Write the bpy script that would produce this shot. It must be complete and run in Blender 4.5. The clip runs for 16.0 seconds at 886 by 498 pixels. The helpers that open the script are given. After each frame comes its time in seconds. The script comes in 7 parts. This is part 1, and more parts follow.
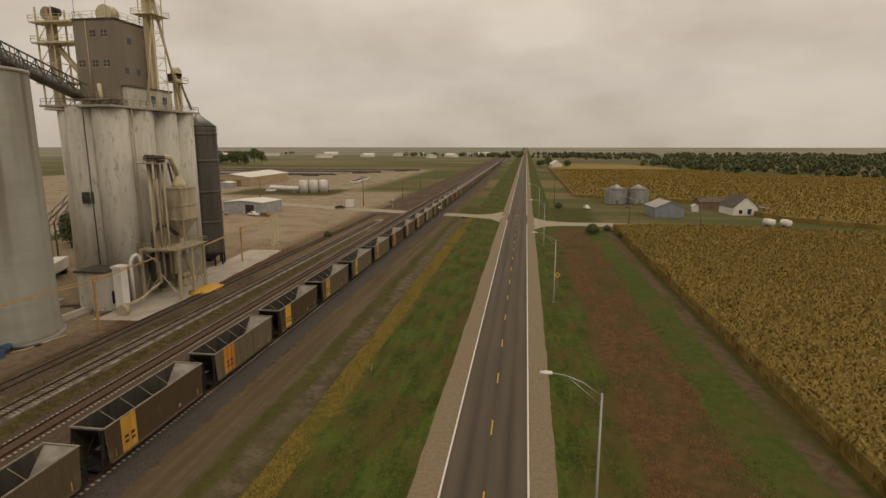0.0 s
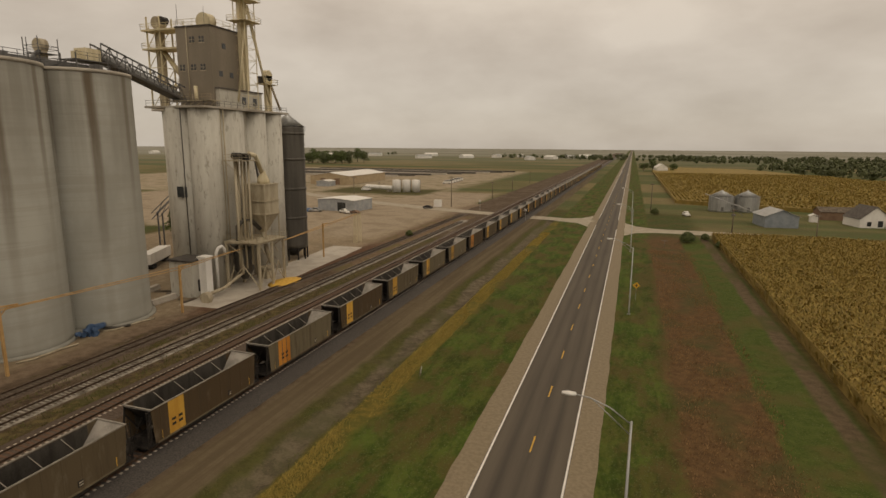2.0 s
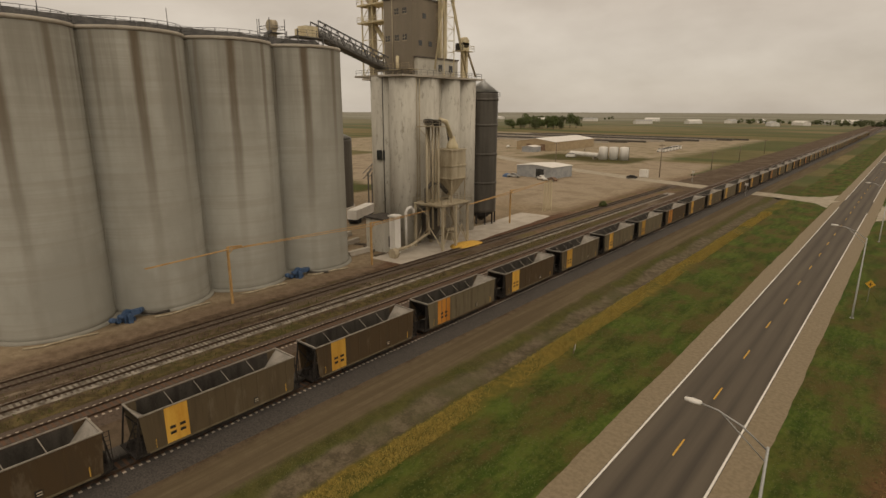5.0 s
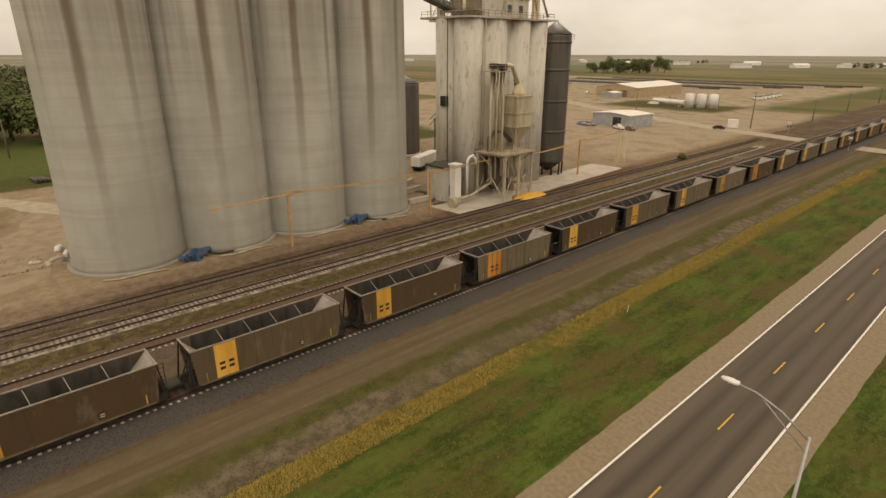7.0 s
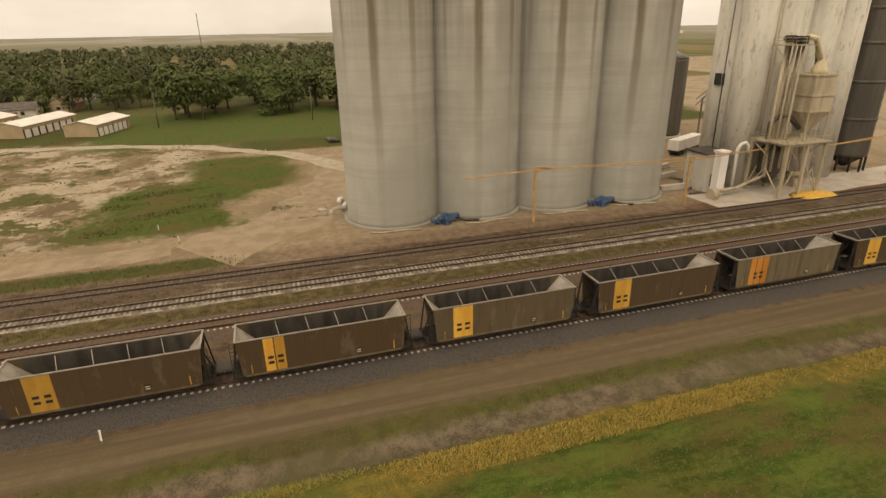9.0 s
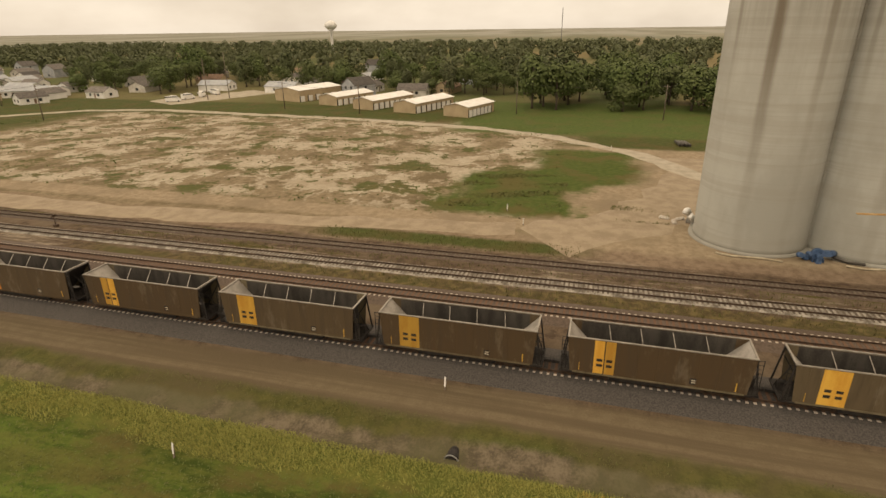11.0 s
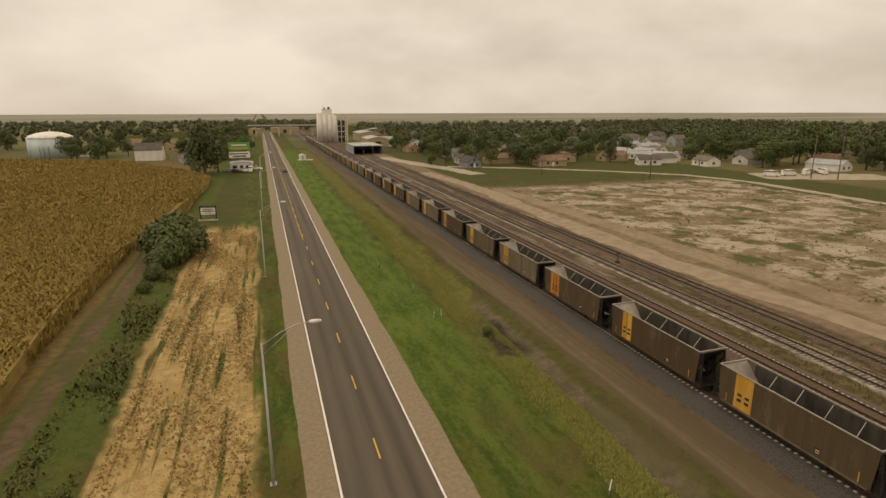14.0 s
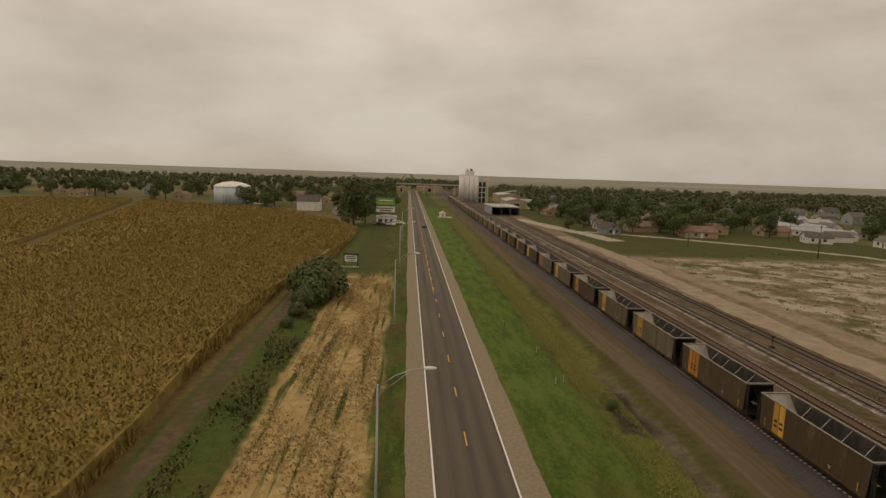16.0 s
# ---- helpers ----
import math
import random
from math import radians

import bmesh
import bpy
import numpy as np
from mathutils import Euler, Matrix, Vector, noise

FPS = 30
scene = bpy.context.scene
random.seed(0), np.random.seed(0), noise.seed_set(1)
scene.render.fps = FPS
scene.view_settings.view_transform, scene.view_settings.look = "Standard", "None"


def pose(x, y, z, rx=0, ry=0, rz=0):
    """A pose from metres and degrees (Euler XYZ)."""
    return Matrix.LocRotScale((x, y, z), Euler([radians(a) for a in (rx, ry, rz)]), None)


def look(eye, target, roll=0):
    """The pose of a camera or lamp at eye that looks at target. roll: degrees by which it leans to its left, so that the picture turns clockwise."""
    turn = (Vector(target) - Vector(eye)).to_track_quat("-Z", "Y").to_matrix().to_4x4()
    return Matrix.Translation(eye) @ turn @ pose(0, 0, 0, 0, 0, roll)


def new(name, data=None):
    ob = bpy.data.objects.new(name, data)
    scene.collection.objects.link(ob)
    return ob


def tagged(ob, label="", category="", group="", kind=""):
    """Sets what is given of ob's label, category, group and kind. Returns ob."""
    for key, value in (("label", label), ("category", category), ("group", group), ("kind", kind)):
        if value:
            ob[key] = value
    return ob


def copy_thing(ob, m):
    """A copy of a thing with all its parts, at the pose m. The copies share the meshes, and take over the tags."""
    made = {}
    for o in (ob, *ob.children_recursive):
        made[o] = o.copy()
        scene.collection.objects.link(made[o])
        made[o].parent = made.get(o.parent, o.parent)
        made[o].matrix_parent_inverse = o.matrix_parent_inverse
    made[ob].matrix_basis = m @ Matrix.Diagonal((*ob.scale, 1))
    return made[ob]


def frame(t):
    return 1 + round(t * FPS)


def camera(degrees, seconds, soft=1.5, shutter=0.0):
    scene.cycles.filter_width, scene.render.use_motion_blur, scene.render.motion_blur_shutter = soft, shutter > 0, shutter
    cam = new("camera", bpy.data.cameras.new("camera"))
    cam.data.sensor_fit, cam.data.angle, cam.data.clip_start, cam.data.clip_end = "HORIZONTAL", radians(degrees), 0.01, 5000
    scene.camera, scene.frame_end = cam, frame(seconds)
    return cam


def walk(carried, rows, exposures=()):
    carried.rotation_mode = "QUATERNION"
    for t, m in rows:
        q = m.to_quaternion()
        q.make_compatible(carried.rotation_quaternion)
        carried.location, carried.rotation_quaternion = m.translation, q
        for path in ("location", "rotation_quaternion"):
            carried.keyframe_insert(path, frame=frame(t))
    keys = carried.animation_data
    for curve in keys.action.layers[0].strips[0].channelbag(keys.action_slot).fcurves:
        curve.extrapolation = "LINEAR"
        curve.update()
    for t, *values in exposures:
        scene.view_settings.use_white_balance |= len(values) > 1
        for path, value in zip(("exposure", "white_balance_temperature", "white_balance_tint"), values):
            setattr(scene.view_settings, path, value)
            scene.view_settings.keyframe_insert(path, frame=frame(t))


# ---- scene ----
cam = camera(77.0, 16.0)
PATH = [
    (0, (2.657, 6.09, 28.017), (2.371, 8.035, 27.647), -0.0),
    (0.5, (3.969, 7.059, 28.026), (3.629, 8.995, 27.658), 0.0),
    (1, (5.225, 7.874, 27.923), (4.809, 9.796, 27.558), 0.2),
    (1.5, (6.282, 8.719, 27.773), (5.768, 10.617, 27.41), 0.4),
    (2, (7.228, 9.268, 27.792), (6.604, 11.132, 27.426), 0.4),
    (2.5, (8.088, 9.599, 27.816), (7.325, 11.41, 27.444), 0.2),
    (3, (9.171, 9.956, 27.861), (8.256, 11.694, 27.484), -0.1),
    (3.5, (10.14, 10.702, 27.948), (9.082, 12.355, 27.561), -0.5),
    (4, (10.76, 11.394, 27.972), (9.599, 12.97, 27.565), -0.3),
    (6.5, (12.492, 14.884, 28.24), (11.165, 16.242, 27.611), 0.3),
    (7, (12.641, 15.548, 28.277), (11.245, 16.814, 27.608), 0.1),
    (7.5, (12.46, 16.657, 28.254), (10.962, 17.781, 27.553), -0.6),
    (8, (11.904, 17.65, 28.136), (10.294, 18.588, 27.409), -1.1),
    (10.4, (10.877, 10.614, 28.843), (9.023, 10.481, 28.105), -0.2),
    (10.5, (10.802, 10.586, 28.85), (8.953, 10.393, 28.111), -0.2),
    (11, (10.319, 11.47, 28.904), (8.534, 10.958, 28.161), -0.8),
    (11.5, (9.751, 12.368, 28.91), (8.084, 11.551, 28.166), -0.9),
    (12, (9.432, 13.403, 28.785), (7.936, 12.305, 28.04), -0.6),
    (12.5, (8.685, 14.089, 28.412), (7.41, 12.736, 27.676), -0.8),
    (13, (7.601, 13.721, 27.965), (6.577, 12.157, 27.254), -0.9),
    (13.5, (7.505, 13.468, 27.575), (6.7, 11.745, 26.955), -1.1),
    (14, (7.235, 13.456, 27.37), (6.643, 11.608, 26.886), -0.1),
    (14.5, (6.98, 13.609, 27.283), (6.57, 11.689, 26.905), 1.0),
    (15, (6.815, 13.642, 27.091), (6.534, 11.687, 26.777), 1.6),
    (15.5, (6.688, 13.576, 26.923), (6.499, 11.605, 26.64), 1.9),
    (16, (6.456, 13.535, 26.795), (6.325, 11.558, 26.52), 1.9),
]
EXPOSURES = [(0, 0.10, 7000, 10), (4, 0.12, 7000, 10), (6.5, 0.48, 7150, 10), (7.5, 0.80, 7300, 10), (11, 0.90, 7400, 10), (13, 0.80, 7350, 10), (13.5, 0.74, 7330, 10), (14.5, 0.27, 7100, 10), (16, 0.02, 6950, 10)]
walk(cam, [(t, look(eye, target, roll)) for t, eye, target, roll in PATH], EXPOSURES)

# ---- sky, sun and exposure ----
world = bpy.data.worlds.new("overcast")
scene.world = world
world.use_nodes = True
wt = world.node_tree
wt.nodes.clear()


def wn(kind, **props):
    n = wt.nodes.new(kind)
    for key, value in props.items():
        setattr(n, key, value)
    return n


w_out = wn("ShaderNodeOutputWorld")
w_bg = wn("ShaderNodeBackground")
w_sky = wn("ShaderNodeTexSky", sky_type="NISHITA", sun_disc=False, sun_elevation=radians(48), sun_rotation=radians(150))
w_co = wn("ShaderNodeTexCoord")
w_map = wn("ShaderNodeMapping")
w_map.inputs["Scale"].default_value = (1.0, 1.0, 2.3)
w_noise = wn("ShaderNodeTexNoise")
w_noise.inputs["Scale"].default_value = 3.4
w_noise.inputs["Detail"].default_value = 6.0
w_noise.inputs["Roughness"].default_value = 0.52
w_ramp = wn("ShaderNodeValToRGB")
w_ramp.color_ramp.elements[0].position, w_ramp.color_ramp.elements[0].color = 0.30, (0.45, 0.385, 0.315, 1)
w_ramp.color_ramp.elements[1].position, w_ramp.color_ramp.elements[1].color = 0.66, (0.62, 0.55, 0.465, 1)
w_sep = wn("ShaderNodeSeparateXYZ")
w_up = wn("ShaderNodeMath", operation="MULTIPLY_ADD", use_clamp=False)
w_up.inputs[1].default_value, w_up.inputs[2].default_value = 0.9, 0.92
w_low = wn("ShaderNodeMath", operation="MINIMUM")
w_low.inputs[1].default_value = 0.45
w_mul = wn("ShaderNodeVectorMath", operation="SCALE")
w_mix = wn("ShaderNodeMix", data_type="RGBA")
w_mix.inputs[0].default_value = 0.93
w_dim = wn("ShaderNodeVectorMath", operation="SCALE")
w_dim.inputs["Scale"].default_value = 0.1
wl = wt.links.new
wl(w_co.outputs["Generated"], w_map.inputs[0])
wl(w_map.outputs[0], w_noise.inputs["Vector"])
wl(w_noise.outputs["Fac"], w_ramp.inputs[0])
wl(w_co.outputs["Generated"], w_sep.inputs[0])
wl(w_sep.outputs["Z"], w_low.inputs[0])
wl(w_low.outputs[0], w_up.inputs[0])
w_haze = wn("ShaderNodeValToRGB")  # cooler haze low down, warmer cloud higher up
w_haze.color_ramp.elements[0].position, w_haze.color_ramp.elements[0].color = 0.0, (0.92, 0.945, 1.0, 1)
w_haze.color_ramp.elements[1].position, w_haze.color_ramp.elements[1].color = 0.55, (1.0, 0.965, 0.92, 1)
wl(w_sep.outputs["Z"], w_haze.inputs[0])
w_tint = wn("ShaderNodeVectorMath", operation="MULTIPLY")
wl(w_ramp.outputs[0], w_tint.inputs[0])
wl(w_haze.outputs[0], w_tint.inputs[1])
wl(w_tint.outputs[0], w_mul.inputs[0])
wl(w_up.outputs[0], w_mul.inputs["Scale"])
wl(w_sky.outputs[0], w_dim.inputs[0])
wl(w_dim.outputs[0], w_mix.inputs[6])
wl(w_mul.outputs[0], w_mix.inputs[7])
wl(w_mix.outputs[2], w_bg.inputs[0])
wl(w_bg.outputs[0], w_out.inputs[0])
w_bg.inputs[1].default_value = 1.0

sun_data = bpy.data.lights.new("sun", "SUN")
sun_data.energy, sun_data.angle, sun_data.color = 0.5, radians(25), (1.0, 0.95, 0.87)
sun = new("sun", sun_data)
sun.matrix_world = look((0, 0, 300), (-120, 95, 120))


# ---- materials ----
class Graph:
    """Short hand for a material's nodes."""

    def __init__(self, name, rough=0.85, metal=0.0, spec=0.3):
        self.mat = bpy.data.materials.new(name)
        self.mat.use_nodes = True
        self.tree = self.mat.node_tree
        self.tree.nodes.clear()
        self.out = self.tree.nodes.new("ShaderNodeOutputMaterial")
        self.bsdf = self.tree.nodes.new("ShaderNodeBsdfPrincipled")
        self.link(self.bsdf.outputs[0], self.out.inputs[0])
        self.bsdf.inputs["Roughness"].default_value = rough
        self.bsdf.inputs["Metallic"].default_value = metal
        self.bsdf.inputs["Specular IOR Level"].default_value = spec
        self.geo = self.tree.nodes.new("ShaderNodeNewGeometry")
        self.pos = self.geo.outputs["Position"]

    def link(self, a, b):
        self.tree.links.new(a, b)

    def put(self, socket, value):
        if isinstance(value, bpy.types.NodeSocket):
            self.link(value, socket)
        else:
            socket.default_value = value

    def math(self, op, a, b=0.0, c=0.0, clamp=False):
        n = self.tree.nodes.new("ShaderNodeMath")
        n.operation, n.use_clamp = op, clamp
        for socket, value in zip(n.inputs, (a, b, c)):
            self.put(socket, value)
        return n.outputs[0]

    def split(self, vector):
        n = self.tree.nodes.new("ShaderNodeSeparateXYZ")
        self.link(vector, n.inputs[0])
        return n.outputs

    def scaled(self, sx, sy, sz, vector=None):
        n = self.tree.nodes.new("ShaderNodeVectorMath")
        n.operation = "MULTIPLY"
        self.link(vector or self.pos, n.inputs[0])
        n.inputs[1].default_value = (sx, sy, sz)
        return n.outputs[0]

    def noise(self, scale, detail=4.0, vector=None, rough=0.55):
        n = self.tree.nodes.new("ShaderNodeTexNoise")
        self.link(vector or self.pos, n.inputs["Vector"])
        n.inputs["Scale"].default_value, n.inputs["Detail"].default_value = scale, detail
        n.inputs["Roughness"].default_value = rough
        return n.outputs["Fac"]

    def step(self, value, low, high):
        n = self.tree.nodes.new("ShaderNodeMapRange")
        n.interpolation_type = "SMOOTHSTEP"
        self.put(n.inputs[0], value)
        n.inputs[1].default_value, n.inputs[2].default_value = low, high
        return n.outputs[0]

    def mix(self, fac, a, b):
        n = self.tree.nodes.new("ShaderNodeMix")
        n.data_type = "RGBA"
        self.put(n.inputs[0], fac)
        for socket, value in ((n.inputs[6], a), (n.inputs[7], b)):
            self.put(socket, (*value, 1) if isinstance(value, tuple) else value)
        return n.outputs[2]

    def bump(self, height, strength=0.5, distance=0.05):
        n = self.tree.nodes.new("ShaderNodeBump")
        n.inputs["Strength"].default_value, n.inputs["Distance"].default_value = strength, distance
        self.link(height, n.inputs["Height"])
        self.link(n.outputs[0], self.bsdf.inputs["Normal"])

    def done(self, colour):
        self.put(self.bsdf.inputs["Base Color"], (*colour, 1) if isinstance(colour, tuple) else colour)
        return self.mat


def plain(name, a, b, scale=1.5, rough=0.8, metal=0.0, bump=0.3, streak=None, vary=0.0, spec=0.3):
    """Two tones by grain and stains; streak stretches the stains downwards; vary shifts the tone from thing to thing."""
    g = Graph(name, rough, metal, spec)
    fine = g.noise(scale * 9, 3)
    large = g.noise(scale, 5, g.scaled(1, 1, streak) if streak else None)
    f = g.step(g.math("ADD", g.math("MULTIPLY", large, 0.75), g.math("MULTIPLY", fine, 0.25)), 0.36, 0.62)
    colour = g.mix(f, a, b)
    if vary:
        info = g.tree.nodes.new("ShaderNodeObjectInfo")
        shift = g.math("ADD", 1 - vary, g.math("MULTIPLY", info.outputs["Random"], 2 * vary))
        n = g.tree.nodes.new("ShaderNodeVectorMath")
        n.operation = "SCALE"
        g.link(colour, n.inputs[0])
        g.link(shift, n.inputs["Scale"])
        colour = n.outputs[0]
    if bump:
        g.bump(fine, bump, 0.02)
    return g.done(colour)


def leafy(name, a, b, c):
    """Leaves: the tone varies leaf by leaf and tree by tree."""
    g = Graph(name, 0.7, 0, 0.25)
    info = g.tree.nodes.new("ShaderNodeObjectInfo")
    colour = g.mix(g.geo.outputs["Random Per Island"], a, b)
    colour = g.mix(g.math("MULTIPLY", info.outputs["Random"], 0.7), colour, c)
    big = g.noise(0.02, 2)
    colour = g.mix(g.math("MULTIPLY", g.step(big, 0.4, 0.65), 0.35), colour, c)
    return g.done(colour)


def ground_material(name, west, east):
    """The covers of the ground between two lines of longitude, in layers."""
    g = Graph(name, 0.95, 0, 0.1)
    x, y, _ = g.split(g.pos)
    warp_s, warp_l = g.noise(0.55, 5), g.noise(0.07, 4)
    w = g.math("ADD", g.math("MULTIPLY", g.math("SUBTRACT", warp_s, 0.5), 2.4), g.math("MULTIPLY", g.math("SUBTRACT", warp_l, 0.5), 6.0))
    w2 = g.math("MULTIPLY", g.math("SUBTRACT", warp_l, 0.5), 40.0)
    fine, mid, patch, far = g.noise(5.0, 4), g.noise(0.9, 5), g.noise(0.12, 5), g.noise(0.004, 4)
    streak = g.noise(1.0, 4, g.scaled(0.9, 0.05, 1))

    def tone(a, b, c=None):
        f = g.step(g.math("ADD", g.math("MULTIPLY", mid, 0.6), g.math("MULTIPLY", fine, 0.4)), 0.38, 0.62)
        col = g.mix(f, a, b)
        return g.mix(g.math("MULTIPLY", g.step(patch, 0.45, 0.66), 0.8), col, c) if c else col

    def band(value, lo, hi, soft, wob):
        v = g.math("ADD", value, wob)
        return g.math("MULTIPLY", g.step(v, lo - soft, lo + soft), g.math("SUBTRACT", 1.0, g.step(v, hi - soft, hi + soft)))

    def zone(x0, x1, y0=-5000, y1=5000, soft=0.5, wobble=0.35, ysoft=6.0):
        if x1 < west - 8 or x0 > east + 8:
            return None
        wob = g.math("MULTIPLY", w, wobble)
        m = band(x, x0, x1, soft, wob)
        if y0 > -4999 or y1 < 4999:
            m = g.math("MULTIPLY", m, band(y, y0, y1, ysoft, g.math("MULTIPLY", w, wobble * 2)))
        return m

    def patchy(mask, spots):
        return mask and g.math("MULTIPLY", mask, spots)

    far_rows = g.noise(0.006, 3, g.scaled(0.35, 2.2, 1))
    col = g.mix(g.step(far, 0.4, 0.6), (0.100, 0.100, 0.040), (0.190, 0.150, 0.072))
    col = g.mix(g.step(far_rows, 0.46, 0.56), col, (0.078, 0.095, 0.034))
    col = g.mix(g.math("MULTIPLY", g.step(patch, 0.42, 0.6), 0.35), col, (0.10, 0.08, 0.04))
    # Aerial haze put into the colour: fields turn paler with distance, in bands.
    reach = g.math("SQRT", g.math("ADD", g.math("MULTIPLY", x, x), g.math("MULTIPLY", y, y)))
    far_haze = g.mix(g.step(g.noise(0.0022, 3, g.scaled(0.5, 2.0, 1)), 0.42, 0.58), (0.20, 0.195, 0.150), (0.285, 0.275, 0.240))
    col = g.mix(g.math("MULTIPLY", g.step(reach, 600, 2200), 0.85), col, far_haze)
    grass = tone((0.046, 0.056, 0.015), (0.068, 0.078, 0.022), (0.082, 0.066, 0.025))
    bright = tone((0.048, 0.070, 0.014), (0.074, 0.094, 0.022), (0.096, 0.078, 0.028))
    olive = tone((0.058, 0.058, 0.018), (0.086, 0.080, 0.026), (0.080, 0.064, 0.034))
    gold = tone((0.088, 0.080, 0.020), (0.180, 0.130, 0.030), (0.080, 0.085, 0.020))
    rut = g.noise(0.8, 4, g.scaled(1.1, 0.03, 1), 0.6)
    dirt = g.mix(g.step(rut, 0.40, 0.60), (0.098, 0.075, 0.046), tone((0.118, 0.091, 0.056), (0.142, 0.112, 0.070)))
    pale = tone((0.215, 0.165, 0.108), (0.295, 0.235, 0.160), (0.19, 0.148, 0.098))
    sward = g.math("ADD", g.math("MULTIPLY", g.noise(0.35, 6, g.scaled(1.6, 0.35, 1), 0.65), 0.6), g.math("MULTIPLY", g.noise(1.7, 5, g.scaled(1.2, 0.7, 1), 0.7), 0.4))
    lush = g.math("MULTIPLY", g.step(patch, 0.40, 0.58), 0.75)
    verge = g.mix(lush, g.mix(g.step(sward, 0.42, 0.58), (0.034, 0.048, 0.009), (0.078, 0.084, 0.019)), g.mix(g.step(sward, 0.40, 0.58), (0.038, 0.068, 0.010), (0.082, 0.118, 0.022)))
    verge = g.mix(g.math("MULTIPLY", g.step(g.noise(0.22, 6, g.scaled(1, 0.5, 1), 0.66), 0.45, 0.62), 0.85), verge, (0.088, 0.066, 0.024))
    gravel = tone((0.075, 0.061, 0.040), (0.150, 0.122, 0.083), (0.085, 0.080, 0.040))
    rusty = tone((0.056, 0.038, 0.025), (0.120, 0.086, 0.058), (0.135, 0.104, 0.072))
    red = tone((0.080, 0.047, 0.022), (0.128, 0.076, 0.034), (0.060, 0.062, 0.022))
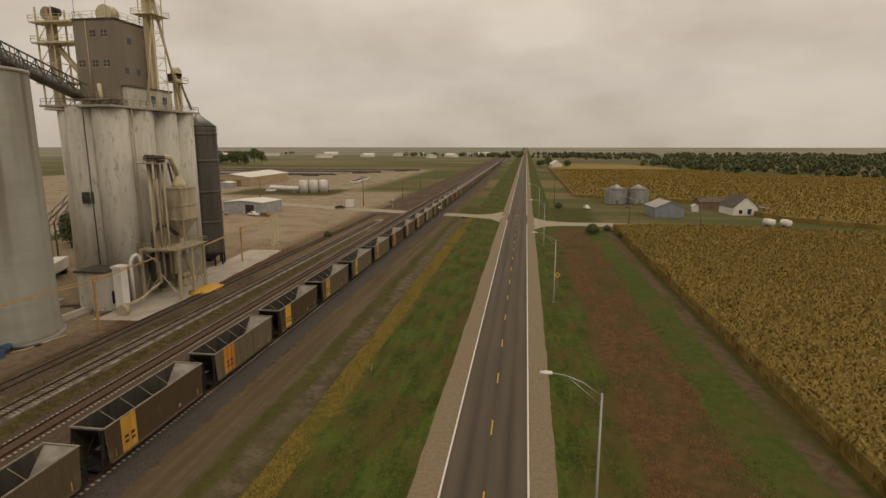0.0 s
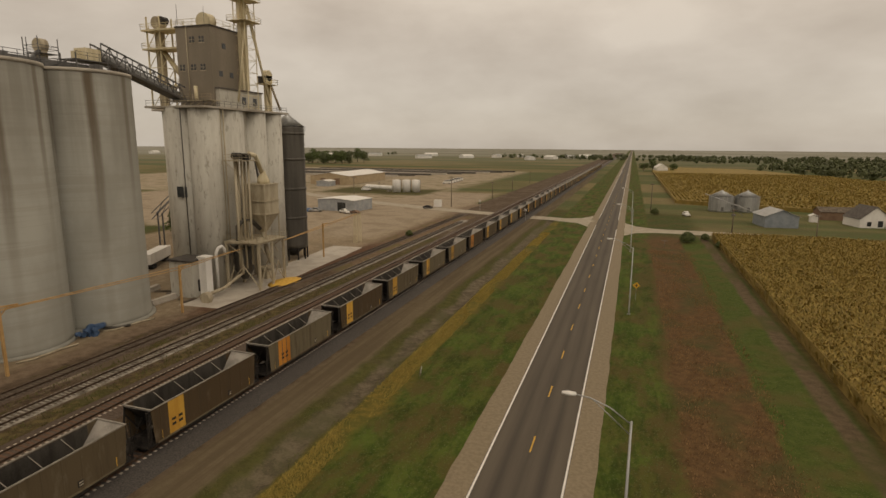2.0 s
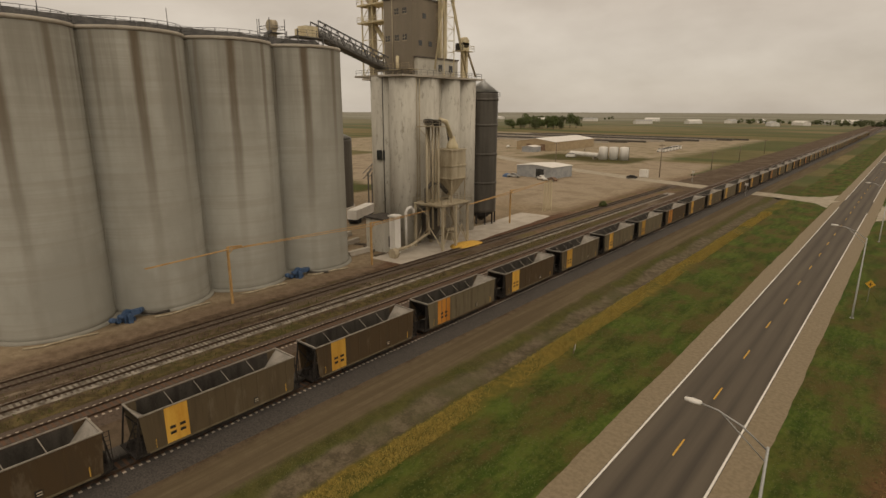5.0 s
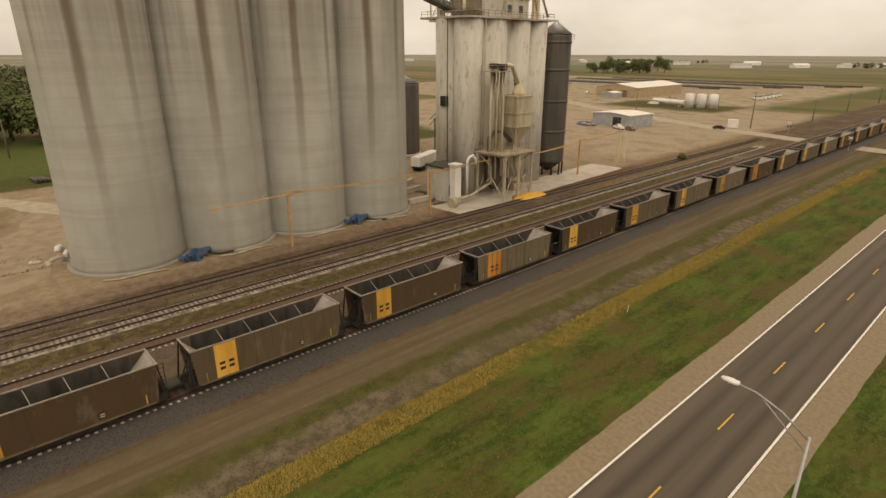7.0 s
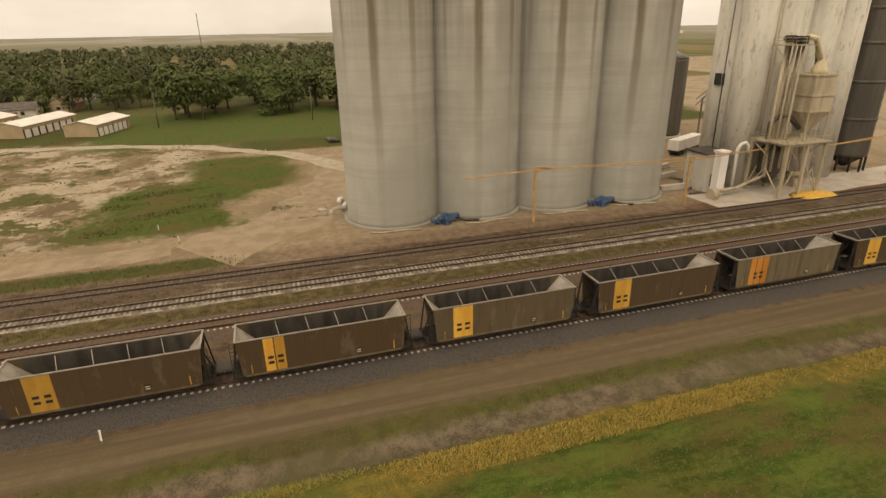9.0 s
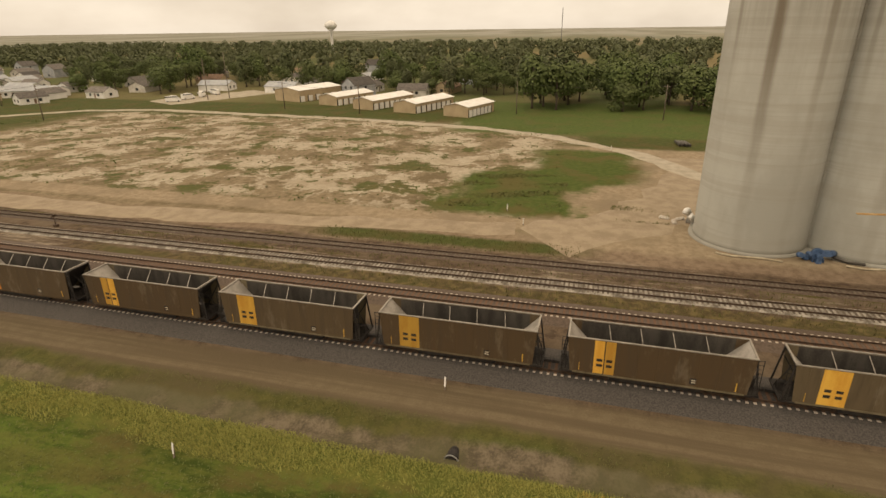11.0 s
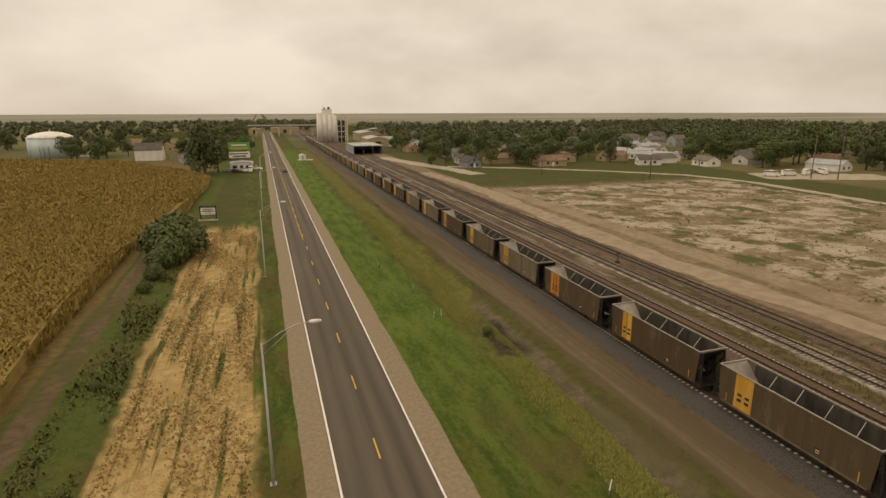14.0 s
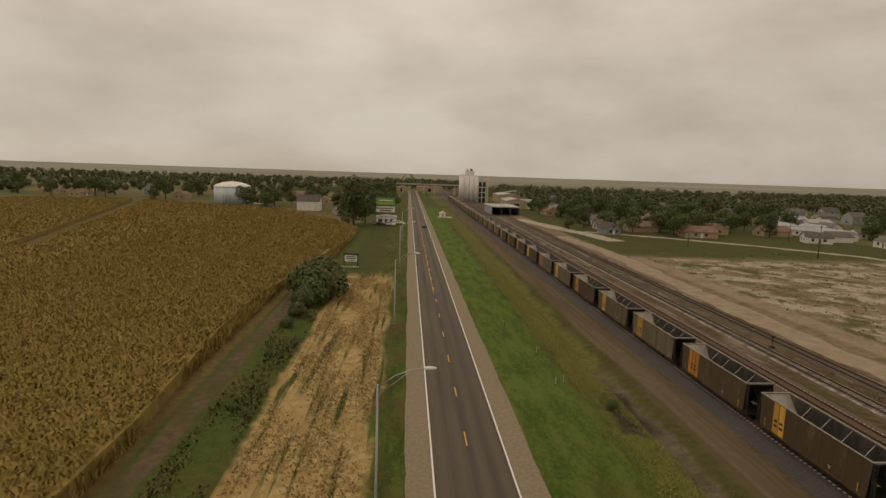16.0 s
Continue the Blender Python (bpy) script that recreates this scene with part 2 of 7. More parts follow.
    layers = [
        (zone(-200, 30, -420, 260, 4, 1.0), grass),
        (zone(-17.5, -4), verge),
        (zone(-15, -5, -400, -30, 1.5, 1.0, 25), g.mix(g.step(sward, 0.40, 0.58), (0.046, 0.084, 0.012), (0.100, 0.136, 0.026))),
        (zone(-19.8, -16.6, 12, 220, 0.9, 0.9), gold),
        (zone(-20.6, -16.2, -60, 16, 0.9, 0.9), tone((0.078, 0.092, 0.020), (0.140, 0.132, 0.034), (0.074, 0.088, 0.020))),
        (zone(-23.5, -17.0, -400, -45, 1.5, 0.9), tone((0.080, 0.090, 0.022), (0.135, 0.122, 0.034))),
        (zone(-22.4, -19.8, -60, 230, 0.5, 0.45), gravel),
        (zone(-24.4, -22.5, -200, 230, 0.9, 1.0), olive),
        (zone(-31, -24.2, -420, 600, 0.7, 0.45), dirt),
        (zone(-62, -29.0, -900, 2500, 0.8, 0.4), rusty),
        (patchy(zone(-62, -45.5, -330, 200, 0.8, 0.6), g.step(g.noise(0.3, 7, g.scaled(1.5, 0.16, 1), 0.68), 0.52, 0.60)), tone((0.16, 0.128, 0.092), (0.25, 0.205, 0.155))),
        (patchy(zone(-62, -45.5, -330, 200, 0.8, 0.6), g.step(g.noise(0.45, 7, g.scaled(1.3, 0.22, 3), 0.68), 0.55, 0.62)), tone((0.050, 0.044, 0.016), (0.092, 0.074, 0.028))),
        (zone(-49.2, -46.2, -60, 170, 0.5, 0.8), tone((0.060, 0.046, 0.022), (0.115, 0.086, 0.042), (0.070, 0.066, 0.024))),
        (patchy(zone(-49.5, -46, -40, 150, 0.6, 0.7), g.step(mid, 0.5, 0.62)), tone((0.085, 0.070, 0.030), (0.13, 0.10, 0.045))),
        (zone(-68, -60, -420, 270, 0.8, 0.5), tone((0.15, 0.108, 0.072), (0.215, 0.160, 0.112))),
        (zone(-164, -66, -172, 4, 3, 1.6), tone((0.15, 0.115, 0.070), (0.235, 0.185, 0.120), (0.115, 0.088, 0.048))),
        (patchy(zone(-166, -76, -168, 0, 4, 1.5), g.step(g.noise(0.085, 10, None, 0.72), 0.485, 0.53)), tone((0.30, 0.255, 0.185), (0.40, 0.35, 0.27), (0.26, 0.21, 0.145))),
        (patchy(zone(-168, -74, -185, 0, 4, 1.5), g.step(g.noise(0.11, 10, g.scaled(1, 0.8, 3), 0.72), 0.53, 0.57)), tone((0.070, 0.072, 0.026), (0.110, 0.095, 0.038), (0.062, 0.078, 0.022))),
        (zone(-220, -150, -32, 62, 3, 1.0), tone((0.055, 0.080, 0.020), (0.080, 0.105, 0.028), (0.085, 0.088, 0.030))),
        (zone(-135, -64, 2, 300, 1.5, 0.8), pale),
        (zone(-260, -66, 160, 330, 5, 1.5), tone((0.26, 0.21, 0.15), (0.34, 0.28, 0.205), (0.22, 0.175, 0.12))),
        (zone(-106, -77, -15, 9, 2.0, 1.6, 3), bright),
        (zone(-130, -98, -3, 20, 2.0, 1.2, 4), bright),
        (zone(-64.5, -60.5, -30, 10, 0.8, 0.5), grass),
        (zone(-75, -69.5, -170, 14, 0.7, 0.35), pale),
        (zone(-62, -50, 118, 220, 1.0, 0.6), tone((0.11, 0.075, 0.045), (0.19, 0.13, 0.085), (0.12, 0.10, 0.04))),
        (zone(-62, -56, 80, 150, 0.8, 0.9), tone((0.085, 0.045, 0.028), (0.13, 0.075, 0.045))),
        (zone(-420, -100, 275, 620, 8, 2.0), tone((0.27, 0.22, 0.155), (0.35, 0.29, 0.215), (0.17, 0.15, 0.075))),
        (zone(-170, -104, 300, 345, 4, 1.2, 8), olive),
        (zone(4, 14, -620, 5000), verge),
        (zone(13, 24.5, -4, 196, 1.2, 0.9), red),
        (patchy(zone(9.5, 22, -128, -6, 0.8, 0.7), g.step(streak, 0.36, 0.5)), tone((0.26, 0.185, 0.075), (0.43, 0.32, 0.15), (0.30, 0.21, 0.085))),
        (zone(22.5, 28.2, -5000, 198, 0.5, 0.4), bright),
        (zone(28.4, 30.6, -200, 198, 0.4, 0.25), tone((0.080, 0.058, 0.034), (0.128, 0.094, 0.058), (0.066, 0.068, 0.022))),
        (zone(30.8, 31.8, -200, 198, 0.3, 0.25), grass),
        (zone(31.5, 560, -330, 196, 0.8, 0.3), tone((0.10, 0.075, 0.03), (0.16, 0.115, 0.045))),
    ]
    layers.append((zone(-21.5, -17.0, -52, -41, 0.8, 0.8, 1.5), tone((0.030, 0.025, 0.018), (0.055, 0.045, 0.030))))
    for mask, colour in layers:
        if mask:
            col = g.mix(mask, col, colour)
    h = g.math("ADD", g.math("MULTIPLY", fine, 0.5), mid)
    g.bump(h, 0.8, 0.12)
    return g.done(col)


def asphalt_material():
    g = Graph("asphalt", 0.85, 0, 0.3)
    x, y, _ = g.split(g.pos)
    tracks = g.math("ABSOLUTE", g.math("SINE", g.math("MULTIPLY", x, math.pi / 1.83)))
    worn = g.math("ADD", g.math("MULTIPLY", tracks, 0.28), g.math("MULTIPLY", g.noise(0.5, 6, g.scaled(1.4, 0.06, 1)), 0.85))
    col = g.mix(g.step(worn, 0.25, 0.95), (0.058, 0.048, 0.037), (0.128, 0.106, 0.078))
    grain = g.noise(30, 3)
    col = g.mix(g.math("MULTIPLY", grain, 0.35), col, (0.045, 0.040, 0.036))
    g.bump(grain, 0.25, 0.01)
    return g.done(col)


def concrete_silo_material():
    """Slip-formed concrete: pale grey, faint pour rings, a few rusty rain streaks that fade downwards."""
    g = Graph("silo_concrete", 0.9, 0, 0.2)
    co = g.tree.nodes.new("ShaderNodeTexCoord").outputs["Object"]
    x, y, z = g.split(co)
    angle = g.math("ARCTAN2", y, x)
    pour = g.noise(0.75, 5, g.scaled(0.03, 0.03, 1), 0.7)
    blot = g.noise(0.11, 6, g.scaled(1, 1, 0.5), 0.62)
    col = g.mix(g.step(blot, 0.36, 0.66), (0.250, 0.244, 0.212), (0.320, 0.314, 0.276))
    col = g.mix(g.math("MULTIPLY", g.step(pour, 0.46, 0.60), 0.38), col, (0.235, 0.220, 0.185))
    lift = g.math("PINGPONG", z, 1.22)
    col = g.mix(g.math("MULTIPLY", g.math("SUBTRACT", 1.0, g.step(lift, 0.0, 0.05)), 0.22), col, (0.19, 0.178, 0.15))
    high = g.step(z, 16, 37)
    col = g.mix(g.math("MULTIPLY", high, g.math("MULTIPLY", g.step(g.noise(0.5, 5, g.scaled(1, 1, 0.045), 0.6), 0.36, 0.62), 0.62)), col, (0.165, 0.152, 0.124))
    wander = g.math("MULTIPLY", g.math("SUBTRACT", g.noise(0.10, 4), 0.5), 0.10)
    ragged = g.noise(1.1, 5, g.scaled(1, 1, 0.09), 0.7)
    for centre, width, amount, low in ((-0.34, 0.125, 0.95, 4), (0.42, 0.095, 0.65, 12), (-1.02, 0.06, 0.45, 18), (0.98, 0.05, 0.4, 20)):
        off = g.math("ABSOLUTE", g.math("SUBTRACT", angle, g.math("ADD", centre, wander)))
        m = g.math("SUBTRACT", 1.0, g.step(off, width * 0.25, width))
        fade = g.math("ADD", 0.12, g.math("MULTIPLY", g.step(z, low, 38), 0.88))
        m = g.math("MULTIPLY", m, g.math("ADD", 0.5, g.math("MULTIPLY", ragged, 0.9)), 0, True)
        col = g.mix(g.math("MULTIPLY", m, g.math("MULTIPLY", fade, amount)), col, (0.098, 0.074, 0.048))
    g.bump(g.math("ADD", g.math("MULTIPLY", pour, 2.0), g.noise(6, 3)), 0.25, 0.03)
    return g.done(col)


def whitewash_material():
    g = Graph("weathered_whitewash", 0.9, 0, 0.2)
    drip = g.noise(0.6, 6, g.scaled(1, 1, 0.16), 0.72)
    flake = g.noise(1.1, 7, g.scaled(1, 1, 0.32), 0.75)
    col = g.mix(g.step(drip, 0.40, 0.70), (0.54, 0.52, 0.46), (0.44, 0.415, 0.36))
    col = g.mix(g.math("MULTIPLY", g.step(flake, 0.54, 0.64), 0.75), col, (0.26, 0.235, 0.19))
    g.bump(flake, 0.3, 0.02)
    return g.done(col)


def car_material():
    """Coal car sides: dark brown to khaki, streaked by rust and dust."""
    g = Graph("weathered_car_paint", 0.7, 0.0, 0.3)
    info = g.tree.nodes.new("ShaderNodeObjectInfo").outputs["Random"]
    base = g.mix(g.step(info, 0.30, 0.70), (0.072, 0.046, 0.022), (0.140, 0.114, 0.070))
    drip = g.noise(1.3, 6, g.scaled(1, 1, 0.10), 0.65)
    col = g.mix(g.math("MULTIPLY", g.step(drip, 0.44, 0.68), 0.6), base, (0.060, 0.042, 0.024))
    dust = g.noise(0.8, 5, g.scaled(1, 1, 0.35), 0.7)
    col = g.mix(g.math("MULTIPLY", g.step(dust, 0.54, 0.70), 0.35), col, (0.20, 0.168, 0.120))
    return g.done(col)


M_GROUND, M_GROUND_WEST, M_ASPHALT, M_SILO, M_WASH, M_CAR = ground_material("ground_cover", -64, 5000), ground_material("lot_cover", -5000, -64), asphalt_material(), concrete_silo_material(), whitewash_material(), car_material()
M_SHOULDER = plain("shoulder_gravel", (0.178, 0.141, 0.090), (0.232, 0.187, 0.122), 2.5, bump=0.15)
M_LINE_W = plain("white_road_paint", (0.62, 0.60, 0.56), (0.72, 0.70, 0.66), 2.0, bump=0)
M_LINE_Y = plain("yellow_road_paint", (0.50, 0.29, 0.05), (0.60, 0.37, 0.07), 2.0, bump=0)
M_GRAVEL_ROAD = plain("gravel_road", (0.27, 0.235, 0.175), (0.37, 0.325, 0.25), 0.4)
M_DIRT_TRACK = plain("dirt_track", (0.212, 0.163, 0.107), (0.292, 0.232, 0.158), 0.35)
M_CONCRETE = plain("concrete_slab", (0.36, 0.32, 0.27), (0.46, 0.42, 0.36), 0.3)
M_BALLAST = plain("dark_ballast", (0.040, 0.036, 0.033), (0.086, 0.076, 0.067), 8.0, bump=0.9)
M_BALLAST_B = plain("brown_ballast", (0.068, 0.048, 0.035), (0.112, 0.082, 0.061), 4.0, bump=0.9)
M_BALLAST_W = plain("whitish_ballast", (0.10, 0.085, 0.065), (0.34, 0.31, 0.265), 0.7, bump=0.9)
M_RAIL = plain("rusty_rail", (0.050, 0.032, 0.022), (0.105, 0.070, 0.048), 3.0, 0.6, 0.3)
M_TIE = plain("weathered_tie", (0.070, 0.053, 0.038), (0.155, 0.128, 0.098), 1.2)
M_TIE_C = plain("concrete_tie", (0.26, 0.22, 0.19), (0.38, 0.33, 0.28), 2.0)


def tie_material():
    """Brown sleepers whose ends lie pale in the ballast."""
    g = Graph("main_line_tie", 0.9, 0, 0.2)
    co = g.tree.nodes.new("ShaderNodeTexCoord").outputs["Object"]
    x, _, _ = g.split(co)
    end = g.step(g.math("ABSOLUTE", x), 1.02, 1.10)
    grain = g.noise(3.0, 4)
    col = g.mix(grain, (0.105, 0.060, 0.039), (0.165, 0.100, 0.066))
    return g.done(g.mix(end, col, (0.46, 0.40, 0.33)))


M_TIE_MAIN = tie_material()
M_CAR_IN = plain("worn_steel_inside", (0.038, 0.034, 0.029), (0.080, 0.072, 0.062), 0.9, 0.6, 0.2, streak=0.3)
M_CAR_END = plain("pale_dusty_steel", (0.26, 0.24, 0.21), (0.38, 0.35, 0.31), 0.9, 0.6, 0.2)
M_CAR_RIM = plain("pale_steel_rim", (0.24, 0.22, 0.19), (0.36, 0.33, 0.285), 1.5, 0.5, 0.4)
M_BLACK = plain("grimy_black_steel", (0.018, 0.016, 0.015), (0.042, 0.036, 0.031), 2.0, 0.6, 0.2)
M_PANEL = plain("yellow_orange_panel", (0.46, 0.235, 0.035), (0.56, 0.33, 0.06), 1.2, 0.6, vary=0.28, streak=0.2)
M_PANEL_O = plain("orange_stripe_paint", (0.42, 0.16, 0.022), (0.52, 0.225, 0.04), 1.2, 0.6, vary=0.2, streak=0.2)
M_PALE_MARK = plain("pale_stencil", (0.50, 0.44, 0.33), (0.60, 0.54, 0.42), 2.0, bump=0)
M_CREAM = plain("cream_painted_steel", (0.52, 0.45, 0.29), (0.66, 0.58, 0.40), 0.8, 0.6, streak=0.2)
M_DULL_CREAM = plain("dirty_cream_steel", (0.30, 0.25, 0.17), (0.46, 0.40, 0.29), 0.8, 0.6, streak=0.2)
M_BRICK = plain("brown_grey_cladding", (0.205, 0.175, 0.135), (0.25, 0.215, 0.168), 0.3, streak=0.3)
M_DARK_STEEL = plain("dark_corrugated_steel", (0.085, 0.078, 0.068), (0.13, 0.12, 0.105), 0.6, 0.5, 0.5, streak=0.1)
M_GALV = plain("galvanised_steel", (0.30, 0.305, 0.30), (0.42, 0.42, 0.41), 0.8, 0.45, 0.6, streak=0.2)
M_GREY_STEEL = plain("grey_bridge_steel", (0.10, 0.10, 0.10), (0.17, 0.165, 0.16), 1.0, 0.6, 0.3)
M_GLASS_DARK = plain("dark_window_glass", (0.02, 0.022, 0.024), (0.045, 0.048, 0.05), 0.5, 0.15, bump=0, spec=0.6)
M_WHITE = plain("white_painted_metal", (0.62, 0.60, 0.56), (0.74, 0.72, 0.68), 0.4, 0.55, streak=0.4)
M_TAN_WALL = plain("tan_metal_wall", (0.34, 0.26, 0.16), (0.41, 0.32, 0.20), 0.4, 0.6)
M_GREY_WALL = plain("grey_siding", (0.27, 0.28, 0.29), (0.36, 0.37, 0.37), 0.5, 0.6)
M_BARN_BLUE = plain("blue_grey_metal", (0.20, 0.225, 0.25), (0.27, 0.295, 0.32), 0.5, 0.5, 0.2)
M_ROOF_DARK = plain("dark_shingles", (0.075, 0.065, 0.058), (0.13, 0.115, 0.10), 1.0, vary=0.45)
M_HOUSE = plain("painted_siding", (0.44, 0.41, 0.36), (0.58, 0.55, 0.49), 0.6, vary=0.3)
M_BROWN_WALL = plain("brown_siding", (0.16, 0.10, 0.065), (0.23, 0.15, 0.10), 0.5)
M_WOOD_POLE = plain("weathered_pole_wood", (0.115, 0.088, 0.065), (0.18, 0.145, 0.11), 1.5, streak=0.1)
M_BARK = plain("bark", (0.055, 0.042, 0.030), (0.10, 0.078, 0.056), 2.0)
M_ORANGE = plain("rusty_orange_steel", (0.38, 0.225, 0.085), (0.50, 0.32, 0.14), 1.0, 0.6)
M_CORNSPILL = plain("spilled_corn", (0.52, 0.30, 0.05), (0.66, 0.41, 0.09), 3.0)
M_BLUE = plain("blue_tarp", (0.045, 0.085, 0.16), (0.07, 0.12, 0.22), 1.5, 0.5)
M_TYRE = plain("black_rubber", (0.018, 0.018, 0.018), (0.03, 0.03, 0.03), 3.0)
M_SILVER = plain("silver_car_paint", (0.36, 0.37, 0.38), (0.42, 0.43, 0.44), 1.0, 0.3, 0.4, bump=0)
M_VEHICLE = plain("vehicle_paint", (0.40, 0.40, 0.40), (0.48, 0.48, 0.48), 1.0, 0.35, 0.1, bump=0, vary=0.6)
M_TANK_BLUE = plain("pale_blue_tank_paint", (0.44, 0.53, 0.56), (0.54, 0.63, 0.66), 0.2, 0.55, streak=0.3)
M_LEAF = leafy("tree_leaves", (0.050, 0.078, 0.020), (0.112, 0.145, 0.042), (0.074, 0.084, 0.030))
M_WOODS = leafy("woodland_leaves", (0.062, 0.080, 0.030), (0.112, 0.130, 0.052), (0.078, 0.084, 0.040))
M_CORN = leafy("ripe_corn", (0.170, 0.138, 0.034), (0.340, 0.240, 0.068), (0.245, 0.175, 0.046))
M_CORN_FAR = plain("ripe_corn_canopy", (0.165, 0.124, 0.034), (0.27, 0.19, 0.054), 0.35, 0.95, bump=0.9)
M_WEED = leafy("tall_golden_weeds", (0.20, 0.170, 0.042), (0.42, 0.305, 0.072), (0.31, 0.225, 0.052))
M_WEED_G = leafy("tall_green_weeds", (0.165, 0.185, 0.042), (0.315, 0.295, 0.080), (0.22, 0.22, 0.056))
M_TUFT = leafy("grass_tufts", (0.060, 0.086, 0.018), (0.098, 0.122, 0.030), (0.108, 0.096, 0.032))
M_SCRUB = leafy("scrub_leaves", (0.058, 0.085, 0.026), (0.105, 0.130, 0.042), (0.085, 0.09, 0.032))
M_SIGN_Y = plain("yellow_sign", (0.62, 0.34, 0.03), (0.68, 0.40, 0.05), 2.0, 0.5, bump=0)
M_SIGN_G = plain("green_sign", (0.10, 0.28, 0.08), (0.14, 0.34, 0.10), 1.0, 0.5, bump=0)


# ---- shape helpers ----
def box(bm, x0, x1, y0, y1, z0, z1):
    v = [bm.verts.new(p) for p in ((x0, y0, z0), (x1, y0, z0), (x1, y1, z0), (x0, y1, z0), (x0, y0, z1), (x1, y0, z1), (x1, y1, z1), (x0, y1, z1))]
    for f in ((3, 2, 1, 0), (4, 5, 6, 7), (0, 1, 5, 4), (1, 2, 6, 5), (2, 3, 7, 6), (3, 0, 4, 7)):
        bm.faces.new([v[i] for i in f])


def beam(bm, a, b, w=0.1, h=None):
    """A straight bar from a to b."""
    a, b = Vector(a), Vector(b)
    d = (b - a).normalized()
    side = d.cross(Vector((0, 0, 1)))
    side = Vector((1, 0, 0)) if side.length < 1e-3 else side.normalized()
    up = side.cross(d).normalized()
    s, u = side * w / 2, up * (h or w) / 2
    lo = [bm.verts.new(a + p) for p in (-s - u, s - u, s + u, -s + u)]
    hi = [bm.verts.new(b + p) for p in (-s - u, s - u, s + u, -s + u)]
    bm.faces.new(lo[::-1]), bm.faces.new(hi)
    for i in range(4):
        j = (i + 1) % 4
        bm.faces.new((lo[i], lo[j], hi[j], hi[i]))


def lathe(bm, x, y, rings, n=24, smooth=True):
    """Rings of (radius, height) turned round an upright axis."""
    loops = []
    for r, z in rings:
        if r <= 1e-4:
            loops.append([bm.verts.new((x, y, z))] * n)
        else:
            loops.append([bm.verts.new((x + r * math.cos(2 * math.pi * i / n), y + r * math.sin(2 * math.pi * i / n), z)) for i in range(n)])
    for a, b in zip(loops, loops[1:]):
        for i in range(n):
            j = (i + 1) % n
            vs = [a[i], a[j], b[j], b[i]]
            vs = [v for k, v in enumerate(vs) if v not in vs[:k]]
            if len(vs) > 2:
                bm.faces.new(vs).smooth = smooth
    for loop, flip in ((loops[0], True), (loops[-1], False)):
        if loop[0] is not loop[1]:
            bm.faces.new(loop[::-1] if flip else loop)


def pipe(bm, points, r=0.2, n=10):
    """A round pipe through points."""
    pts = [Vector(p) for p in points]
    rings = []
    for i, p in enumerate(pts):
        d = (pts[min(i + 1, len(pts) - 1)] - pts[max(i - 1, 0)]).normalized()
        side = d.cross(Vector((0, 0, 1)))
        side = Vector((1, 0, 0)) if side.length < 1e-3 else side.normalized()
        up = side.cross(d)
        rings.append([bm.verts.new(p + (side * math.cos(2 * math.pi * k / n) + up * math.sin(2 * math.pi * k / n)) * r) for k in range(n)])
    for a, b in zip(rings, rings[1:]):
        for k in range(n):
            j = (k + 1) % n
            bm.faces.new((a[k], a[j], b[j], b[k])).smooth = True
    bm.faces.new(rings[0][::-1]), bm.faces.new(rings[-1])


def part(name, bm, material, parent=None, label=""):
    bmesh.ops.recalc_face_normals(bm, faces=bm.faces)
    me = bpy.data.meshes.new(name)
    bm.to_mesh(me)
    bm.free()
    me.materials.append(material)
    ob = new(name, me)
    if parent:
        ob.parent = parent
    return tagged(ob, label) if label else ob


def made(name, material, parent, *shapes, label=""):
    """A part from shapes: ("box", ...), ("beam", ...), ("lathe", ...), ("pipe", ...)."""
    bm = bmesh.new()
    tools = {"box": box, "beam": beam, "lathe": lathe, "pipe": pipe}
    for kind, *args in shapes:
        tools[kind](bm, *args)
    return part(name, bm, material, parent, label)


def thing(name, label, category, group="", at=(0, 0, 0), turn=0.0, kind=""):
    ob = new(name)
    ob.empty_display_size = 0.3
    ob.matrix_basis = pose(*at, 0, 0, turn)
    return tagged(ob, label, category, group, kind)


def raw(name, verts, faces, material, parent=None):
    me = bpy.data.meshes.new(name)
    me.from_pydata([tuple(v) for v in verts], [], [tuple(f) for f in faces])
    me.materials.append(material)
    ob = new(name, me)
    if parent:
        ob.parent = parent
    return ob


def quads(name, centres, across, upward, material):
    """Many loose four-cornered leaves in one mesh: centres and half axes as arrays."""
    n = len(centres)
    v = np.stack([centres - across - upward, centres + across - upward, centres + across + upward, centres - across + upward], 1).reshape(-1, 3)
    me = bpy.data.meshes.new(name)
    me.vertices.add(4 * n)
    me.vertices.foreach_set("co", v.astype(np.float32).ravel())
    me.loops.add(4 * n)
    me.loops.foreach_set("vertex_index", np.arange(4 * n, dtype=np.int32))
    me.polygons.add(n)
    me.polygons.foreach_set("loop_start", np.arange(0, 4 * n, 4, dtype=np.int32))
    me.update(calc_edges=True)
    me.materials.append(material)
    return new(name, me)


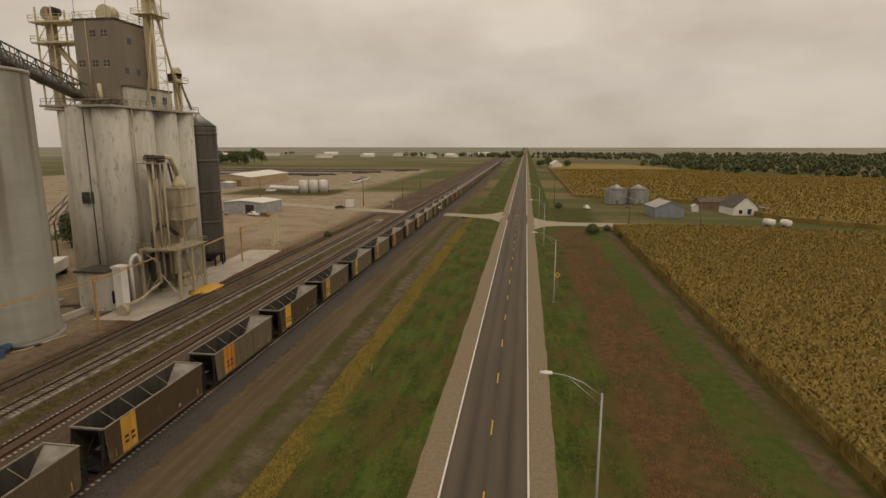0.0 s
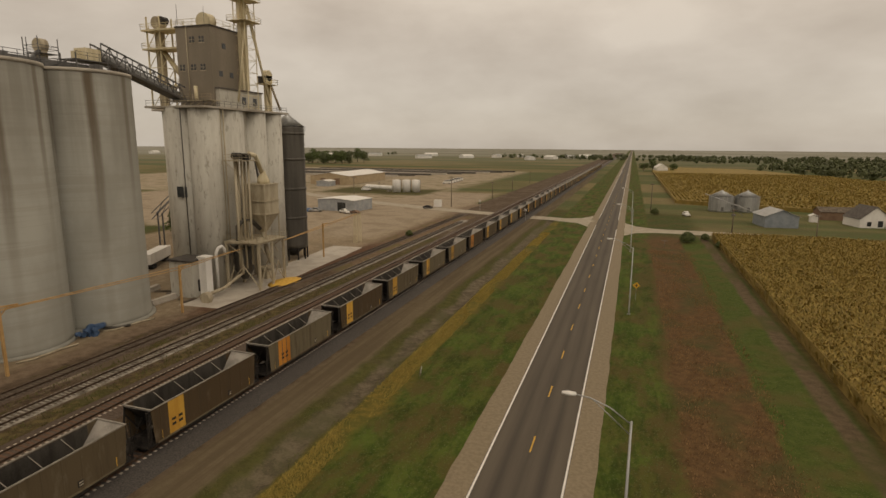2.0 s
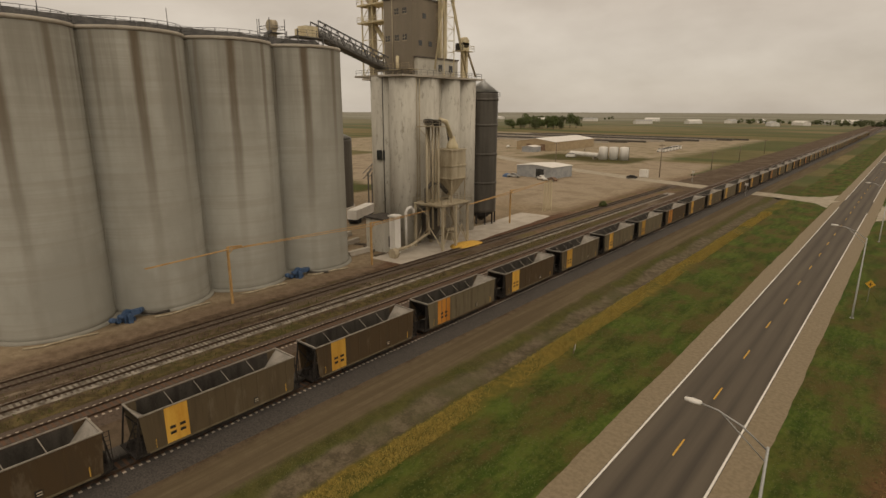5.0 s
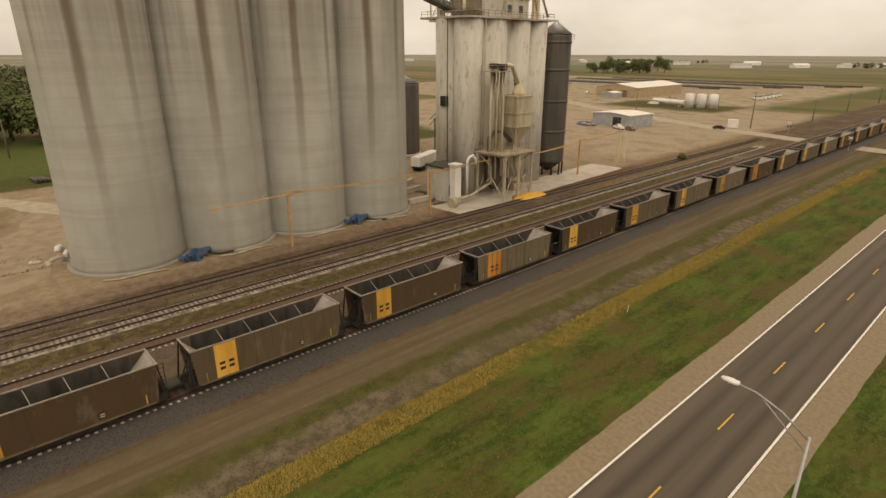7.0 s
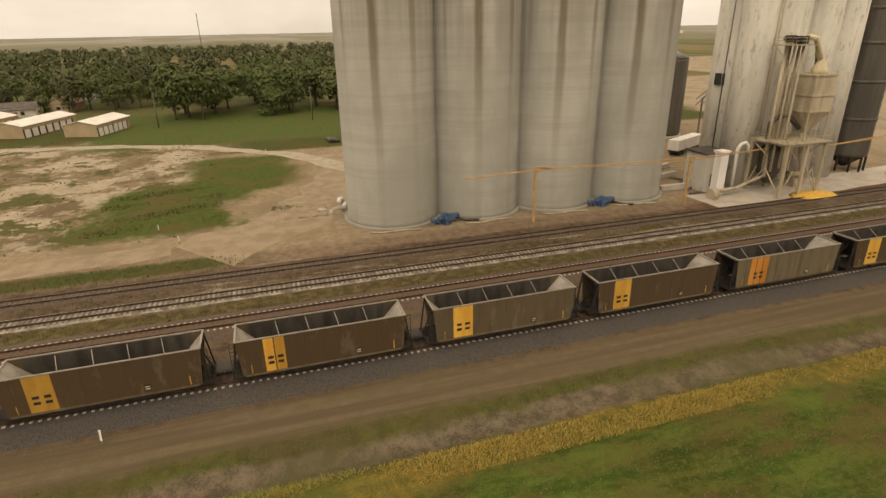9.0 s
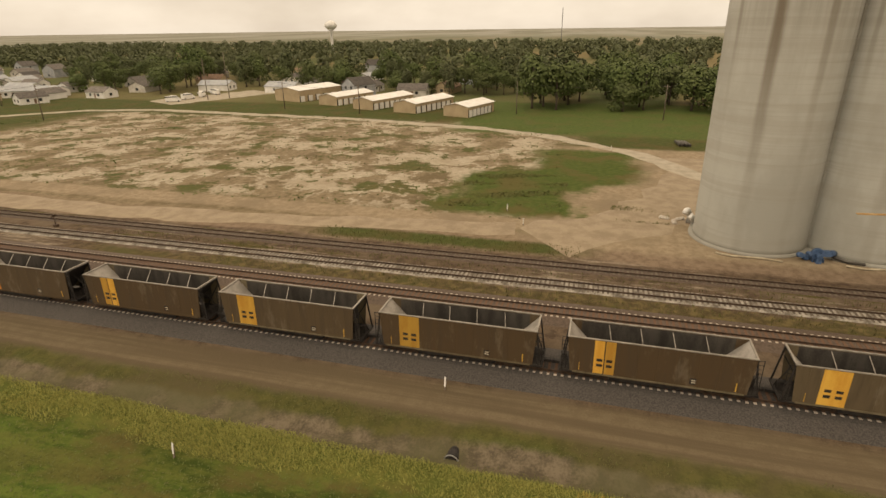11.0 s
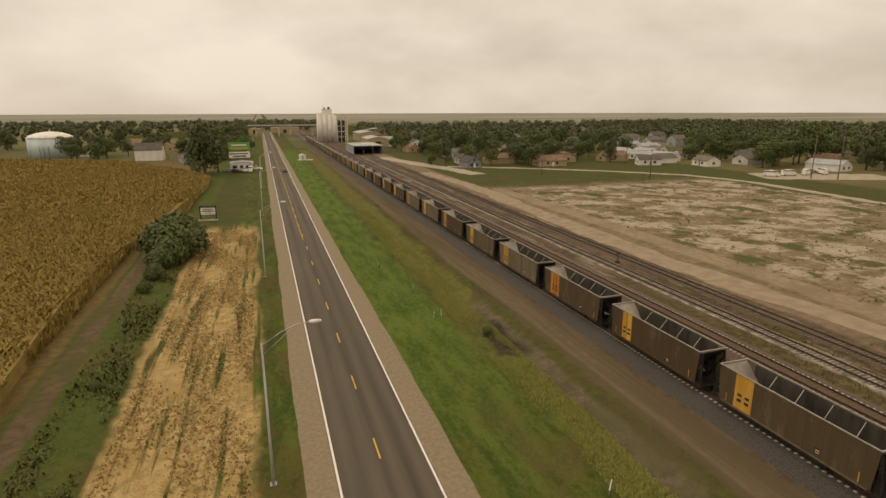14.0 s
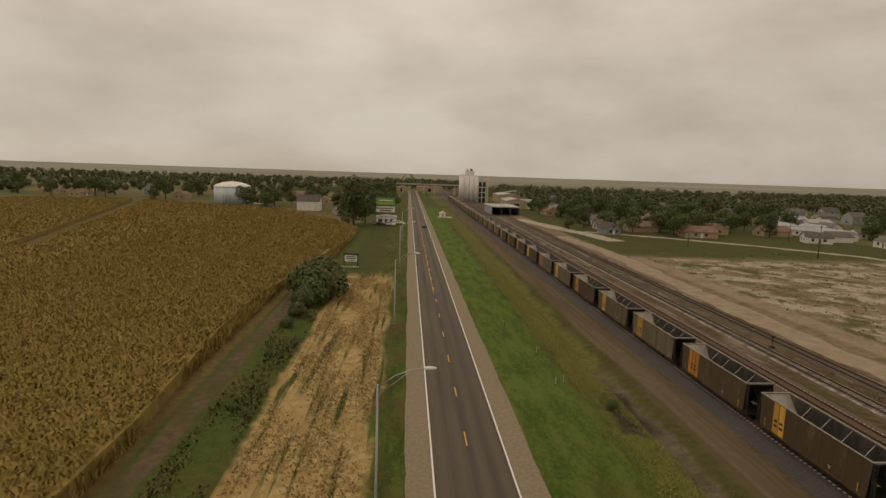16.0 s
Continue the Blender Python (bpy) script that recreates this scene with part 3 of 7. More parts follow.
def strip(name, points, width, z, material, label, jitter=0.0):
    """A flat band of ground along points, with slightly ragged edges."""
    rng = random.Random(len(points) * 7 + int(abs(points[0][0])))
    fine = []
    for a, b in zip(points, points[1:]):
        n = max(1, int(math.dist(a, b) / 4))
        fine += [(a[0] + (b[0] - a[0]) * i / n, a[1] + (b[1] - a[1]) * i / n) for i in range(n)]
    fine.append(points[-1])
    verts, faces = [], []
    for i, p in enumerate(fine):
        q, r = fine[max(i - 1, 0)], fine[min(i + 1, len(fine) - 1)]
        d = Vector((r[0] - q[0], r[1] - q[1])).normalized()
        nrm = Vector((-d.y, d.x))
        for s in (1, -1):
            e = nrm * s * (width / 2 + rng.uniform(-jitter, jitter))
            verts.append((p[0] + e.x, p[1] + e.y, z))
        if i:
            k = 2 * i
            faces.append((k - 2, k - 1, k + 1, k))
    return tagged(raw(name, verts, faces, material), label, kind="structure")


# ---- ground and roads ----
def ground_height(x, y):
    """A shallow ditch beside the road and a slight swell elsewhere."""
    ditch = -0.55 * math.exp(-(((x + 20.8) / 1.5) ** 2)) if -300 < y < 240 else 0.0
    side = -0.25 * math.exp(-(((x - 19) / 4.0) ** 2)) if y < 190 else 0.0
    return ditch + side


def build_ground():
    xs = sorted({-4900, -3000, -1800, -1000, -600, -350, -200, -120, -80, *np.arange(-64, 48, 0.8).round(2).tolist(), 60, 90, 150, 300, 600, 1000, 2000, 3200, 4900})
    ys = sorted({-4900, -3000, -1800, -1000, -600, -350, -302, -298, *range(-280, 240, 8), 241, 300, 400, 600, 1000, 1800, 3000, 4900})
    verts = [(x, y, ground_height(x, y)) for y in ys for x in xs]
    n = len(xs)
    faces = [(j * n + i, j * n + i + 1, (j + 1) * n + i + 1, (j + 1) * n + i) for j in range(len(ys) - 1) for i in range(n - 1)]
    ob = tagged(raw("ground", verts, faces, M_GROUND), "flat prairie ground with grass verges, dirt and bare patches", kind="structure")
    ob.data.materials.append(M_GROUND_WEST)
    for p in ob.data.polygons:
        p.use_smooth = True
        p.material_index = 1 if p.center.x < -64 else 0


build_ground()
road = made("road", M_ASPHALT, None, ("box", -3.74, 3.74, -760, 4800, -0.3, 0.03))
tagged(road, "worn grey asphalt two-lane highway with wheel tracks", kind="structure")
for side in (-1, 1):
    r_edge = random.Random(40 + side)
    rows_y = [-760, -600, *np.arange(-300, 420, 1.6).tolist(), 700, 1500, 4800]
    wear, verts = 0.0, []
    for yy in rows_y:
        wear = 0.8 * wear + r_edge.uniform(-0.06, 0.06)
        e = 6.25 + wear
        verts += [(side * 3.74, yy, 0.024), (side * (e - 0.25), yy, 0.018), (side * (e + r_edge.uniform(0, 0.25)), yy, -0.06)]
    faces = [(3 * j + i, 3 * j + i + 1, 3 * j + i + 4, 3 * j + i + 3)[::side] for j in range(len(rows_y) - 1) for i in range(2)]
    sh = raw("pavement", verts, faces, M_SHOULDER)
    tagged(sh, "pale brown gravelly shoulder beside the highway", kind="structure")
    ln = made("edge_line", M_LINE_W, None, ("box", side * 3.6 - 0.09, side * 3.6 + 0.09, -755, 206 if side > 0 else 214, 0.031, 0.036), ("box", side * 3.6 - 0.09, side * 3.6 + 0.09, 232, 4000, 0.031, 0.036))
    tagged(ln, "solid white edge line painted on the asphalt", kind="structure")
dash_bm = bmesh.new()
box(dash_bm, -0.07, 0.07, -1.52, 1.52, 0.031, 0.036)
dash = tagged(part("centre_dash", dash_bm, M_LINE_Y), "short yellow centre dash painted on the asphalt", "road marking", "centre dashes", "structure")
for k in range(-30, 60):
    if k:
        copy_thing(dash, pose(0, 58 + 12.192 * k, 0))
dash.matrix_basis = pose(0, 58, 0)
tagged(made("centre_line", M_LINE_Y, None, ("box", 0.16, 0.28, -750, -108, 0.031, 0.036)), "solid yellow no-passing line beside the dashes", kind="structure")
strip("road", [(6.0, 209), (17, 207.5), (56, 207.5), (99, 200), (113, 195), (200, 168), (420, 110)], 9, 0.016, M_GRAVEL_ROAD, "pale gravel side road past the farm", 0.5)
strip("road", [(-6.0, 222), (-12, 224), (-51, 235), (-79, 244), (-105, 254.5), (-160, 282), (-260, 345)], 9, 0.024, M_GRAVEL_ROAD, "pale gravel crossing road over the tracks", 0.5)
strip("pavement", [(-62, 84), (-64, 112), (-66, 145)], 9, 0.012, M_CONCRETE, "stained concrete apron beside the grain elevator", 0.3)
strip("pavement", [(-60, -318), (-70, -270), (-79, -236), (-82, -215)], 9, 0.014, M_GRAVEL_ROAD, "pale concrete drive by the far shed", 0.6)
strip("pavement", [(-80, -252), (-111, -234), (-141, -211), (-166, -184), (-173, -157), (-171, -130), (-169.2, -108), (-166.8, -74), (-158.4, -28.5), (-149.2, -4.6), (-138, 9), (-128, 20), (-105, 34)], 4.6, 0.013, M_GRAVEL_ROAD, "curving gravel track round the bare lot", 0.8)
strip("pavement", [(-66, 4), (-74, 14), (-84, 22), (-98, 29), (-112, 32), (-126, 30)], 13, 0.010, M_DIRT_TRACK, "rutted tan dirt drive beside the silos", 1.6)
strip("pavement", [(-62, -230), (-66, -180), (-63.5, -115), (-62.5, -73), (-66, -30), (-70, 0)], 6, 0.011, M_DIRT_TRACK, "dusty dirt track along the sidings", 0.9)


for fan in ([(6.2, 193), (6.2, 224), (10, 216), (16, 212), (16, 203), (10, 200)], [(-6.2, 209), (-6.2, 242), (-10, 233), (-16, 230), (-16, 220), (-10, 217)]):
    tagged(raw("pavement", [(x, y, 0.022) for x, y in fan], [tuple(range(6))], M_GRAVEL_ROAD), "flared gravel mouth of the side road", kind="structure")


# ---- railway ----
def berm(name, x, half, top, height, y0, y1, material, label):
    ys = np.arange(y0, y1 + 1, 20)
    prof = [(-half, -0.1), (-top, height), (top, height), (half, -0.1)]
    verts = [(x + px, y, pz) for y in ys for px, pz in prof]
    faces = [(4 * j + i, 4 * j + i + 1, 4 * j + i + 5, 4 * j + i + 4) for j in range(len(ys) - 1) for i in range(3)]
    return tagged(raw(name, verts, faces, material), label, kind="structure")


berm("ballast", -33.1, 4.2, 1.9, 0.42, -900, 2400, M_BALLAST, "dark crushed stone ballast under the train")
berm("ballast", -44.0, 3.2, 1.6, 0.30, -900, 2400, M_BALLAST_B, "brown ballast bed of the second main track")
berm("ballast", -51.3, 1.9, 1.35, 0.1, -330, 210, M_BALLAST_W, "low brown ballast of a siding")
berm("ballast", -57.0, 1.9, 1.35, 0.1, -330, 230, M_BALLAST_B, "low brown ballast of a siding")


def rail_profile(s, y0, y1, rails):
    """One rail as a single I-shaped bar."""
    prof = [(-0.07, 0), (0.07, 0), (0.07, 0.03), (0.012, 0.03), (0.012, 0.13), (0.037, 0.13), (0.037, 0.17), (-0.037, 0.17), (-0.037, 0.13), (-0.012, 0.13), (-0.012, 0.03), (-0.07, 0.03)]
    bm = bmesh.new()
    a = [bm.verts.new((s + px, y0, pz)) for px, pz in prof]
    b = [bm.verts.new((s + px, y1, pz)) for px, pz in prof]
    bm.faces.new(a), bm.faces.new(b[::-1])
    for i in range(12):
        bm.faces.new((a[i - 1], b[i - 1], b[i], a[i]))
    part("rail", bm, M_RAIL, rails)


def track(x, z, y0, y1, tie_material, near, spacing, label):
    rails = thing("railway_track", label, "railway track", "tracks", (x, 0, z))
    for s in (-0.7525, 0.7525):
        rail_profile(s, y0, y1, rails)
    bm = bmesh.new()
    box(bm, -1.3, 1.3, -0.12, 0.12, -0.14, 0.0)
    first = part("sleeper", bm, tie_material, rails)
    k = 0
    for y in np.arange(near[0], near[1], spacing):
        ob = first if not k else new("sleeper", first.data)
        ob.parent = rails
        ob.location = (random.uniform(-0.04, 0.04), y, 0)
        k += 1
    rest = [y for y in np.arange(y0, y1, spacing) if not near[0] - 0.1 < y < near[1]]
    c = np.array([(0, y, -0.05) for y in rest], float)
    ob = quads("sleeper_run", c + np.array([0, 0, 0.05]), np.tile([1.3, 0, 0], (len(c), 1)), np.tile([0, 0.12, 0], (len(c), 1)), tie_material)
    ob.parent = rails
    ob["kind"] = "stuff"
    return rails


track(-33.1, 0.45, -700, 1300, M_TIE_MAIN, (-40, 100), 0.61, "main track with pale sleeper ends under the train")
track(-44.0, 0.33, -700, 1300, M_TIE_MAIN, (-45, 105), 0.61, "rusty main track with pale sleepers, empty")
track(-51.3, 0.14, -330, 205, M_TIE, (-45, 100), 0.56, "old siding with weathered sleepers half sunk in dirt")
track(-57.0, 0.14, -330, 225, M_TIE, (-60, 80), 0.56, "old siding with weathered sleepers half sunk in dirt")


# ---- coal train ----
PITCH, RAIL_TOP = 17.0, 0.62


def hopper_car(label, stripes):
    car = thing("hopper_car", label, "rail car", "coal train cars")
    L, W, B, T, t, CUT = 7.2, 1.58, 0.75, 4.02, 0.06, 0.3

    def end_at(z):
        return L - CUT * (T - z) / (T - B)

    for s in (-1, 1):
        bm = bmesh.new()
        marks = [(-L, 0.0)]
        for y in np.linspace(-6.2, 6.2, 9):
            if not -5.7 < y < -2.4:
                marks += [(y - 0.06, 0.0), (y - 0.03, 0.02), (y + 0.03, 0.02), (y + 0.06, 0.0)]
        marks.append((L, 0.0))
        rows = []
        for y, out in marks:
            low = max(-end_at(B), min(end_at(B), y))
            rows.append([bm.verts.new(p) for p in ((s * (W + out), low, B), (s * (W + out), y, T), (s * (W - t), y, T), (s * (W - t), low, B))])
        for a, b in zip(rows, rows[1:]):
            for i in range(4):
                bm.faces.new((a[i], a[(i + 1) % 4], b[(i + 1) % 4], b[i]))
        bm.faces.new(rows[0]), bm.faces.new(rows[-1][::-1])
        part("side_wall", bm, M_CAR, car)
    bm = bmesh.new()
    box(bm, -W + t, W - t, -L + 3.0, L - 3.0, B, B + 0.06)
    for s in (-1, 1):
        a = [bm.verts.new(p) for p in ((-W + t, s * (L - 3.0), B + 0.06), (W - t, s * (L - 3.0), B + 0.06), (W - t, s * (L - 0.03), T - 0.05), (-W + t, s * (L - 0.03), T - 0.05))]
        b = [bm.verts.new(v.co + Vector((0, 0, -0.06))) for v in a]
        bm.faces.new(a), bm.faces.new(b[::-1])
        for i in range(4):
            bm.faces.new((a[i], a[(i + 1) % 4], b[(i + 1) % 4], b[i]))
    part("end_slope", bm, M_CAR_END, car, "pale dusty sloping end sheets")
    for s in (-1, 1):
        made("end_sheet", M_BLACK, car, ("beam", (0, s * (L - 2.95), B + 0.0), (0, s * (L - 0.02), T - 0.14), 2 * W - 0.2, 0.06), label="grimy black outer end sheet")
    # Black underframe parts; their dark bulk also stands in for shade below the body.
    made("underframe", M_BLACK, car, ("box", -0.55, 0.55, -7.2, 7.2, 0.3, B - 0.01))
    made("hopper_bottom", M_BLACK, car, ("box", -1.3, 1.3, -3.6, 3.6, 0.12, B - 0.01))
    for s in (-1, 1):
        made("inner_lining", M_CAR_IN, car, ("box", min(s * (W - t - 0.02), s * (W - t - 0.002)), max(s * (W - t - 0.02), s * (W - t - 0.002)), -L + 1.0, L - 1.0, B + 0.5, T - 0.06))
    made("floor_plate", M_CAR_IN, car, ("box", -W + t + 0.03, W - t - 0.03, -L + 2.7, L - 2.7, B + 0.07, B + 0.45))
    made("top_rim", M_CAR_RIM, car, ("box", -W - 0.05, -W + 0.07, -L - 0.05, L + 0.05, T, T + 0.09), ("box", W - 0.07, W + 0.05, -L - 0.05, L + 0.05, T, T + 0.09), ("box", -W + 0.07, W - 0.07, -L - 0.05, -L + 0.1, T, T + 0.09), ("box", -W + 0.07, W - 0.07, L - 0.1, L + 0.05, T, T + 0.09))
    for s in (-1, 1):
        made("side_sill", M_CAR, car, ("box", min(s * (W + 0.002), s * (W + 0.05)), max(s * (W + 0.002), s * (W + 0.05)), -L + 0.5, L - 0.5, B - 0.1, B + 0.06))
    for y in (-3.9, -1.3, 1.3, 3.9):
        made("cross_brace", M_CAR_RIM, car, ("beam", (-W + t, y, T - 0.15), (0.1, y + 0.35, T - 1.5), 0.055), ("beam", (0.1, y + 0.35, T - 1.5), (W - t, y, T - 0.15), 0.055))
    spans = ((-5.3, -3.4),) if stripes == 1 else ((-5.0, -4.2), (-4.1, -3.3)) if stripes == 2 else ((-5.35, -4.65), (-4.5, -3.8), (-3.65, -2.95))
    for y0, y1 in spans:
        made("paint_panel", M_PANEL if stripes < 3 else M_PANEL_O, car, ("box", W + 0.004, W + 0.012, y0, y1, B + 0.08, T - 0.04), label="yellow-orange painted panel")
    mid = (spans[0][0] + spans[-1][1]) / 2
    for a, z in ((-0.62, 2.0), (0.18, 2.0), (-0.62, 1.5), (0.18, 1.5)):
        made("stencil_mark", M_BLACK, car, ("box", W + 0.014, W + 0.018, mid + a, mid + a + 0.48, z, z + 0.26))
    made("load_plate", M_BLACK, car, ("box", W + 0.004, W + 0.016, 2.6, 3.15, B + 0.3, B + 0.85))
    made("load_text", M_PALE_MARK, car, ("box", W + 0.018, W + 0.022, 2.7, 3.05, B + 0.42, B + 0.5), ("box", W + 0.018, W + 0.022, 2.7, 3.05, B + 0.62, B + 0.7))
    for y in (-6.2, 6.0):
        made("grab_strip", M_LINE_Y, car, ("box", W + 0.004, W + 0.016, y, y + 0.08, B + 0.15, B + 0.95), label="small yellow reflector strip")
    for s in (-1, 1):
        made("end_platform", M_BLACK, car, ("box", -1.5, 1.5, min(s * (L - 2.1), s * (L + 0.6)), max(s * (L - 2.1), s * (L + 0.6)), 0.55, 0.72))
        for sx in (-1.45, 1.45):
            made("end_post", M_BLACK, car, ("beam", (sx, s * (L + 0.45), 0.7), (sx, s * (L - 0.02), 3.92), 0.12))
            made("end_strut", M_BLACK, car, ("beam", (sx, s * (L - 1.6), 0.72), (sx, s * (L - 0.05), 3.1), 0.1))
        made("brake_rod", M_BLACK, car, ("beam", (-0.5, s * (L + 0.5), 0.72), (0.5, s * (L - 0.06), 3.2), 0.08))
        made("brake_box", M_BLACK, car, ("box", -0.25, 0.25, min(s * (L + 0.02), s * (L + 0.45)), max(s * (L + 0.02), s * (L + 0.45)), 0.72, 1.5))
        made("ladder", M_BLACK, car, *[("beam", (1.52, s * (L + 0.06), z), (1.52, s * (L + 0.46), z), 0.04) for z in np.arange(0.9, 4.0, 0.38)], ("beam", (1.52, s * (L + 0.06), 0.7), (1.52, s * (L + 0.06), 4.0), 0.05), ("beam", (1.52, s * (L + 0.46), 0.7), (1.52, s * (L + 0.46), 4.0), 0.05))
        made("coupler", M_BLACK, car, ("box", -0.16, 0.16, min(s * (L + 0.55), s * 8.48), max(s * (L + 0.55), s * 8.48), 0.35, 0.62))
        truck = made("bogie", M_BLACK, car, ("box", -1.15, -0.95, s * 5.6 - 1.3, s * 5.6 + 1.3, 0.28, 0.62), ("box", 0.95, 1.15, s * 5.6 - 1.3, s * 5.6 + 1.3, 0.28, 0.62), ("box", -0.95, 0.95, s * 5.6 - 0.25, s * 5.6 + 0.25, 0.3, 0.6))
        for dy in (-0.88, 0.88):
            for sx in (-1, 1):
                made("wheel", M_BLACK, truck, ("pipe", [(sx * 0.68, s * 5.6 + dy, 0.46), (sx * 0.81, s * 5.6 + dy, 0.46)], 0.46, 14))
    return car


car_kinds = [hopper_car("brown-grey open coal hopper car with one yellow panel, empty", 1), hopper_car("grey-brown open coal hopper car with two-part yellow panel, empty", 2), hopper_car("dark brown open coal hopper car with three orange stripes, empty", 3)]
pattern = (0, 1, 0, 0, 2, 0, 0, 1, 0, 2, 1, 0)
placed = set()
for k in range(-30, 47):
    kind = pattern[k % 12]
    m = pose(-33.1, 0.5 + PITCH * k, RAIL_TOP)
    if kind in placed:
        copy_thing(car_kinds[kind], m)
    else:
        car_kinds[kind].matrix_basis = m
        placed.add(kind)


# ---- concrete silos ----
def handrail(bm, pts, height=1.05, post=1.8):
    for a, b in zip(pts, pts[1:]):
        a, b = Vector(a), Vector(b)
        n = max(1, int((b - a).length / post))
        for h in (height, height * 0.55):
            beam(bm, a + Vector((0, 0, h)), b + Vector((0, 0, h)), 0.06)
        for i in range(n + 1):
            p = a.lerp(b, i / n)
            beam(bm, p, p + Vector((0, 0, height)), 0.06)


SILOS = [(-74.0, 33.0), (-73.7, 46.7), (-73.4, 60.5), (-73.1, 74.3)]
for i, (sx, sy) in enumerate(SILOS):
    silo = thing("concrete_silo", "tall round grey concrete grain silo with dark rain streaks", "grain silo", "concrete silos", (sx, sy, 0), (-4, 5, -1, -8)[i])
    made("shell", M_SILO, silo, ("lathe", 0, 0, [(7.4, -0.2), (7.4, 0.9), (7.3, 1.0), (7.3, 37.6)], 72))
    made("footing", M_SILO, silo, ("lathe", 0, 0, [(7.9, -0.2), (7.9, 0.28), (7.2, 0.34)], 72), label="low concrete footing ring")
    made("roof_slab", M_CONCRETE, silo, ("lathe", 0, 0, [(7.1, 37.6), (7.42, 37.75), (7.42, 38.15), (0, 38.7)], 72))
    bm = bmesh.new()
    handrail(bm, [(7.2 * math.cos(a), 7.2 * math.sin(a), 38.15) for a in np.linspace(-1.5, 1.5, 14)], 1.05, 3)
    part("handrail", bm, M_GREY_STEEL, silo)
    made("roof_hatch", M_GREY_STEEL, silo, ("box", 4.6, 5.8, -0.6, 0.6, 38.3, 39.0), ("beam", (6.4, 2.6, 38.2), (6.4, 2.6, 41.0), 0.07))
    if i in (1, 3):
        fx, fy = ((6.0, -7.6), (7.4, -6.3))[i // 2]
        fan = made("aeration_fan", M_BLUE, silo, ("pipe", [(fx, fy, 0.95), (fx + 0.55, fy, 0.95)], 0.75, 16), ("box", fx - 0.1, fx + 0.7, fy + 0.3, fy + 1.5, 0.75, 1.4), ("pipe", [(fx + 0.3, fy + 1.4, 1.05), (fx - 0.6, fy + 2.3, 0.8)], 0.42, 12), label="blue aeration fan at the silo base")
        made("fan_frame", M_BLUE, fan, ("box", fx - 0.3, fx + 0.9, fy - 0.7, fy - 0.55, 0, 0.5), ("box", fx - 0.3, fx + 0.9, fy + 0.55, fy + 0.7, 0, 0.5))
        made("motor", M_BLUE, fan, ("pipe", [(fx + 0.6, fy, 0.95), (fx + 1.5, fy - 0.15, 0.95)], 0.32, 12), ("box", fx + 0.7, fx + 1.4, fy - 0.4, fy + 0.2, 0.0, 0.65))
        made("air_duct", M_DARK_STEEL, fan, ("pipe", [(fx - 0.2, fy + 2.0, 0.5), (fx + 0.9, fy + 3.4, 0.3), (fx + 1.4, fy + 5.2, 0.22)], 0.2, 8))
        for k in range(3):
            made("second_fan", M_BLUE, fan, ("pipe", [(fx + 0.4 * k, fy - 1.4 - 0.9 * (k % 2), 0.4 + 0.4 * k), (fx + 0.5 + 0.4 * k, fy - 1.2 - 0.9 * (k % 2), 0.5 + 0.4 * k)], 0.4 - 0.06 * k, 10))
    made("drain_hose", M_DULL_CREAM, silo, ("pipe", [(8.0, -4.8, 0.16), (8.7, -3.0, 0.15), (8.4, 0.5, 0.15), (8.8, 3.0, 0.15)], 0.13, 8))
bent = thing("vent_pipe", "white curved vent pipes at the silo foot", "pipe", at=(-79.0, 25.6, 0))
made("riser", M_WHITE, bent, ("pipe", [(0, 0, -0.1), (0, 0, 1.6), (0.25, -0.3, 2.1), (0.8, -0.6, 2.2), (1.1, -0.8, 1.7)], 0.42, 12))
made("side_pipe", M_WHITE, bent, ("pipe", [(1.4, 0.4, -0.1), (1.4, 0.4, 1.3), (1.7, 0.2, 1.7), (2.2, -0.2, 1.3)], 0.34, 12))
for i in range(3):
    y = 39.85 + 13.75 * i
    wall = made("silo_infill", M_SILO, None, ("box", -77.5, -71.0 + 0.4 * i, y - 0.7, y + 0.7, -0.1, 37.5))
    tagged(wall, "narrow grey concrete wall closing the gap between silos", "wall", "silo gap walls")
gallery = thing("roof_conveyor", "long grey covered conveyor along the silo roofs", "conveyor", at=(-75, 0, 38.3))
made("housing", M_GREY_STEEL, gallery, ("box", -0.8, 0.8, 26, 80, 0.3, 1.4))
made("walkway", M_GREY_STEEL, gallery, ("box", 0.9, 2.0, 26, 80, 0.25, 0.33))
bm = bmesh.new()
handrail(bm, [(2.0, 26, 0.33), (2.0, 80, 0.33)], 1.05, 2.5)
part("handrail", bm, M_GREY_STEEL, gallery)
legtop = thing("bucket_elevator", "grey bucket elevator head with platform on the silo roof", "elevator head", at=(-76, 71.6, 38.4))
made("casing", M_DULL_CREAM, legtop, ("box", -0.6, 0.6, -0.5, 0.5, 0, 3.2), ("pipe", [(0, -0.6, 3.4), (0, 0.6, 3.4)], 0.95, 16))
bm = bmesh.new()
for px, py in ((-1.5, -1.5), (1.5, -1.5), (1.5, 1.5), (-1.5, 1.5)):
    beam(bm, (px, py, 0), (px, py, 4.4), 0.1)
handrail(bm, [(-1.5, -1.5, 2.2), (1.5, -1.5, 2.2), (1.5, 1.5, 2.2), (-1.5, 1.5, 2.2), (-1.5, -1.5, 2.2)])
box(bm, -1.5, 1.5, -1.5, 1.5, 2.12, 2.2)
part("platform", bm, M_GREY_STEEL, legtop)
made("spout", M_GREY_STEEL, legtop, ("pipe", [(0, 0.4, 3.0), (0.8, -1.8, 1.8), (0.9, -2.4, 0.2)], 0.28, 10))

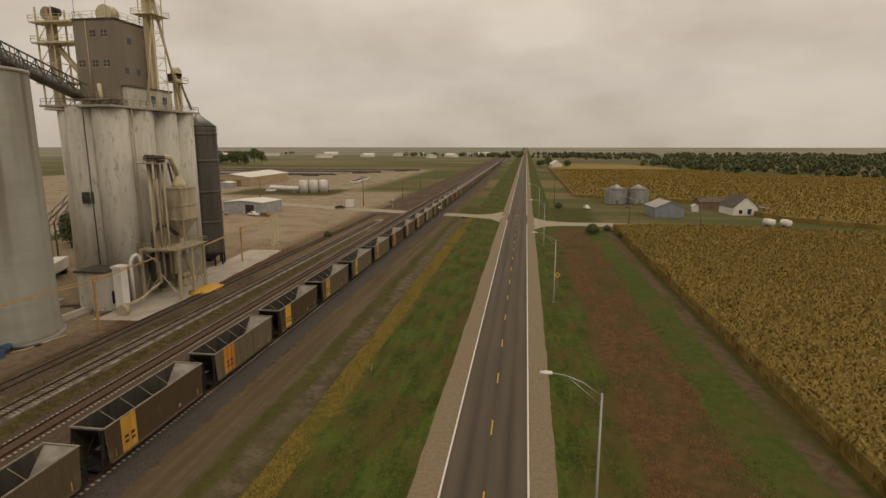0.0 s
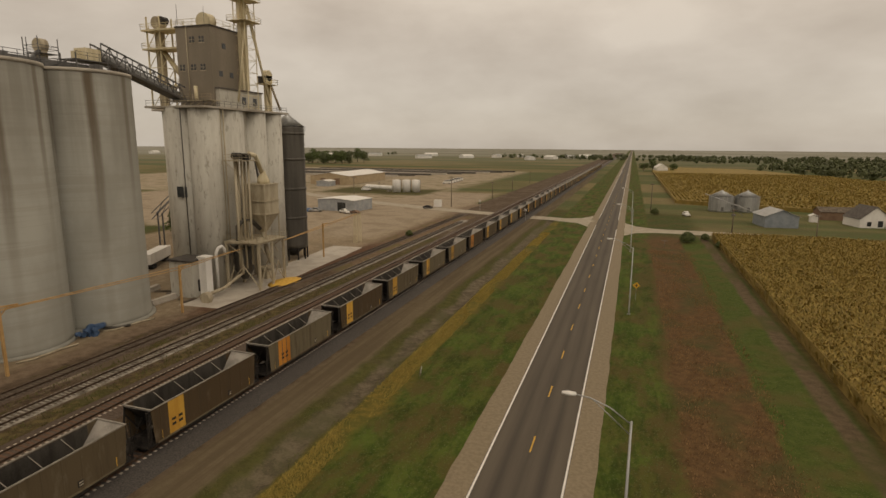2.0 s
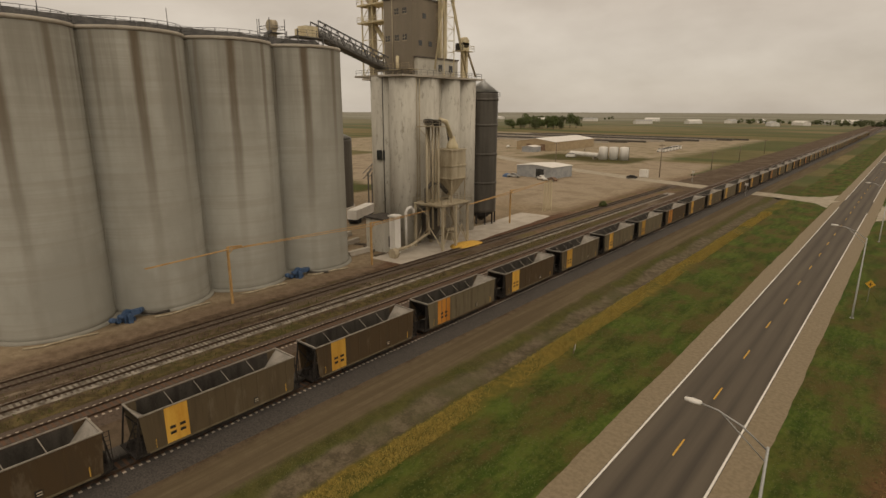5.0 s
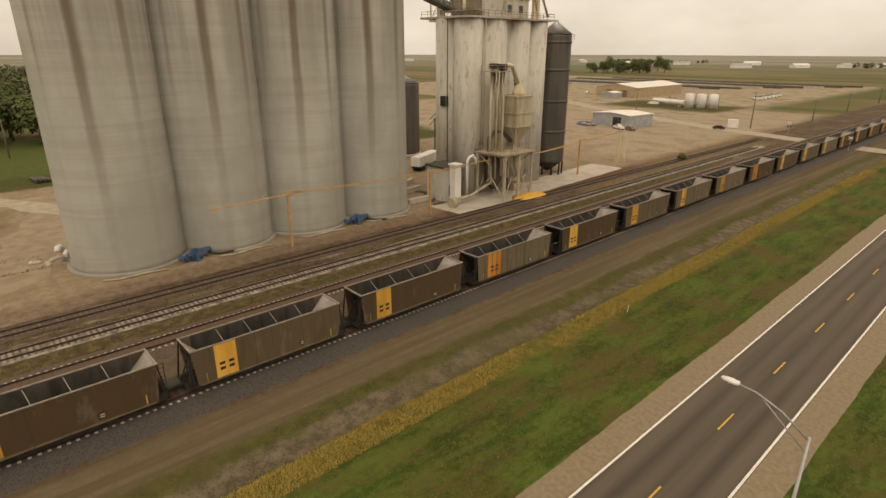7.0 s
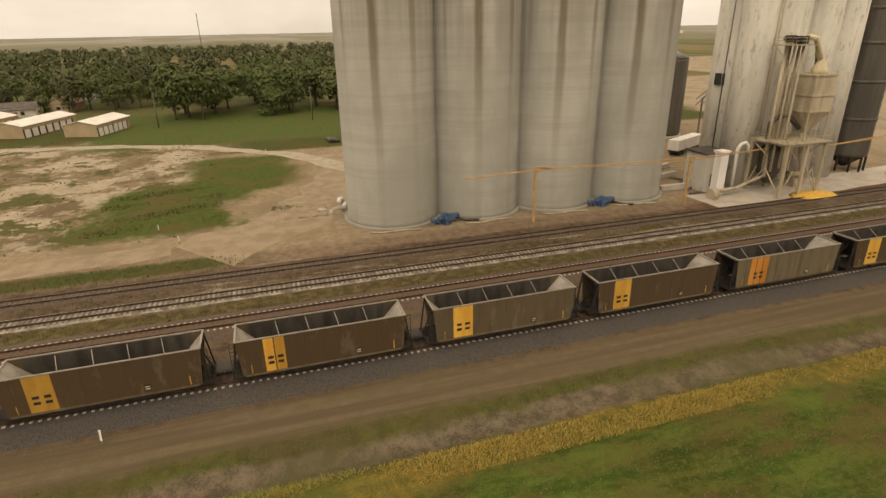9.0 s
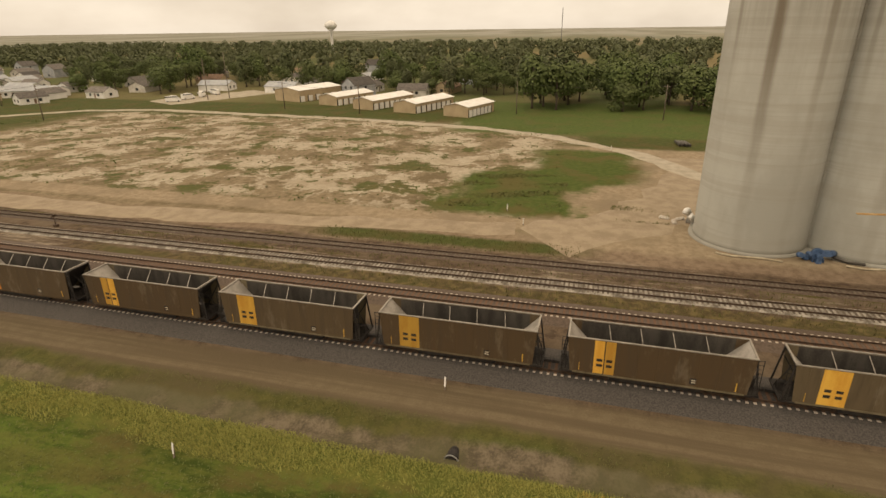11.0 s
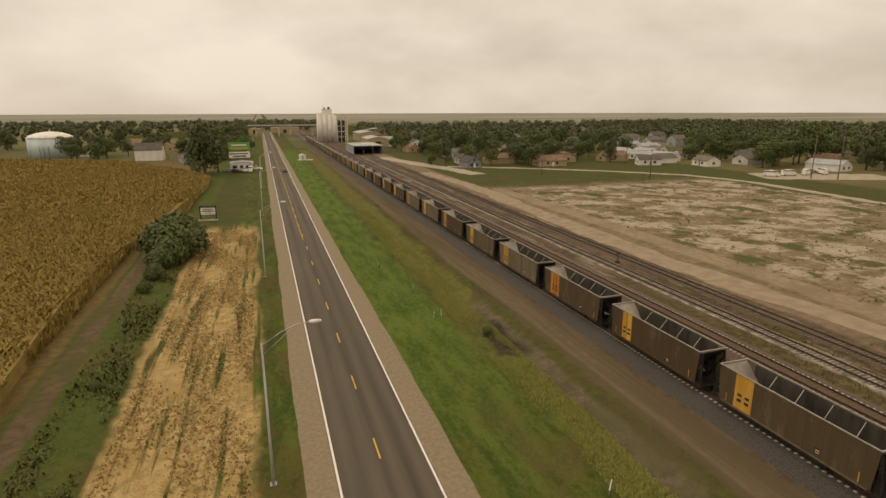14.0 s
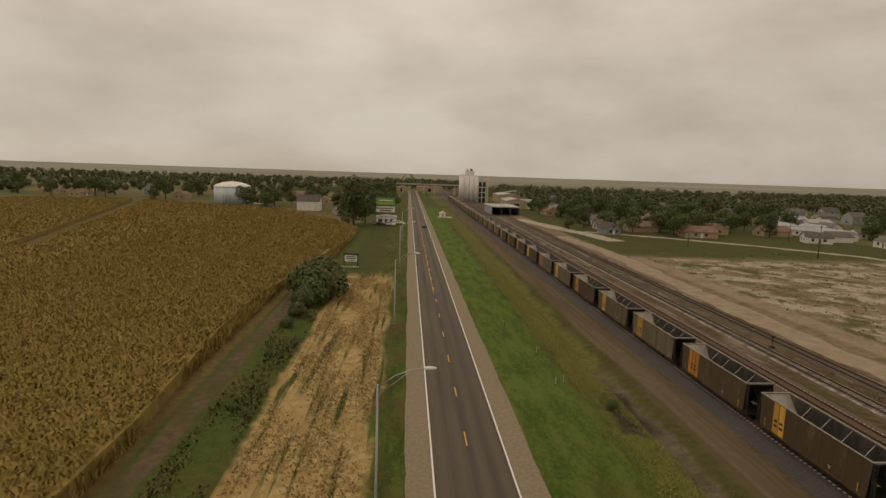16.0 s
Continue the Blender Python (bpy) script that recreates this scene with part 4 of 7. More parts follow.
# inclined conveyor bridge from the silos to the elevator house
bridge = thing("conveyor_bridge", "dark grey inclined steel truss conveyor bridge between roofs", "conveyor")
pa, pb = Vector((-74.5, 79.4, 40.9)), Vector((-74.8, 97.0, 35.9))
bm = bmesh.new()
for sx in (-1.1, 1.1):
    for dz in (0, 2.3):
        beam(bm, pa + Vector((sx, 0, dz)), pb + Vector((sx, 0, dz)), 0.22)
    for i in range(12):
        a, b = pa.lerp(pb, i / 12) + Vector((sx, 0, 0)), pa.lerp(pb, (i + 1) / 12) + Vector((sx, 0, 0))
        up = Vector((0, 0, 2.3))
        beam(bm, a, a + up, 0.12)
        beam(bm, a + (up if i % 2 else Vector()), b + (Vector() if i % 2 else up), 0.11)
part("truss", bm, M_GREY_STEEL, bridge)
bm = bmesh.new()
beam(bm, pa + Vector((0, 0, -0.05)), pb + Vector((0, 0, -0.05)), 2.3, 0.5)
part("deck", bm, M_DARK_STEEL, bridge)
bm = bmesh.new()
beam(bm, pa + Vector((0, 0.5, 0.8)), pb + Vector((0, 0, 0.8)), 0.9, 0.7)
part("belt_housing", bm, M_GALV, bridge)
made("drive_house", M_CREAM, bridge, ("box", -76, -73.6, 76.8, 79.6, 40.3, 42.2), ("box", -75.2, -74.4, 75.6, 76.8, 40.3, 41.6))
bm = bmesh.new()
for px in (-76.2, -73.0):
    for py in (74.6, 80.0):
        beam(bm, (px, py, 38.3), (px, py, 41.2), 0.16)
box(bm, -76.4, -72.8, 74.4, 80.4, 40.2, 40.3)
handrail(bm, [(-72.8, 74.4, 40.3), (-72.8, 80.4, 40.3)])
for i in range(8):
    beam(bm, (-74.2, 70.8 + 0.45 * i, 38.4 + 0.24 * i), (-73.0, 70.8 + 0.45 * i, 38.4 + 0.24 * i), 0.12)
part("support_frame", bm, M_GREY_STEEL, bridge)

# ---- elevator house ----
house = thing("grain_elevator", "weathered whitewashed concrete grain elevator with rounded bins", "grain elevator")
bins = [(-72.0, 103.0, 5.05), (-70.0, 111.0, 3.05), (-69.9, 116.7, 2.95), (-69.8, 96.9, 2.85), (-74.4, 96.3, 2.85), (-75.0, 116.6, 3.0), (-77.0, 103.0, 3.4), (-77.0, 110.0, 3.4), (-83.2, 105.0, 3.2), (-83.2, 111.3, 3.2)]
for bx, by, br in bins:
    made("bin", M_WASH, house, ("lathe", bx, by, [(br, -0.2), (br, 34.3)], 40))
made("core", M_WASH, house, ("box", -77.5, -69.0, 96.5, 118.5, -0.2, 34.3), ("box", -83.5, -77.5, 103.0, 113.5, -0.2, 34.3))
roof_bm = bmesh.new()
box(roof_bm, -80.4, -66.7, 93.6, 119.9, 34.3, 34.65)
box(roof_bm, -87.0, -80.4, 101.6, 114.6, 34.3, 34.65)
part("roof_slab", roof_bm, M_CONCRETE, house)
bm = bmesh.new()
handrail(bm, [(-80.2, 93.8, 34.65), (-66.9, 93.8, 34.65), (-66.9, 119.7, 34.65), (-80.2, 119.7, 34.65)])
part("handrail", bm, M_GREY_STEEL, house)
head = made("headhouse", M_BRICK, house, ("box", -76.5, -68.6, 98.6, 106.6, 34.65, 49.3), label="brown-grey clad headhouse on the roof")
made("parapet", M_ROOF_DARK, head, ("box", -76.65, -68.45, 98.45, 106.75, 49.3, 49.55))
for wx, wz in ((-75.4, 42.0), (-72.8, 42.0), (-70.6, 42.0), (-72.8, 47.0), (-70.6, 47.0)):
    w = made("window", M_GLASS_DARK, head, ("box", wx - 0.55, wx + 0.55, 98.56, 98.6, wz - 0.55, wz + 0.55))
    made("frame", M_DULL_CREAM, w, ("box", wx - 0.65, wx + 0.65, 98.53, 98.58, wz - 0.7, wz - 0.55), ("box", wx - 0.04, wx + 0.04, 98.53, 98.56, wz - 0.55, wz + 0.55), ("box", wx - 0.55, wx + 0.55, 98.53, 98.56, wz - 0.04, wz + 0.04))
for wy, wz in ((101.0, 41.0), (104.0, 41.0), (102.2, 46.2)):
    made("window", M_GLASS_DARK, head, ("box", -68.6, -68.56, wy - 0.5, wy + 0.5, wz - 0.5, wz + 0.5))
bm = bmesh.new()
handrail(bm, [(-76.4, 98.7, 49.55), (-68.7, 98.7, 49.55), (-68.7, 106.4, 49.55), (-76.4, 106.4, 49.55), (-76.4, 98.7, 49.55)], 1.2)
part("roof_rail", bm, M_CREAM, head)
made("fan_drum", M_CREAM, head, ("pipe", [(-72.6, 101.5, 50.9), (-72.6, 103.5, 50.9)], 1.6, 22), ("box", -73.4, -71.8, 101.7, 103.3, 49.5, 50.9), label="round cream fan drum on the roof")
made("aerial", M_GREY_STEEL, head, ("beam", (-76.3, 99.0, 49.5), (-76.3, 99.0, 53.6), 0.06), ("beam", (-70.4, 99.4, 49.5), (-70.4, 99.4, 53.0), 0.05))
made("downpipe", M_DULL_CREAM, head, ("pipe", [(-73.9, 98.4, 35.0), (-73.9, 98.4, 49.2)], 0.09, 8))
annex = made("roof_annex", M_WASH, house, ("box", -72.0, -67.7, 99.2, 112.0, 34.66, 38.1))
made("annex_roof", M_ROOF_DARK, annex, ("box", -72.2, -67.5, 99.0, 112.2, 38.1, 38.35))
for wy in (106.2, 109.6):
    made("window", M_GLASS_DARK, annex, ("box", -67.7, -67.66, wy - 0.6, wy + 0.6, 35.6, 37.0))
walk_bm = bmesh.new()
box(walk_bm, -77.0, -66.5, 95.4, 98.2, 35.6, 35.75)
handrail(walk_bm, [(-77.0, 95.4, 35.75), (-66.5, 95.4, 35.75)])
for wx in np.arange(-76.5, -66.5, 1.6):
    beam(walk_bm, (wx, 95.5, 34.65), (wx + 1.5, 95.5, 35.6), 0.09)
part("roof_walkway", walk_bm, M_DULL_CREAM, house)
made("spout_duct", M_CREAM, house, ("pipe", [(-71.8, 97.6, 38.4), (-71.2, 97.0, 36.0)], 0.35, 10))
for px, py in ((-66.9, 98.7), (-67.3, 98.3)):
    made("wall_pipe", M_DULL_CREAM, house, ("pipe", [(px, py, 0.2), (px, py, 34.2)], 0.13, 8))
made("wall_pipe", M_DARK_STEEL, house, ("pipe", [(-72.2, 93.6, 6.5), (-72.2, 93.6, 34.2)], 0.1, 8))
made("wall_hatch", M_GLASS_DARK, house, ("box", -74.0, -72.6, 93.3, 93.5, 17.8, 19.8), label="dark metal hatch high on the wall")
made("wall_hatch", M_GLASS_DARK, house, ("box", -72.3, -71.9, 93.4, 93.6, 17.8, 19.8))

# tall lattice leg tower beside the headhouse
leg = thing("bucket_elevator", "tall cream bucket elevator leg with lattice and platforms", "elevator leg", at=(-67.4, 107.5, 0))
for dx, dy in ((-0.7, -0.9), (-0.7, 0.6)):
    made("leg_casing", M_CREAM, leg, ("box", dx - 0.35, dx + 0.35, dy - 0.3, dy + 0.3, 34.6, 57.0))
bm = bmesh.new()
for px in (-1.5, 1.0):
    for py in (-1.6, 1.6):
        beam(bm, (px, py, 34.6), (px, py, 58.5), 0.13)
for k in range(10):
    z = 35 + 2.3 * k
    for py in (-1.6, 1.6):
        beam(bm, (-1.5, py, z), (1.0, py, z), 0.08)
        beam(bm, (-1.5 if k % 2 else 1.0, py, z), (1.0 if k % 2 else -1.5, py, z + 2.3), 0.06)
    beam(bm, (1.0, -1.6, z), (1.0, 1.6, z), 0.08)
part("lattice", bm, M_CREAM, leg)
bm = bmesh.new()
for z in (51.5, 55.5):
    box(bm, -2.4, 1.9, -2.5, 2.5, z, z + 0.12)
    handrail(bm, [(-2.4, -2.5, z), (1.9, -2.5, z), (1.9, 2.5, z), (-2.4, 2.5, z), (-2.4, -2.5, z)])
part("platform", bm, M_CREAM, leg)
made("head_drum", M_CREAM, leg, ("pipe", [(-0.7, -1.4, 57.6), (-0.7, 1.2, 57.6)], 1.1, 18), ("box", -1.5, 0.1, -1.2, 1.0, 55.7, 57.6))
made("motor", M_DARK_STEEL, leg, ("pipe", [(0.9, -1.0, 56.4), (0.9, 0.8, 56.4)], 0.45, 12))
for k, (ex, ey, ez) in enumerate(((0.3, 6.5, 36.0), (0.5, -4.0, 36.0), (-1.5, 9.0, 36.0))):
    made("spout", M_CREAM, leg, ("pipe", [(0.2, 0.3 * k, 54.8), (ex, ey, ez)], 0.2, 9))
small = thing("bucket_elevator", "short cream elevator leg with domed head on the roof", "elevator leg", at=(-68.4, 115.2, 34.6))
made("leg_casing", M_CREAM, small, ("box", -0.35, 0.35, -0.9, -0.3, 0, 6.0))
made("leg_casing", M_CREAM, small, ("box", -0.35, 0.35, 0.3, 0.9, 0, 6.0))
made("head_drum", M_CREAM, small, ("pipe", [(-0.5, 0, 7.6), (0.5, 0, 7.6)], 1.15, 18), ("box", -0.5, 0.5, -1.1, 1.1, 6.0, 7.6))
bm = bmesh.new()
box(bm, -1.2, 1.2, -2.6, 2.0, 5.7, 5.8)
handrail(bm, [(1.2, -2.6, 5.8), (1.2, 2.0, 5.8), (-1.2, 2.0, 5.8)])
part("platform", bm, M_CREAM, small)
made("motor_box", M_DARK_STEEL, small, ("box", -0.6, 0.6, -2.4, -1.4, 5.8, 7.3))
made("spout", M_DULL_CREAM, small, ("pipe", [(0, 1.1, 6.0), (0.2, 4.0, 0.6)], 0.24, 10))

# cream tower behind the headhouse
tower = thing("leg_tower", "cream steel tower with stacked platforms behind the headhouse", "tower", at=(-85.2, 103.6, 0))
bm = bmesh.new()
for px in (-1.6, 1.6):
    for py in (-1.6, 1.6):
        beam(bm, (px, py, 34.6), (px, py, 52.6), 0.24)
for k in range(4):
    z = 34.8 + 4 * k
    for a, b in (((-1.6, -1.6), (1.6, -1.6)), ((1.6, -1.6), (1.6, 1.6))):
        beam(bm, (*a, z), (*b, z), 0.14)
        beam(bm, (*a, z), (*b, z + 4), 0.11)
part("lattice", bm, M_CREAM, tower)
made("leg_casing", M_DULL_CREAM, tower, ("box", -0.7, 0.7, -0.6, 0.6, 34.6, 50.5))
bm = bmesh.new()
for z, x1 in ((46.2, 8.0), (49.8, 8.0), (39.0, 8.0)):
    box(bm, -2.6, x1, -2.2, 1.8, z, z + 0.3)
    handrail(bm, [(-2.6, 1.8, z + 0.3), (-2.6, -2.2, z + 0.3), (x1, -2.2, z + 0.3)])
part("platform", bm, M_CREAM, tower)
made("head_drum", M_DULL_CREAM, tower, ("pipe", [(0, -0.9, 51.6), (0, 0.9, 51.6)], 1.2, 18))
made("motor", M_BLACK, tower, ("pipe", [(1.2, -0.9, 52.0), (1.2, 0.7, 52.0)], 0.75, 14))
made("spout", M_CREAM, tower, ("pipe", [(0.8, 0, 46.0), (6.5, -0.6, 39.8)], 0.5, 12))
made("feed_box", M_ORANGE, tower, ("box", 5.4, 7.4, -1.4, 0.6, 39.3, 41.3), label="rusty feed box")
made("spout", M_CREAM, tower, ("pipe", [(6.6, -0.4, 39.2), (8.2, 0, 35.0)], 0.45, 12))

# dark steel bin on legs
dark = thing("steel_bin", "dark corrugated steel hopper bin on short legs", "grain bin", at=(-71.3, 126.4, 0))
made("shell", M_DARK_STEEL, dark, ("lathe", 0, 0, [(3.7, 3.0)] + [(3.7 + 0.05 * (k % 2), 3.0 + 0.75 * k) for k in range(1, 39)] + [(3.7, 32.0)], 36))
for z in (10, 17, 24, 30):
    made("hoop", M_DARK_STEEL, dark, ("lathe", 0, 0, [(3.78, z), (3.86, z + 0.1), (3.86, z + 0.5), (3.78, z + 0.6)], 36))
made("cone_roof", M_GALV, dark, ("lathe", 0, 0, [(3.85, 32.0), (0.5, 34.6), (0.5, 35.0), (0, 35.1)], 28))
for k in range(10):
    a = 2 * math.pi * k / 10
    made("leg", M_BLACK, dark, ("beam", (3.5 * math.cos(a), 3.5 * math.sin(a), 0), (3.5 * math.cos(a), 3.5 * math.sin(a), 3.1), 0.3))
made("hopper", M_BLACK, dark, ("lathe", 0, 0, [(0.5, 0.6), (3.5, 3.0)], 24))
bm = bmesh.new()
for z in (20.5, 31.0):
    box(bm, 0.2, 1.6, 3.7, 5.0, z, z + 0.08)
    handrail(bm, [(0.2, 5.0, z), (1.6, 5.0, z), (1.6, 3.7, z)])
part("side_platform", bm, M_GREY_STEEL, dark)

# loading frame, hopper and pipes before the elevator
dryer = thing("loading_structure", "rusty cream steel loading frame with hopper and pipes", "loading structure", at=(-62.8, 101.0, 0))
corners = [(-3.4, -4.5), (3.6, -4.0), (3.2, 4.6), (-3.4, 4.8), (3.4, 0.4), (-3.4, 0.2)]
for cx, cy in corners:
    made("leg", M_DULL_CREAM, dryer, ("box", cx - 0.22, cx + 0.22, cy - 0.22, cy + 0.22, 0, 9.0))
for (a, b) in ((0, 1), (1, 4), (4, 2), (2, 3), (3, 5), (5, 0)):
    pa2, pb2 = corners[a], corners[b]
    made("girder", M_DULL_CREAM, dryer, ("beam", (*pa2, 9.0), (*pb2, 9.0), 0.35))
    made("brace", M_DULL_CREAM, dryer, ("beam", (*pa2, 0.3), ((pa2[0] + pb2[0]) / 2, (pa2[1] + pb2[1]) / 2, 4.6), 0.16))
    made("brace", M_DULL_CREAM, dryer, ("beam", (*pb2, 0.3), ((pa2[0] + pb2[0]) / 2, (pa2[1] + pb2[1]) / 2, 4.6), 0.16))
    made("brace", M_DULL_CREAM, dryer, ("beam", (*pa2, 9.0), ((pa2[0] + pb2[0]) / 2, (pa2[1] + pb2[1]) / 2, 6.6), 0.14))
bm = bmesh.new()
box(bm, -3.8, 3.9, -4.8, 5.1, 9.15, 9.3)
handrail(bm, [(3.9, -4.8, 9.3), (3.9, 5.1, 9.3), (-3.8, 5.1, 9.3), (-3.8, -4.8, 9.3), (3.9, -4.8, 9.3)])
part("deck", bm, M_DULL_CREAM, dryer)
bm = bmesh.new()
box(bm, -2.2, 2.4, 0.2, 4.8, 14.0, 20.0)
for z in (14.0, 16.6, 19.8):
    box(bm, -2.35, 2.55, 0.05, 4.95, z, z + 0.28)
part("hopper_box", bm, M_DULL_CREAM, dryer)
bm = bmesh.new()
top = [bm.verts.new(p) for p in ((-2.2, 0.2, 14), (2.4, 0.2, 14), (2.4, 4.8, 14), (-2.2, 4.8, 14))]
low = [bm.verts.new(p) for p in ((-0.4, 2.0, 10.4), (0.6, 2.0, 10.4), (0.6, 3.0, 10.4), (-0.4, 3.0, 10.4))]
for i in range(4):
    bm.faces.new((low[i], low[(i + 1) % 4], top[(i + 1) % 4], top[i]))
bm.faces.new(low)
part("hopper_cone", bm, M_DULL_CREAM, dryer)
for cx, cy in ((-2.1, 0.3), (2.3, 0.3), (2.3, 4.7), (-2.1, 4.7)):
    made("hopper_post", M_DULL_CREAM, dryer, ("beam", (cx, cy, 9.3), (cx, cy, 14.0), 0.22))
made("load_spout", M_DULL_CREAM, dryer, ("pipe", [(0.1, 2.5, 10.4), (0.6, 2.6, 6.5), (1.4, 2.8, 4.0)], 0.45, 12))
for dx, dy in ((-1.0, -3.6), (-0.3, -2.6), (-1.6, -2.2), (0.4, -1.6), (-0.9, -1.0)):
    made("riser_pipe", M_DULL_CREAM, dryer, ("pipe", [(dx, dy, 4.0 + dx), (dx, dy, 25.4)], 0.2 + 0.05 * abs(dx), 10))
bm = bmesh.new()
box(bm, -2.6, 1.6, -4.8, -0.4, 24.6, 24.75)
handrail(bm, [(1.6, -4.8, 24.75), (1.6, -0.4, 24.75), (-2.6, -0.4, 24.75), (-2.6, -4.8, 24.75), (1.6, -4.8, 24.75)])
for px, py in ((-2.4, -4.6), (1.4, -4.6)):
    beam(bm, (px, py, 24.6), (-0.6, -2.6, 21.5), 0.12)
part("top_platform", bm, M_DULL_CREAM, dryer)
made("head_motor", M_BLACK, dryer, ("pipe", [(-1.4, -3.6, 25.6), (0.4, -3.6, 25.6)], 0.55, 12), ("box", -0.6, 0.8, -2.6, -1.2, 24.8, 26.0))
made("cyclone", M_CREAM, dryer, ("lathe", 0.6, 2.6, [(1.2, 20.0), (1.2, 20.8), (0.5, 22.2), (0.5, 22.6)], 20))
made("cross_spout", M_CREAM, dryer, ("pipe", [(0.2, -1.0, 26.0), (0.5, 0.6, 25.6), (0.6, 2.2, 22.4)], 0.45, 12))
made("catwalk_ladder", M_BLACK, dryer, ("pipe", [(-3.0, 5.6, 13.0), (-2.6, 5.8, 19.0), (-3.4, 5.6, 24.6)], 0.22, 8))
made("return_duct", M_DARK_STEEL, dryer, ("pipe", [(-1.6, -3.2, 9.3), (-1.6, -3.2, 12.0), (-1.3, -1.8, 13.2), (-0.8, -0.2, 13.0), (0.2, 1.4, 11.0)], 0.4, 12))
made("lower_bin", M_DARK_STEEL, dryer, ("lathe", -2.2, -1.0, [(0.6, 1.2), (1.9, 3.2), (1.9, 7.6), (0.4, 8.6)], 20))
made("motor_pad", M_DULL_CREAM, dryer, ("box", -3.2, -0.8, 4.2, 6.4, 0, 1.6), ("pipe", [(-2.6, 4.0, 2.2), (-1.2, 6.2, 2.2)], 0.5, 12))

pit = thing("pump_house", "small grey concrete pit house with flat lid", "pump house", at=(-69.6, 90.3, 0))
made("wall", M_WASH, pit, ("box", -2.6, 2.6, -2.2, 2.4, 0, 6.6))
made("lid", M_ROOF_DARK, pit, ("box", -2.9, 2.9, -2.5, 2.7, 6.6, 6.95))
made("inlet", M_BLACK, pit, ("box", 2.6, 2.66, -1.0, 0.4, 1.0, 3.2))
duct = thing("air_duct", "upright white square air duct with grey fan base", "air duct", at=(-64.6, 88.8, 0))
made("shaft", M_WHITE, duct, ("box", -0.75, 0.75, -0.8, 0.8, 0.3, 7.6))
made("cap", M_WHITE, duct, ("box", -0.95, 0.95, -1.0, 1.0, 7.6, 7.95))
made("fan_housing", M_DULL_CREAM, duct, ("pipe", [(1.6, -2.6, 0.9), (1.6, -1.4, 0.9)], 0.95, 16), ("box", 0.9, 2.3, -2.5, -1.5, 0, 0.7))
made("pipe_run", M_DULL_CREAM, duct, ("pipe", [(0.9, -1.8, 1.0), (0.8, 3.5, 1.2), (1.0, 9.0, 3.0), (0.4, 9.2, 9.0)], 0.3, 10))
goose = thing("vent_pipe", "white gooseneck vent pipe against the elevator wall", "pipe", at=(-66.2, 93.6, 0))
made("bent_pipe", M_WHITE, goose, ("pipe", [(0, 0, 0), (0, 0, 7.6), (0.2, 0.4, 8.4), (0.4, 1.1, 8.6), (0.5, 1.7, 8.0), (0.5, 1.8, 6.8)], 0.3, 12))

# overhead cable run on orange poles
cable_run = thing("pipe_gantry", "thin rusty orange overhead pipe run on single posts", "pipe gantry")
for px, py, h in ((-62.6, 52.6, 8.6), (-62.4, 80.4, 8.0), (-64.8, 130.0, 8.4)):
    made("post", M_ORANGE, cable_run, ("beam", (px, py, 0), (px, py, h), 0.3), ("beam", (px, py, h), (px + 0.1, py + 2.2, h - 0.15), 0.2), ("beam", (px, py, h - 1.2), (px, py + 1.1, h - 0.1), 0.12))
for off in (0.0, 0.35):
    made("overhead_pipe", M_ORANGE, cable_run, ("pipe", [(-62.6 + off, 41, 7.9), (-62.6 + off, 52.6, 8.3), (-62.4 + off, 80.4, 7.8 - off), (-62.2, 96.5, 8.2)], 0.065, 6))
    made("overhead_pipe", M_ORANGE, cable_run, ("pipe", [(-60, 105.5, 8.2), (-64.6 + off, 130, 8.1 - off), (-66 + off, 150, 8.6)], 0.08, 6))

spill = bmesh.new()
lathe(spill, 0, 0, [(2.9, -0.03), (2.2, 0.25), (1.0, 0.55), (0, 0.7)], 26)
ob = part("grain_pile", spill, M_CORNSPILL)
ob.matrix_basis = pose(-58.6, 104.4, 0) @ Matrix.Diagonal((1.0, 1.7, 1.0, 1))
tagged(ob, "bright yellow spilled corn on the ground", "grain pile")

tank = thing("steel_bin", "grey corrugated steel bin behind the silos", "grain bin", at=(-117.4, 115.4, 0))
made("shell", M_DARK_STEEL, tank, ("lathe", 0, 0, [(6.5, 0.6)] + [(6.5 + 0.05 * (k % 2), 0.6 + 0.6 * k) for k in range(1, 32)] + [(6.5, 20.0)], 40))
made("cone_roof", M_GALV, tank, ("lathe", 0, 0, [(6.65, 20.0), (0.6, 22.8), (0.5, 23.2), (0, 23.3)], 32))
made("base", M_CONCRETE, tank, ("lathe", 0, 0, [(6.9, 0), (6.9, 0.6)], 32))
belt = thing("conveyor", "grey steel truss conveyor rising behind the elevator", "conveyor", at=(-112, 130, 0))
bm = bmesh.new()
for s in (-0.8, 0.8):
    for dz in (0, 1.6):
        beam(bm, (s, -6, 8 + dz), (s, 16, 22 + dz), 0.18)
    for k in range(11):
        beam(bm, (s, -6 + 2 * k, 8 + 1.27 * k), (s, -4 + 2 * k, 8 + 1.27 * (k + 1) + (1.6 if k % 2 else 0)), 0.12)
    beam(bm, (s, -4, 0), (s, -4, 9.5), 0.3)
    beam(bm, (s, 12, 0), (s, 12, 20), 0.3)
part("truss", bm, M_GREY_STEEL, belt)

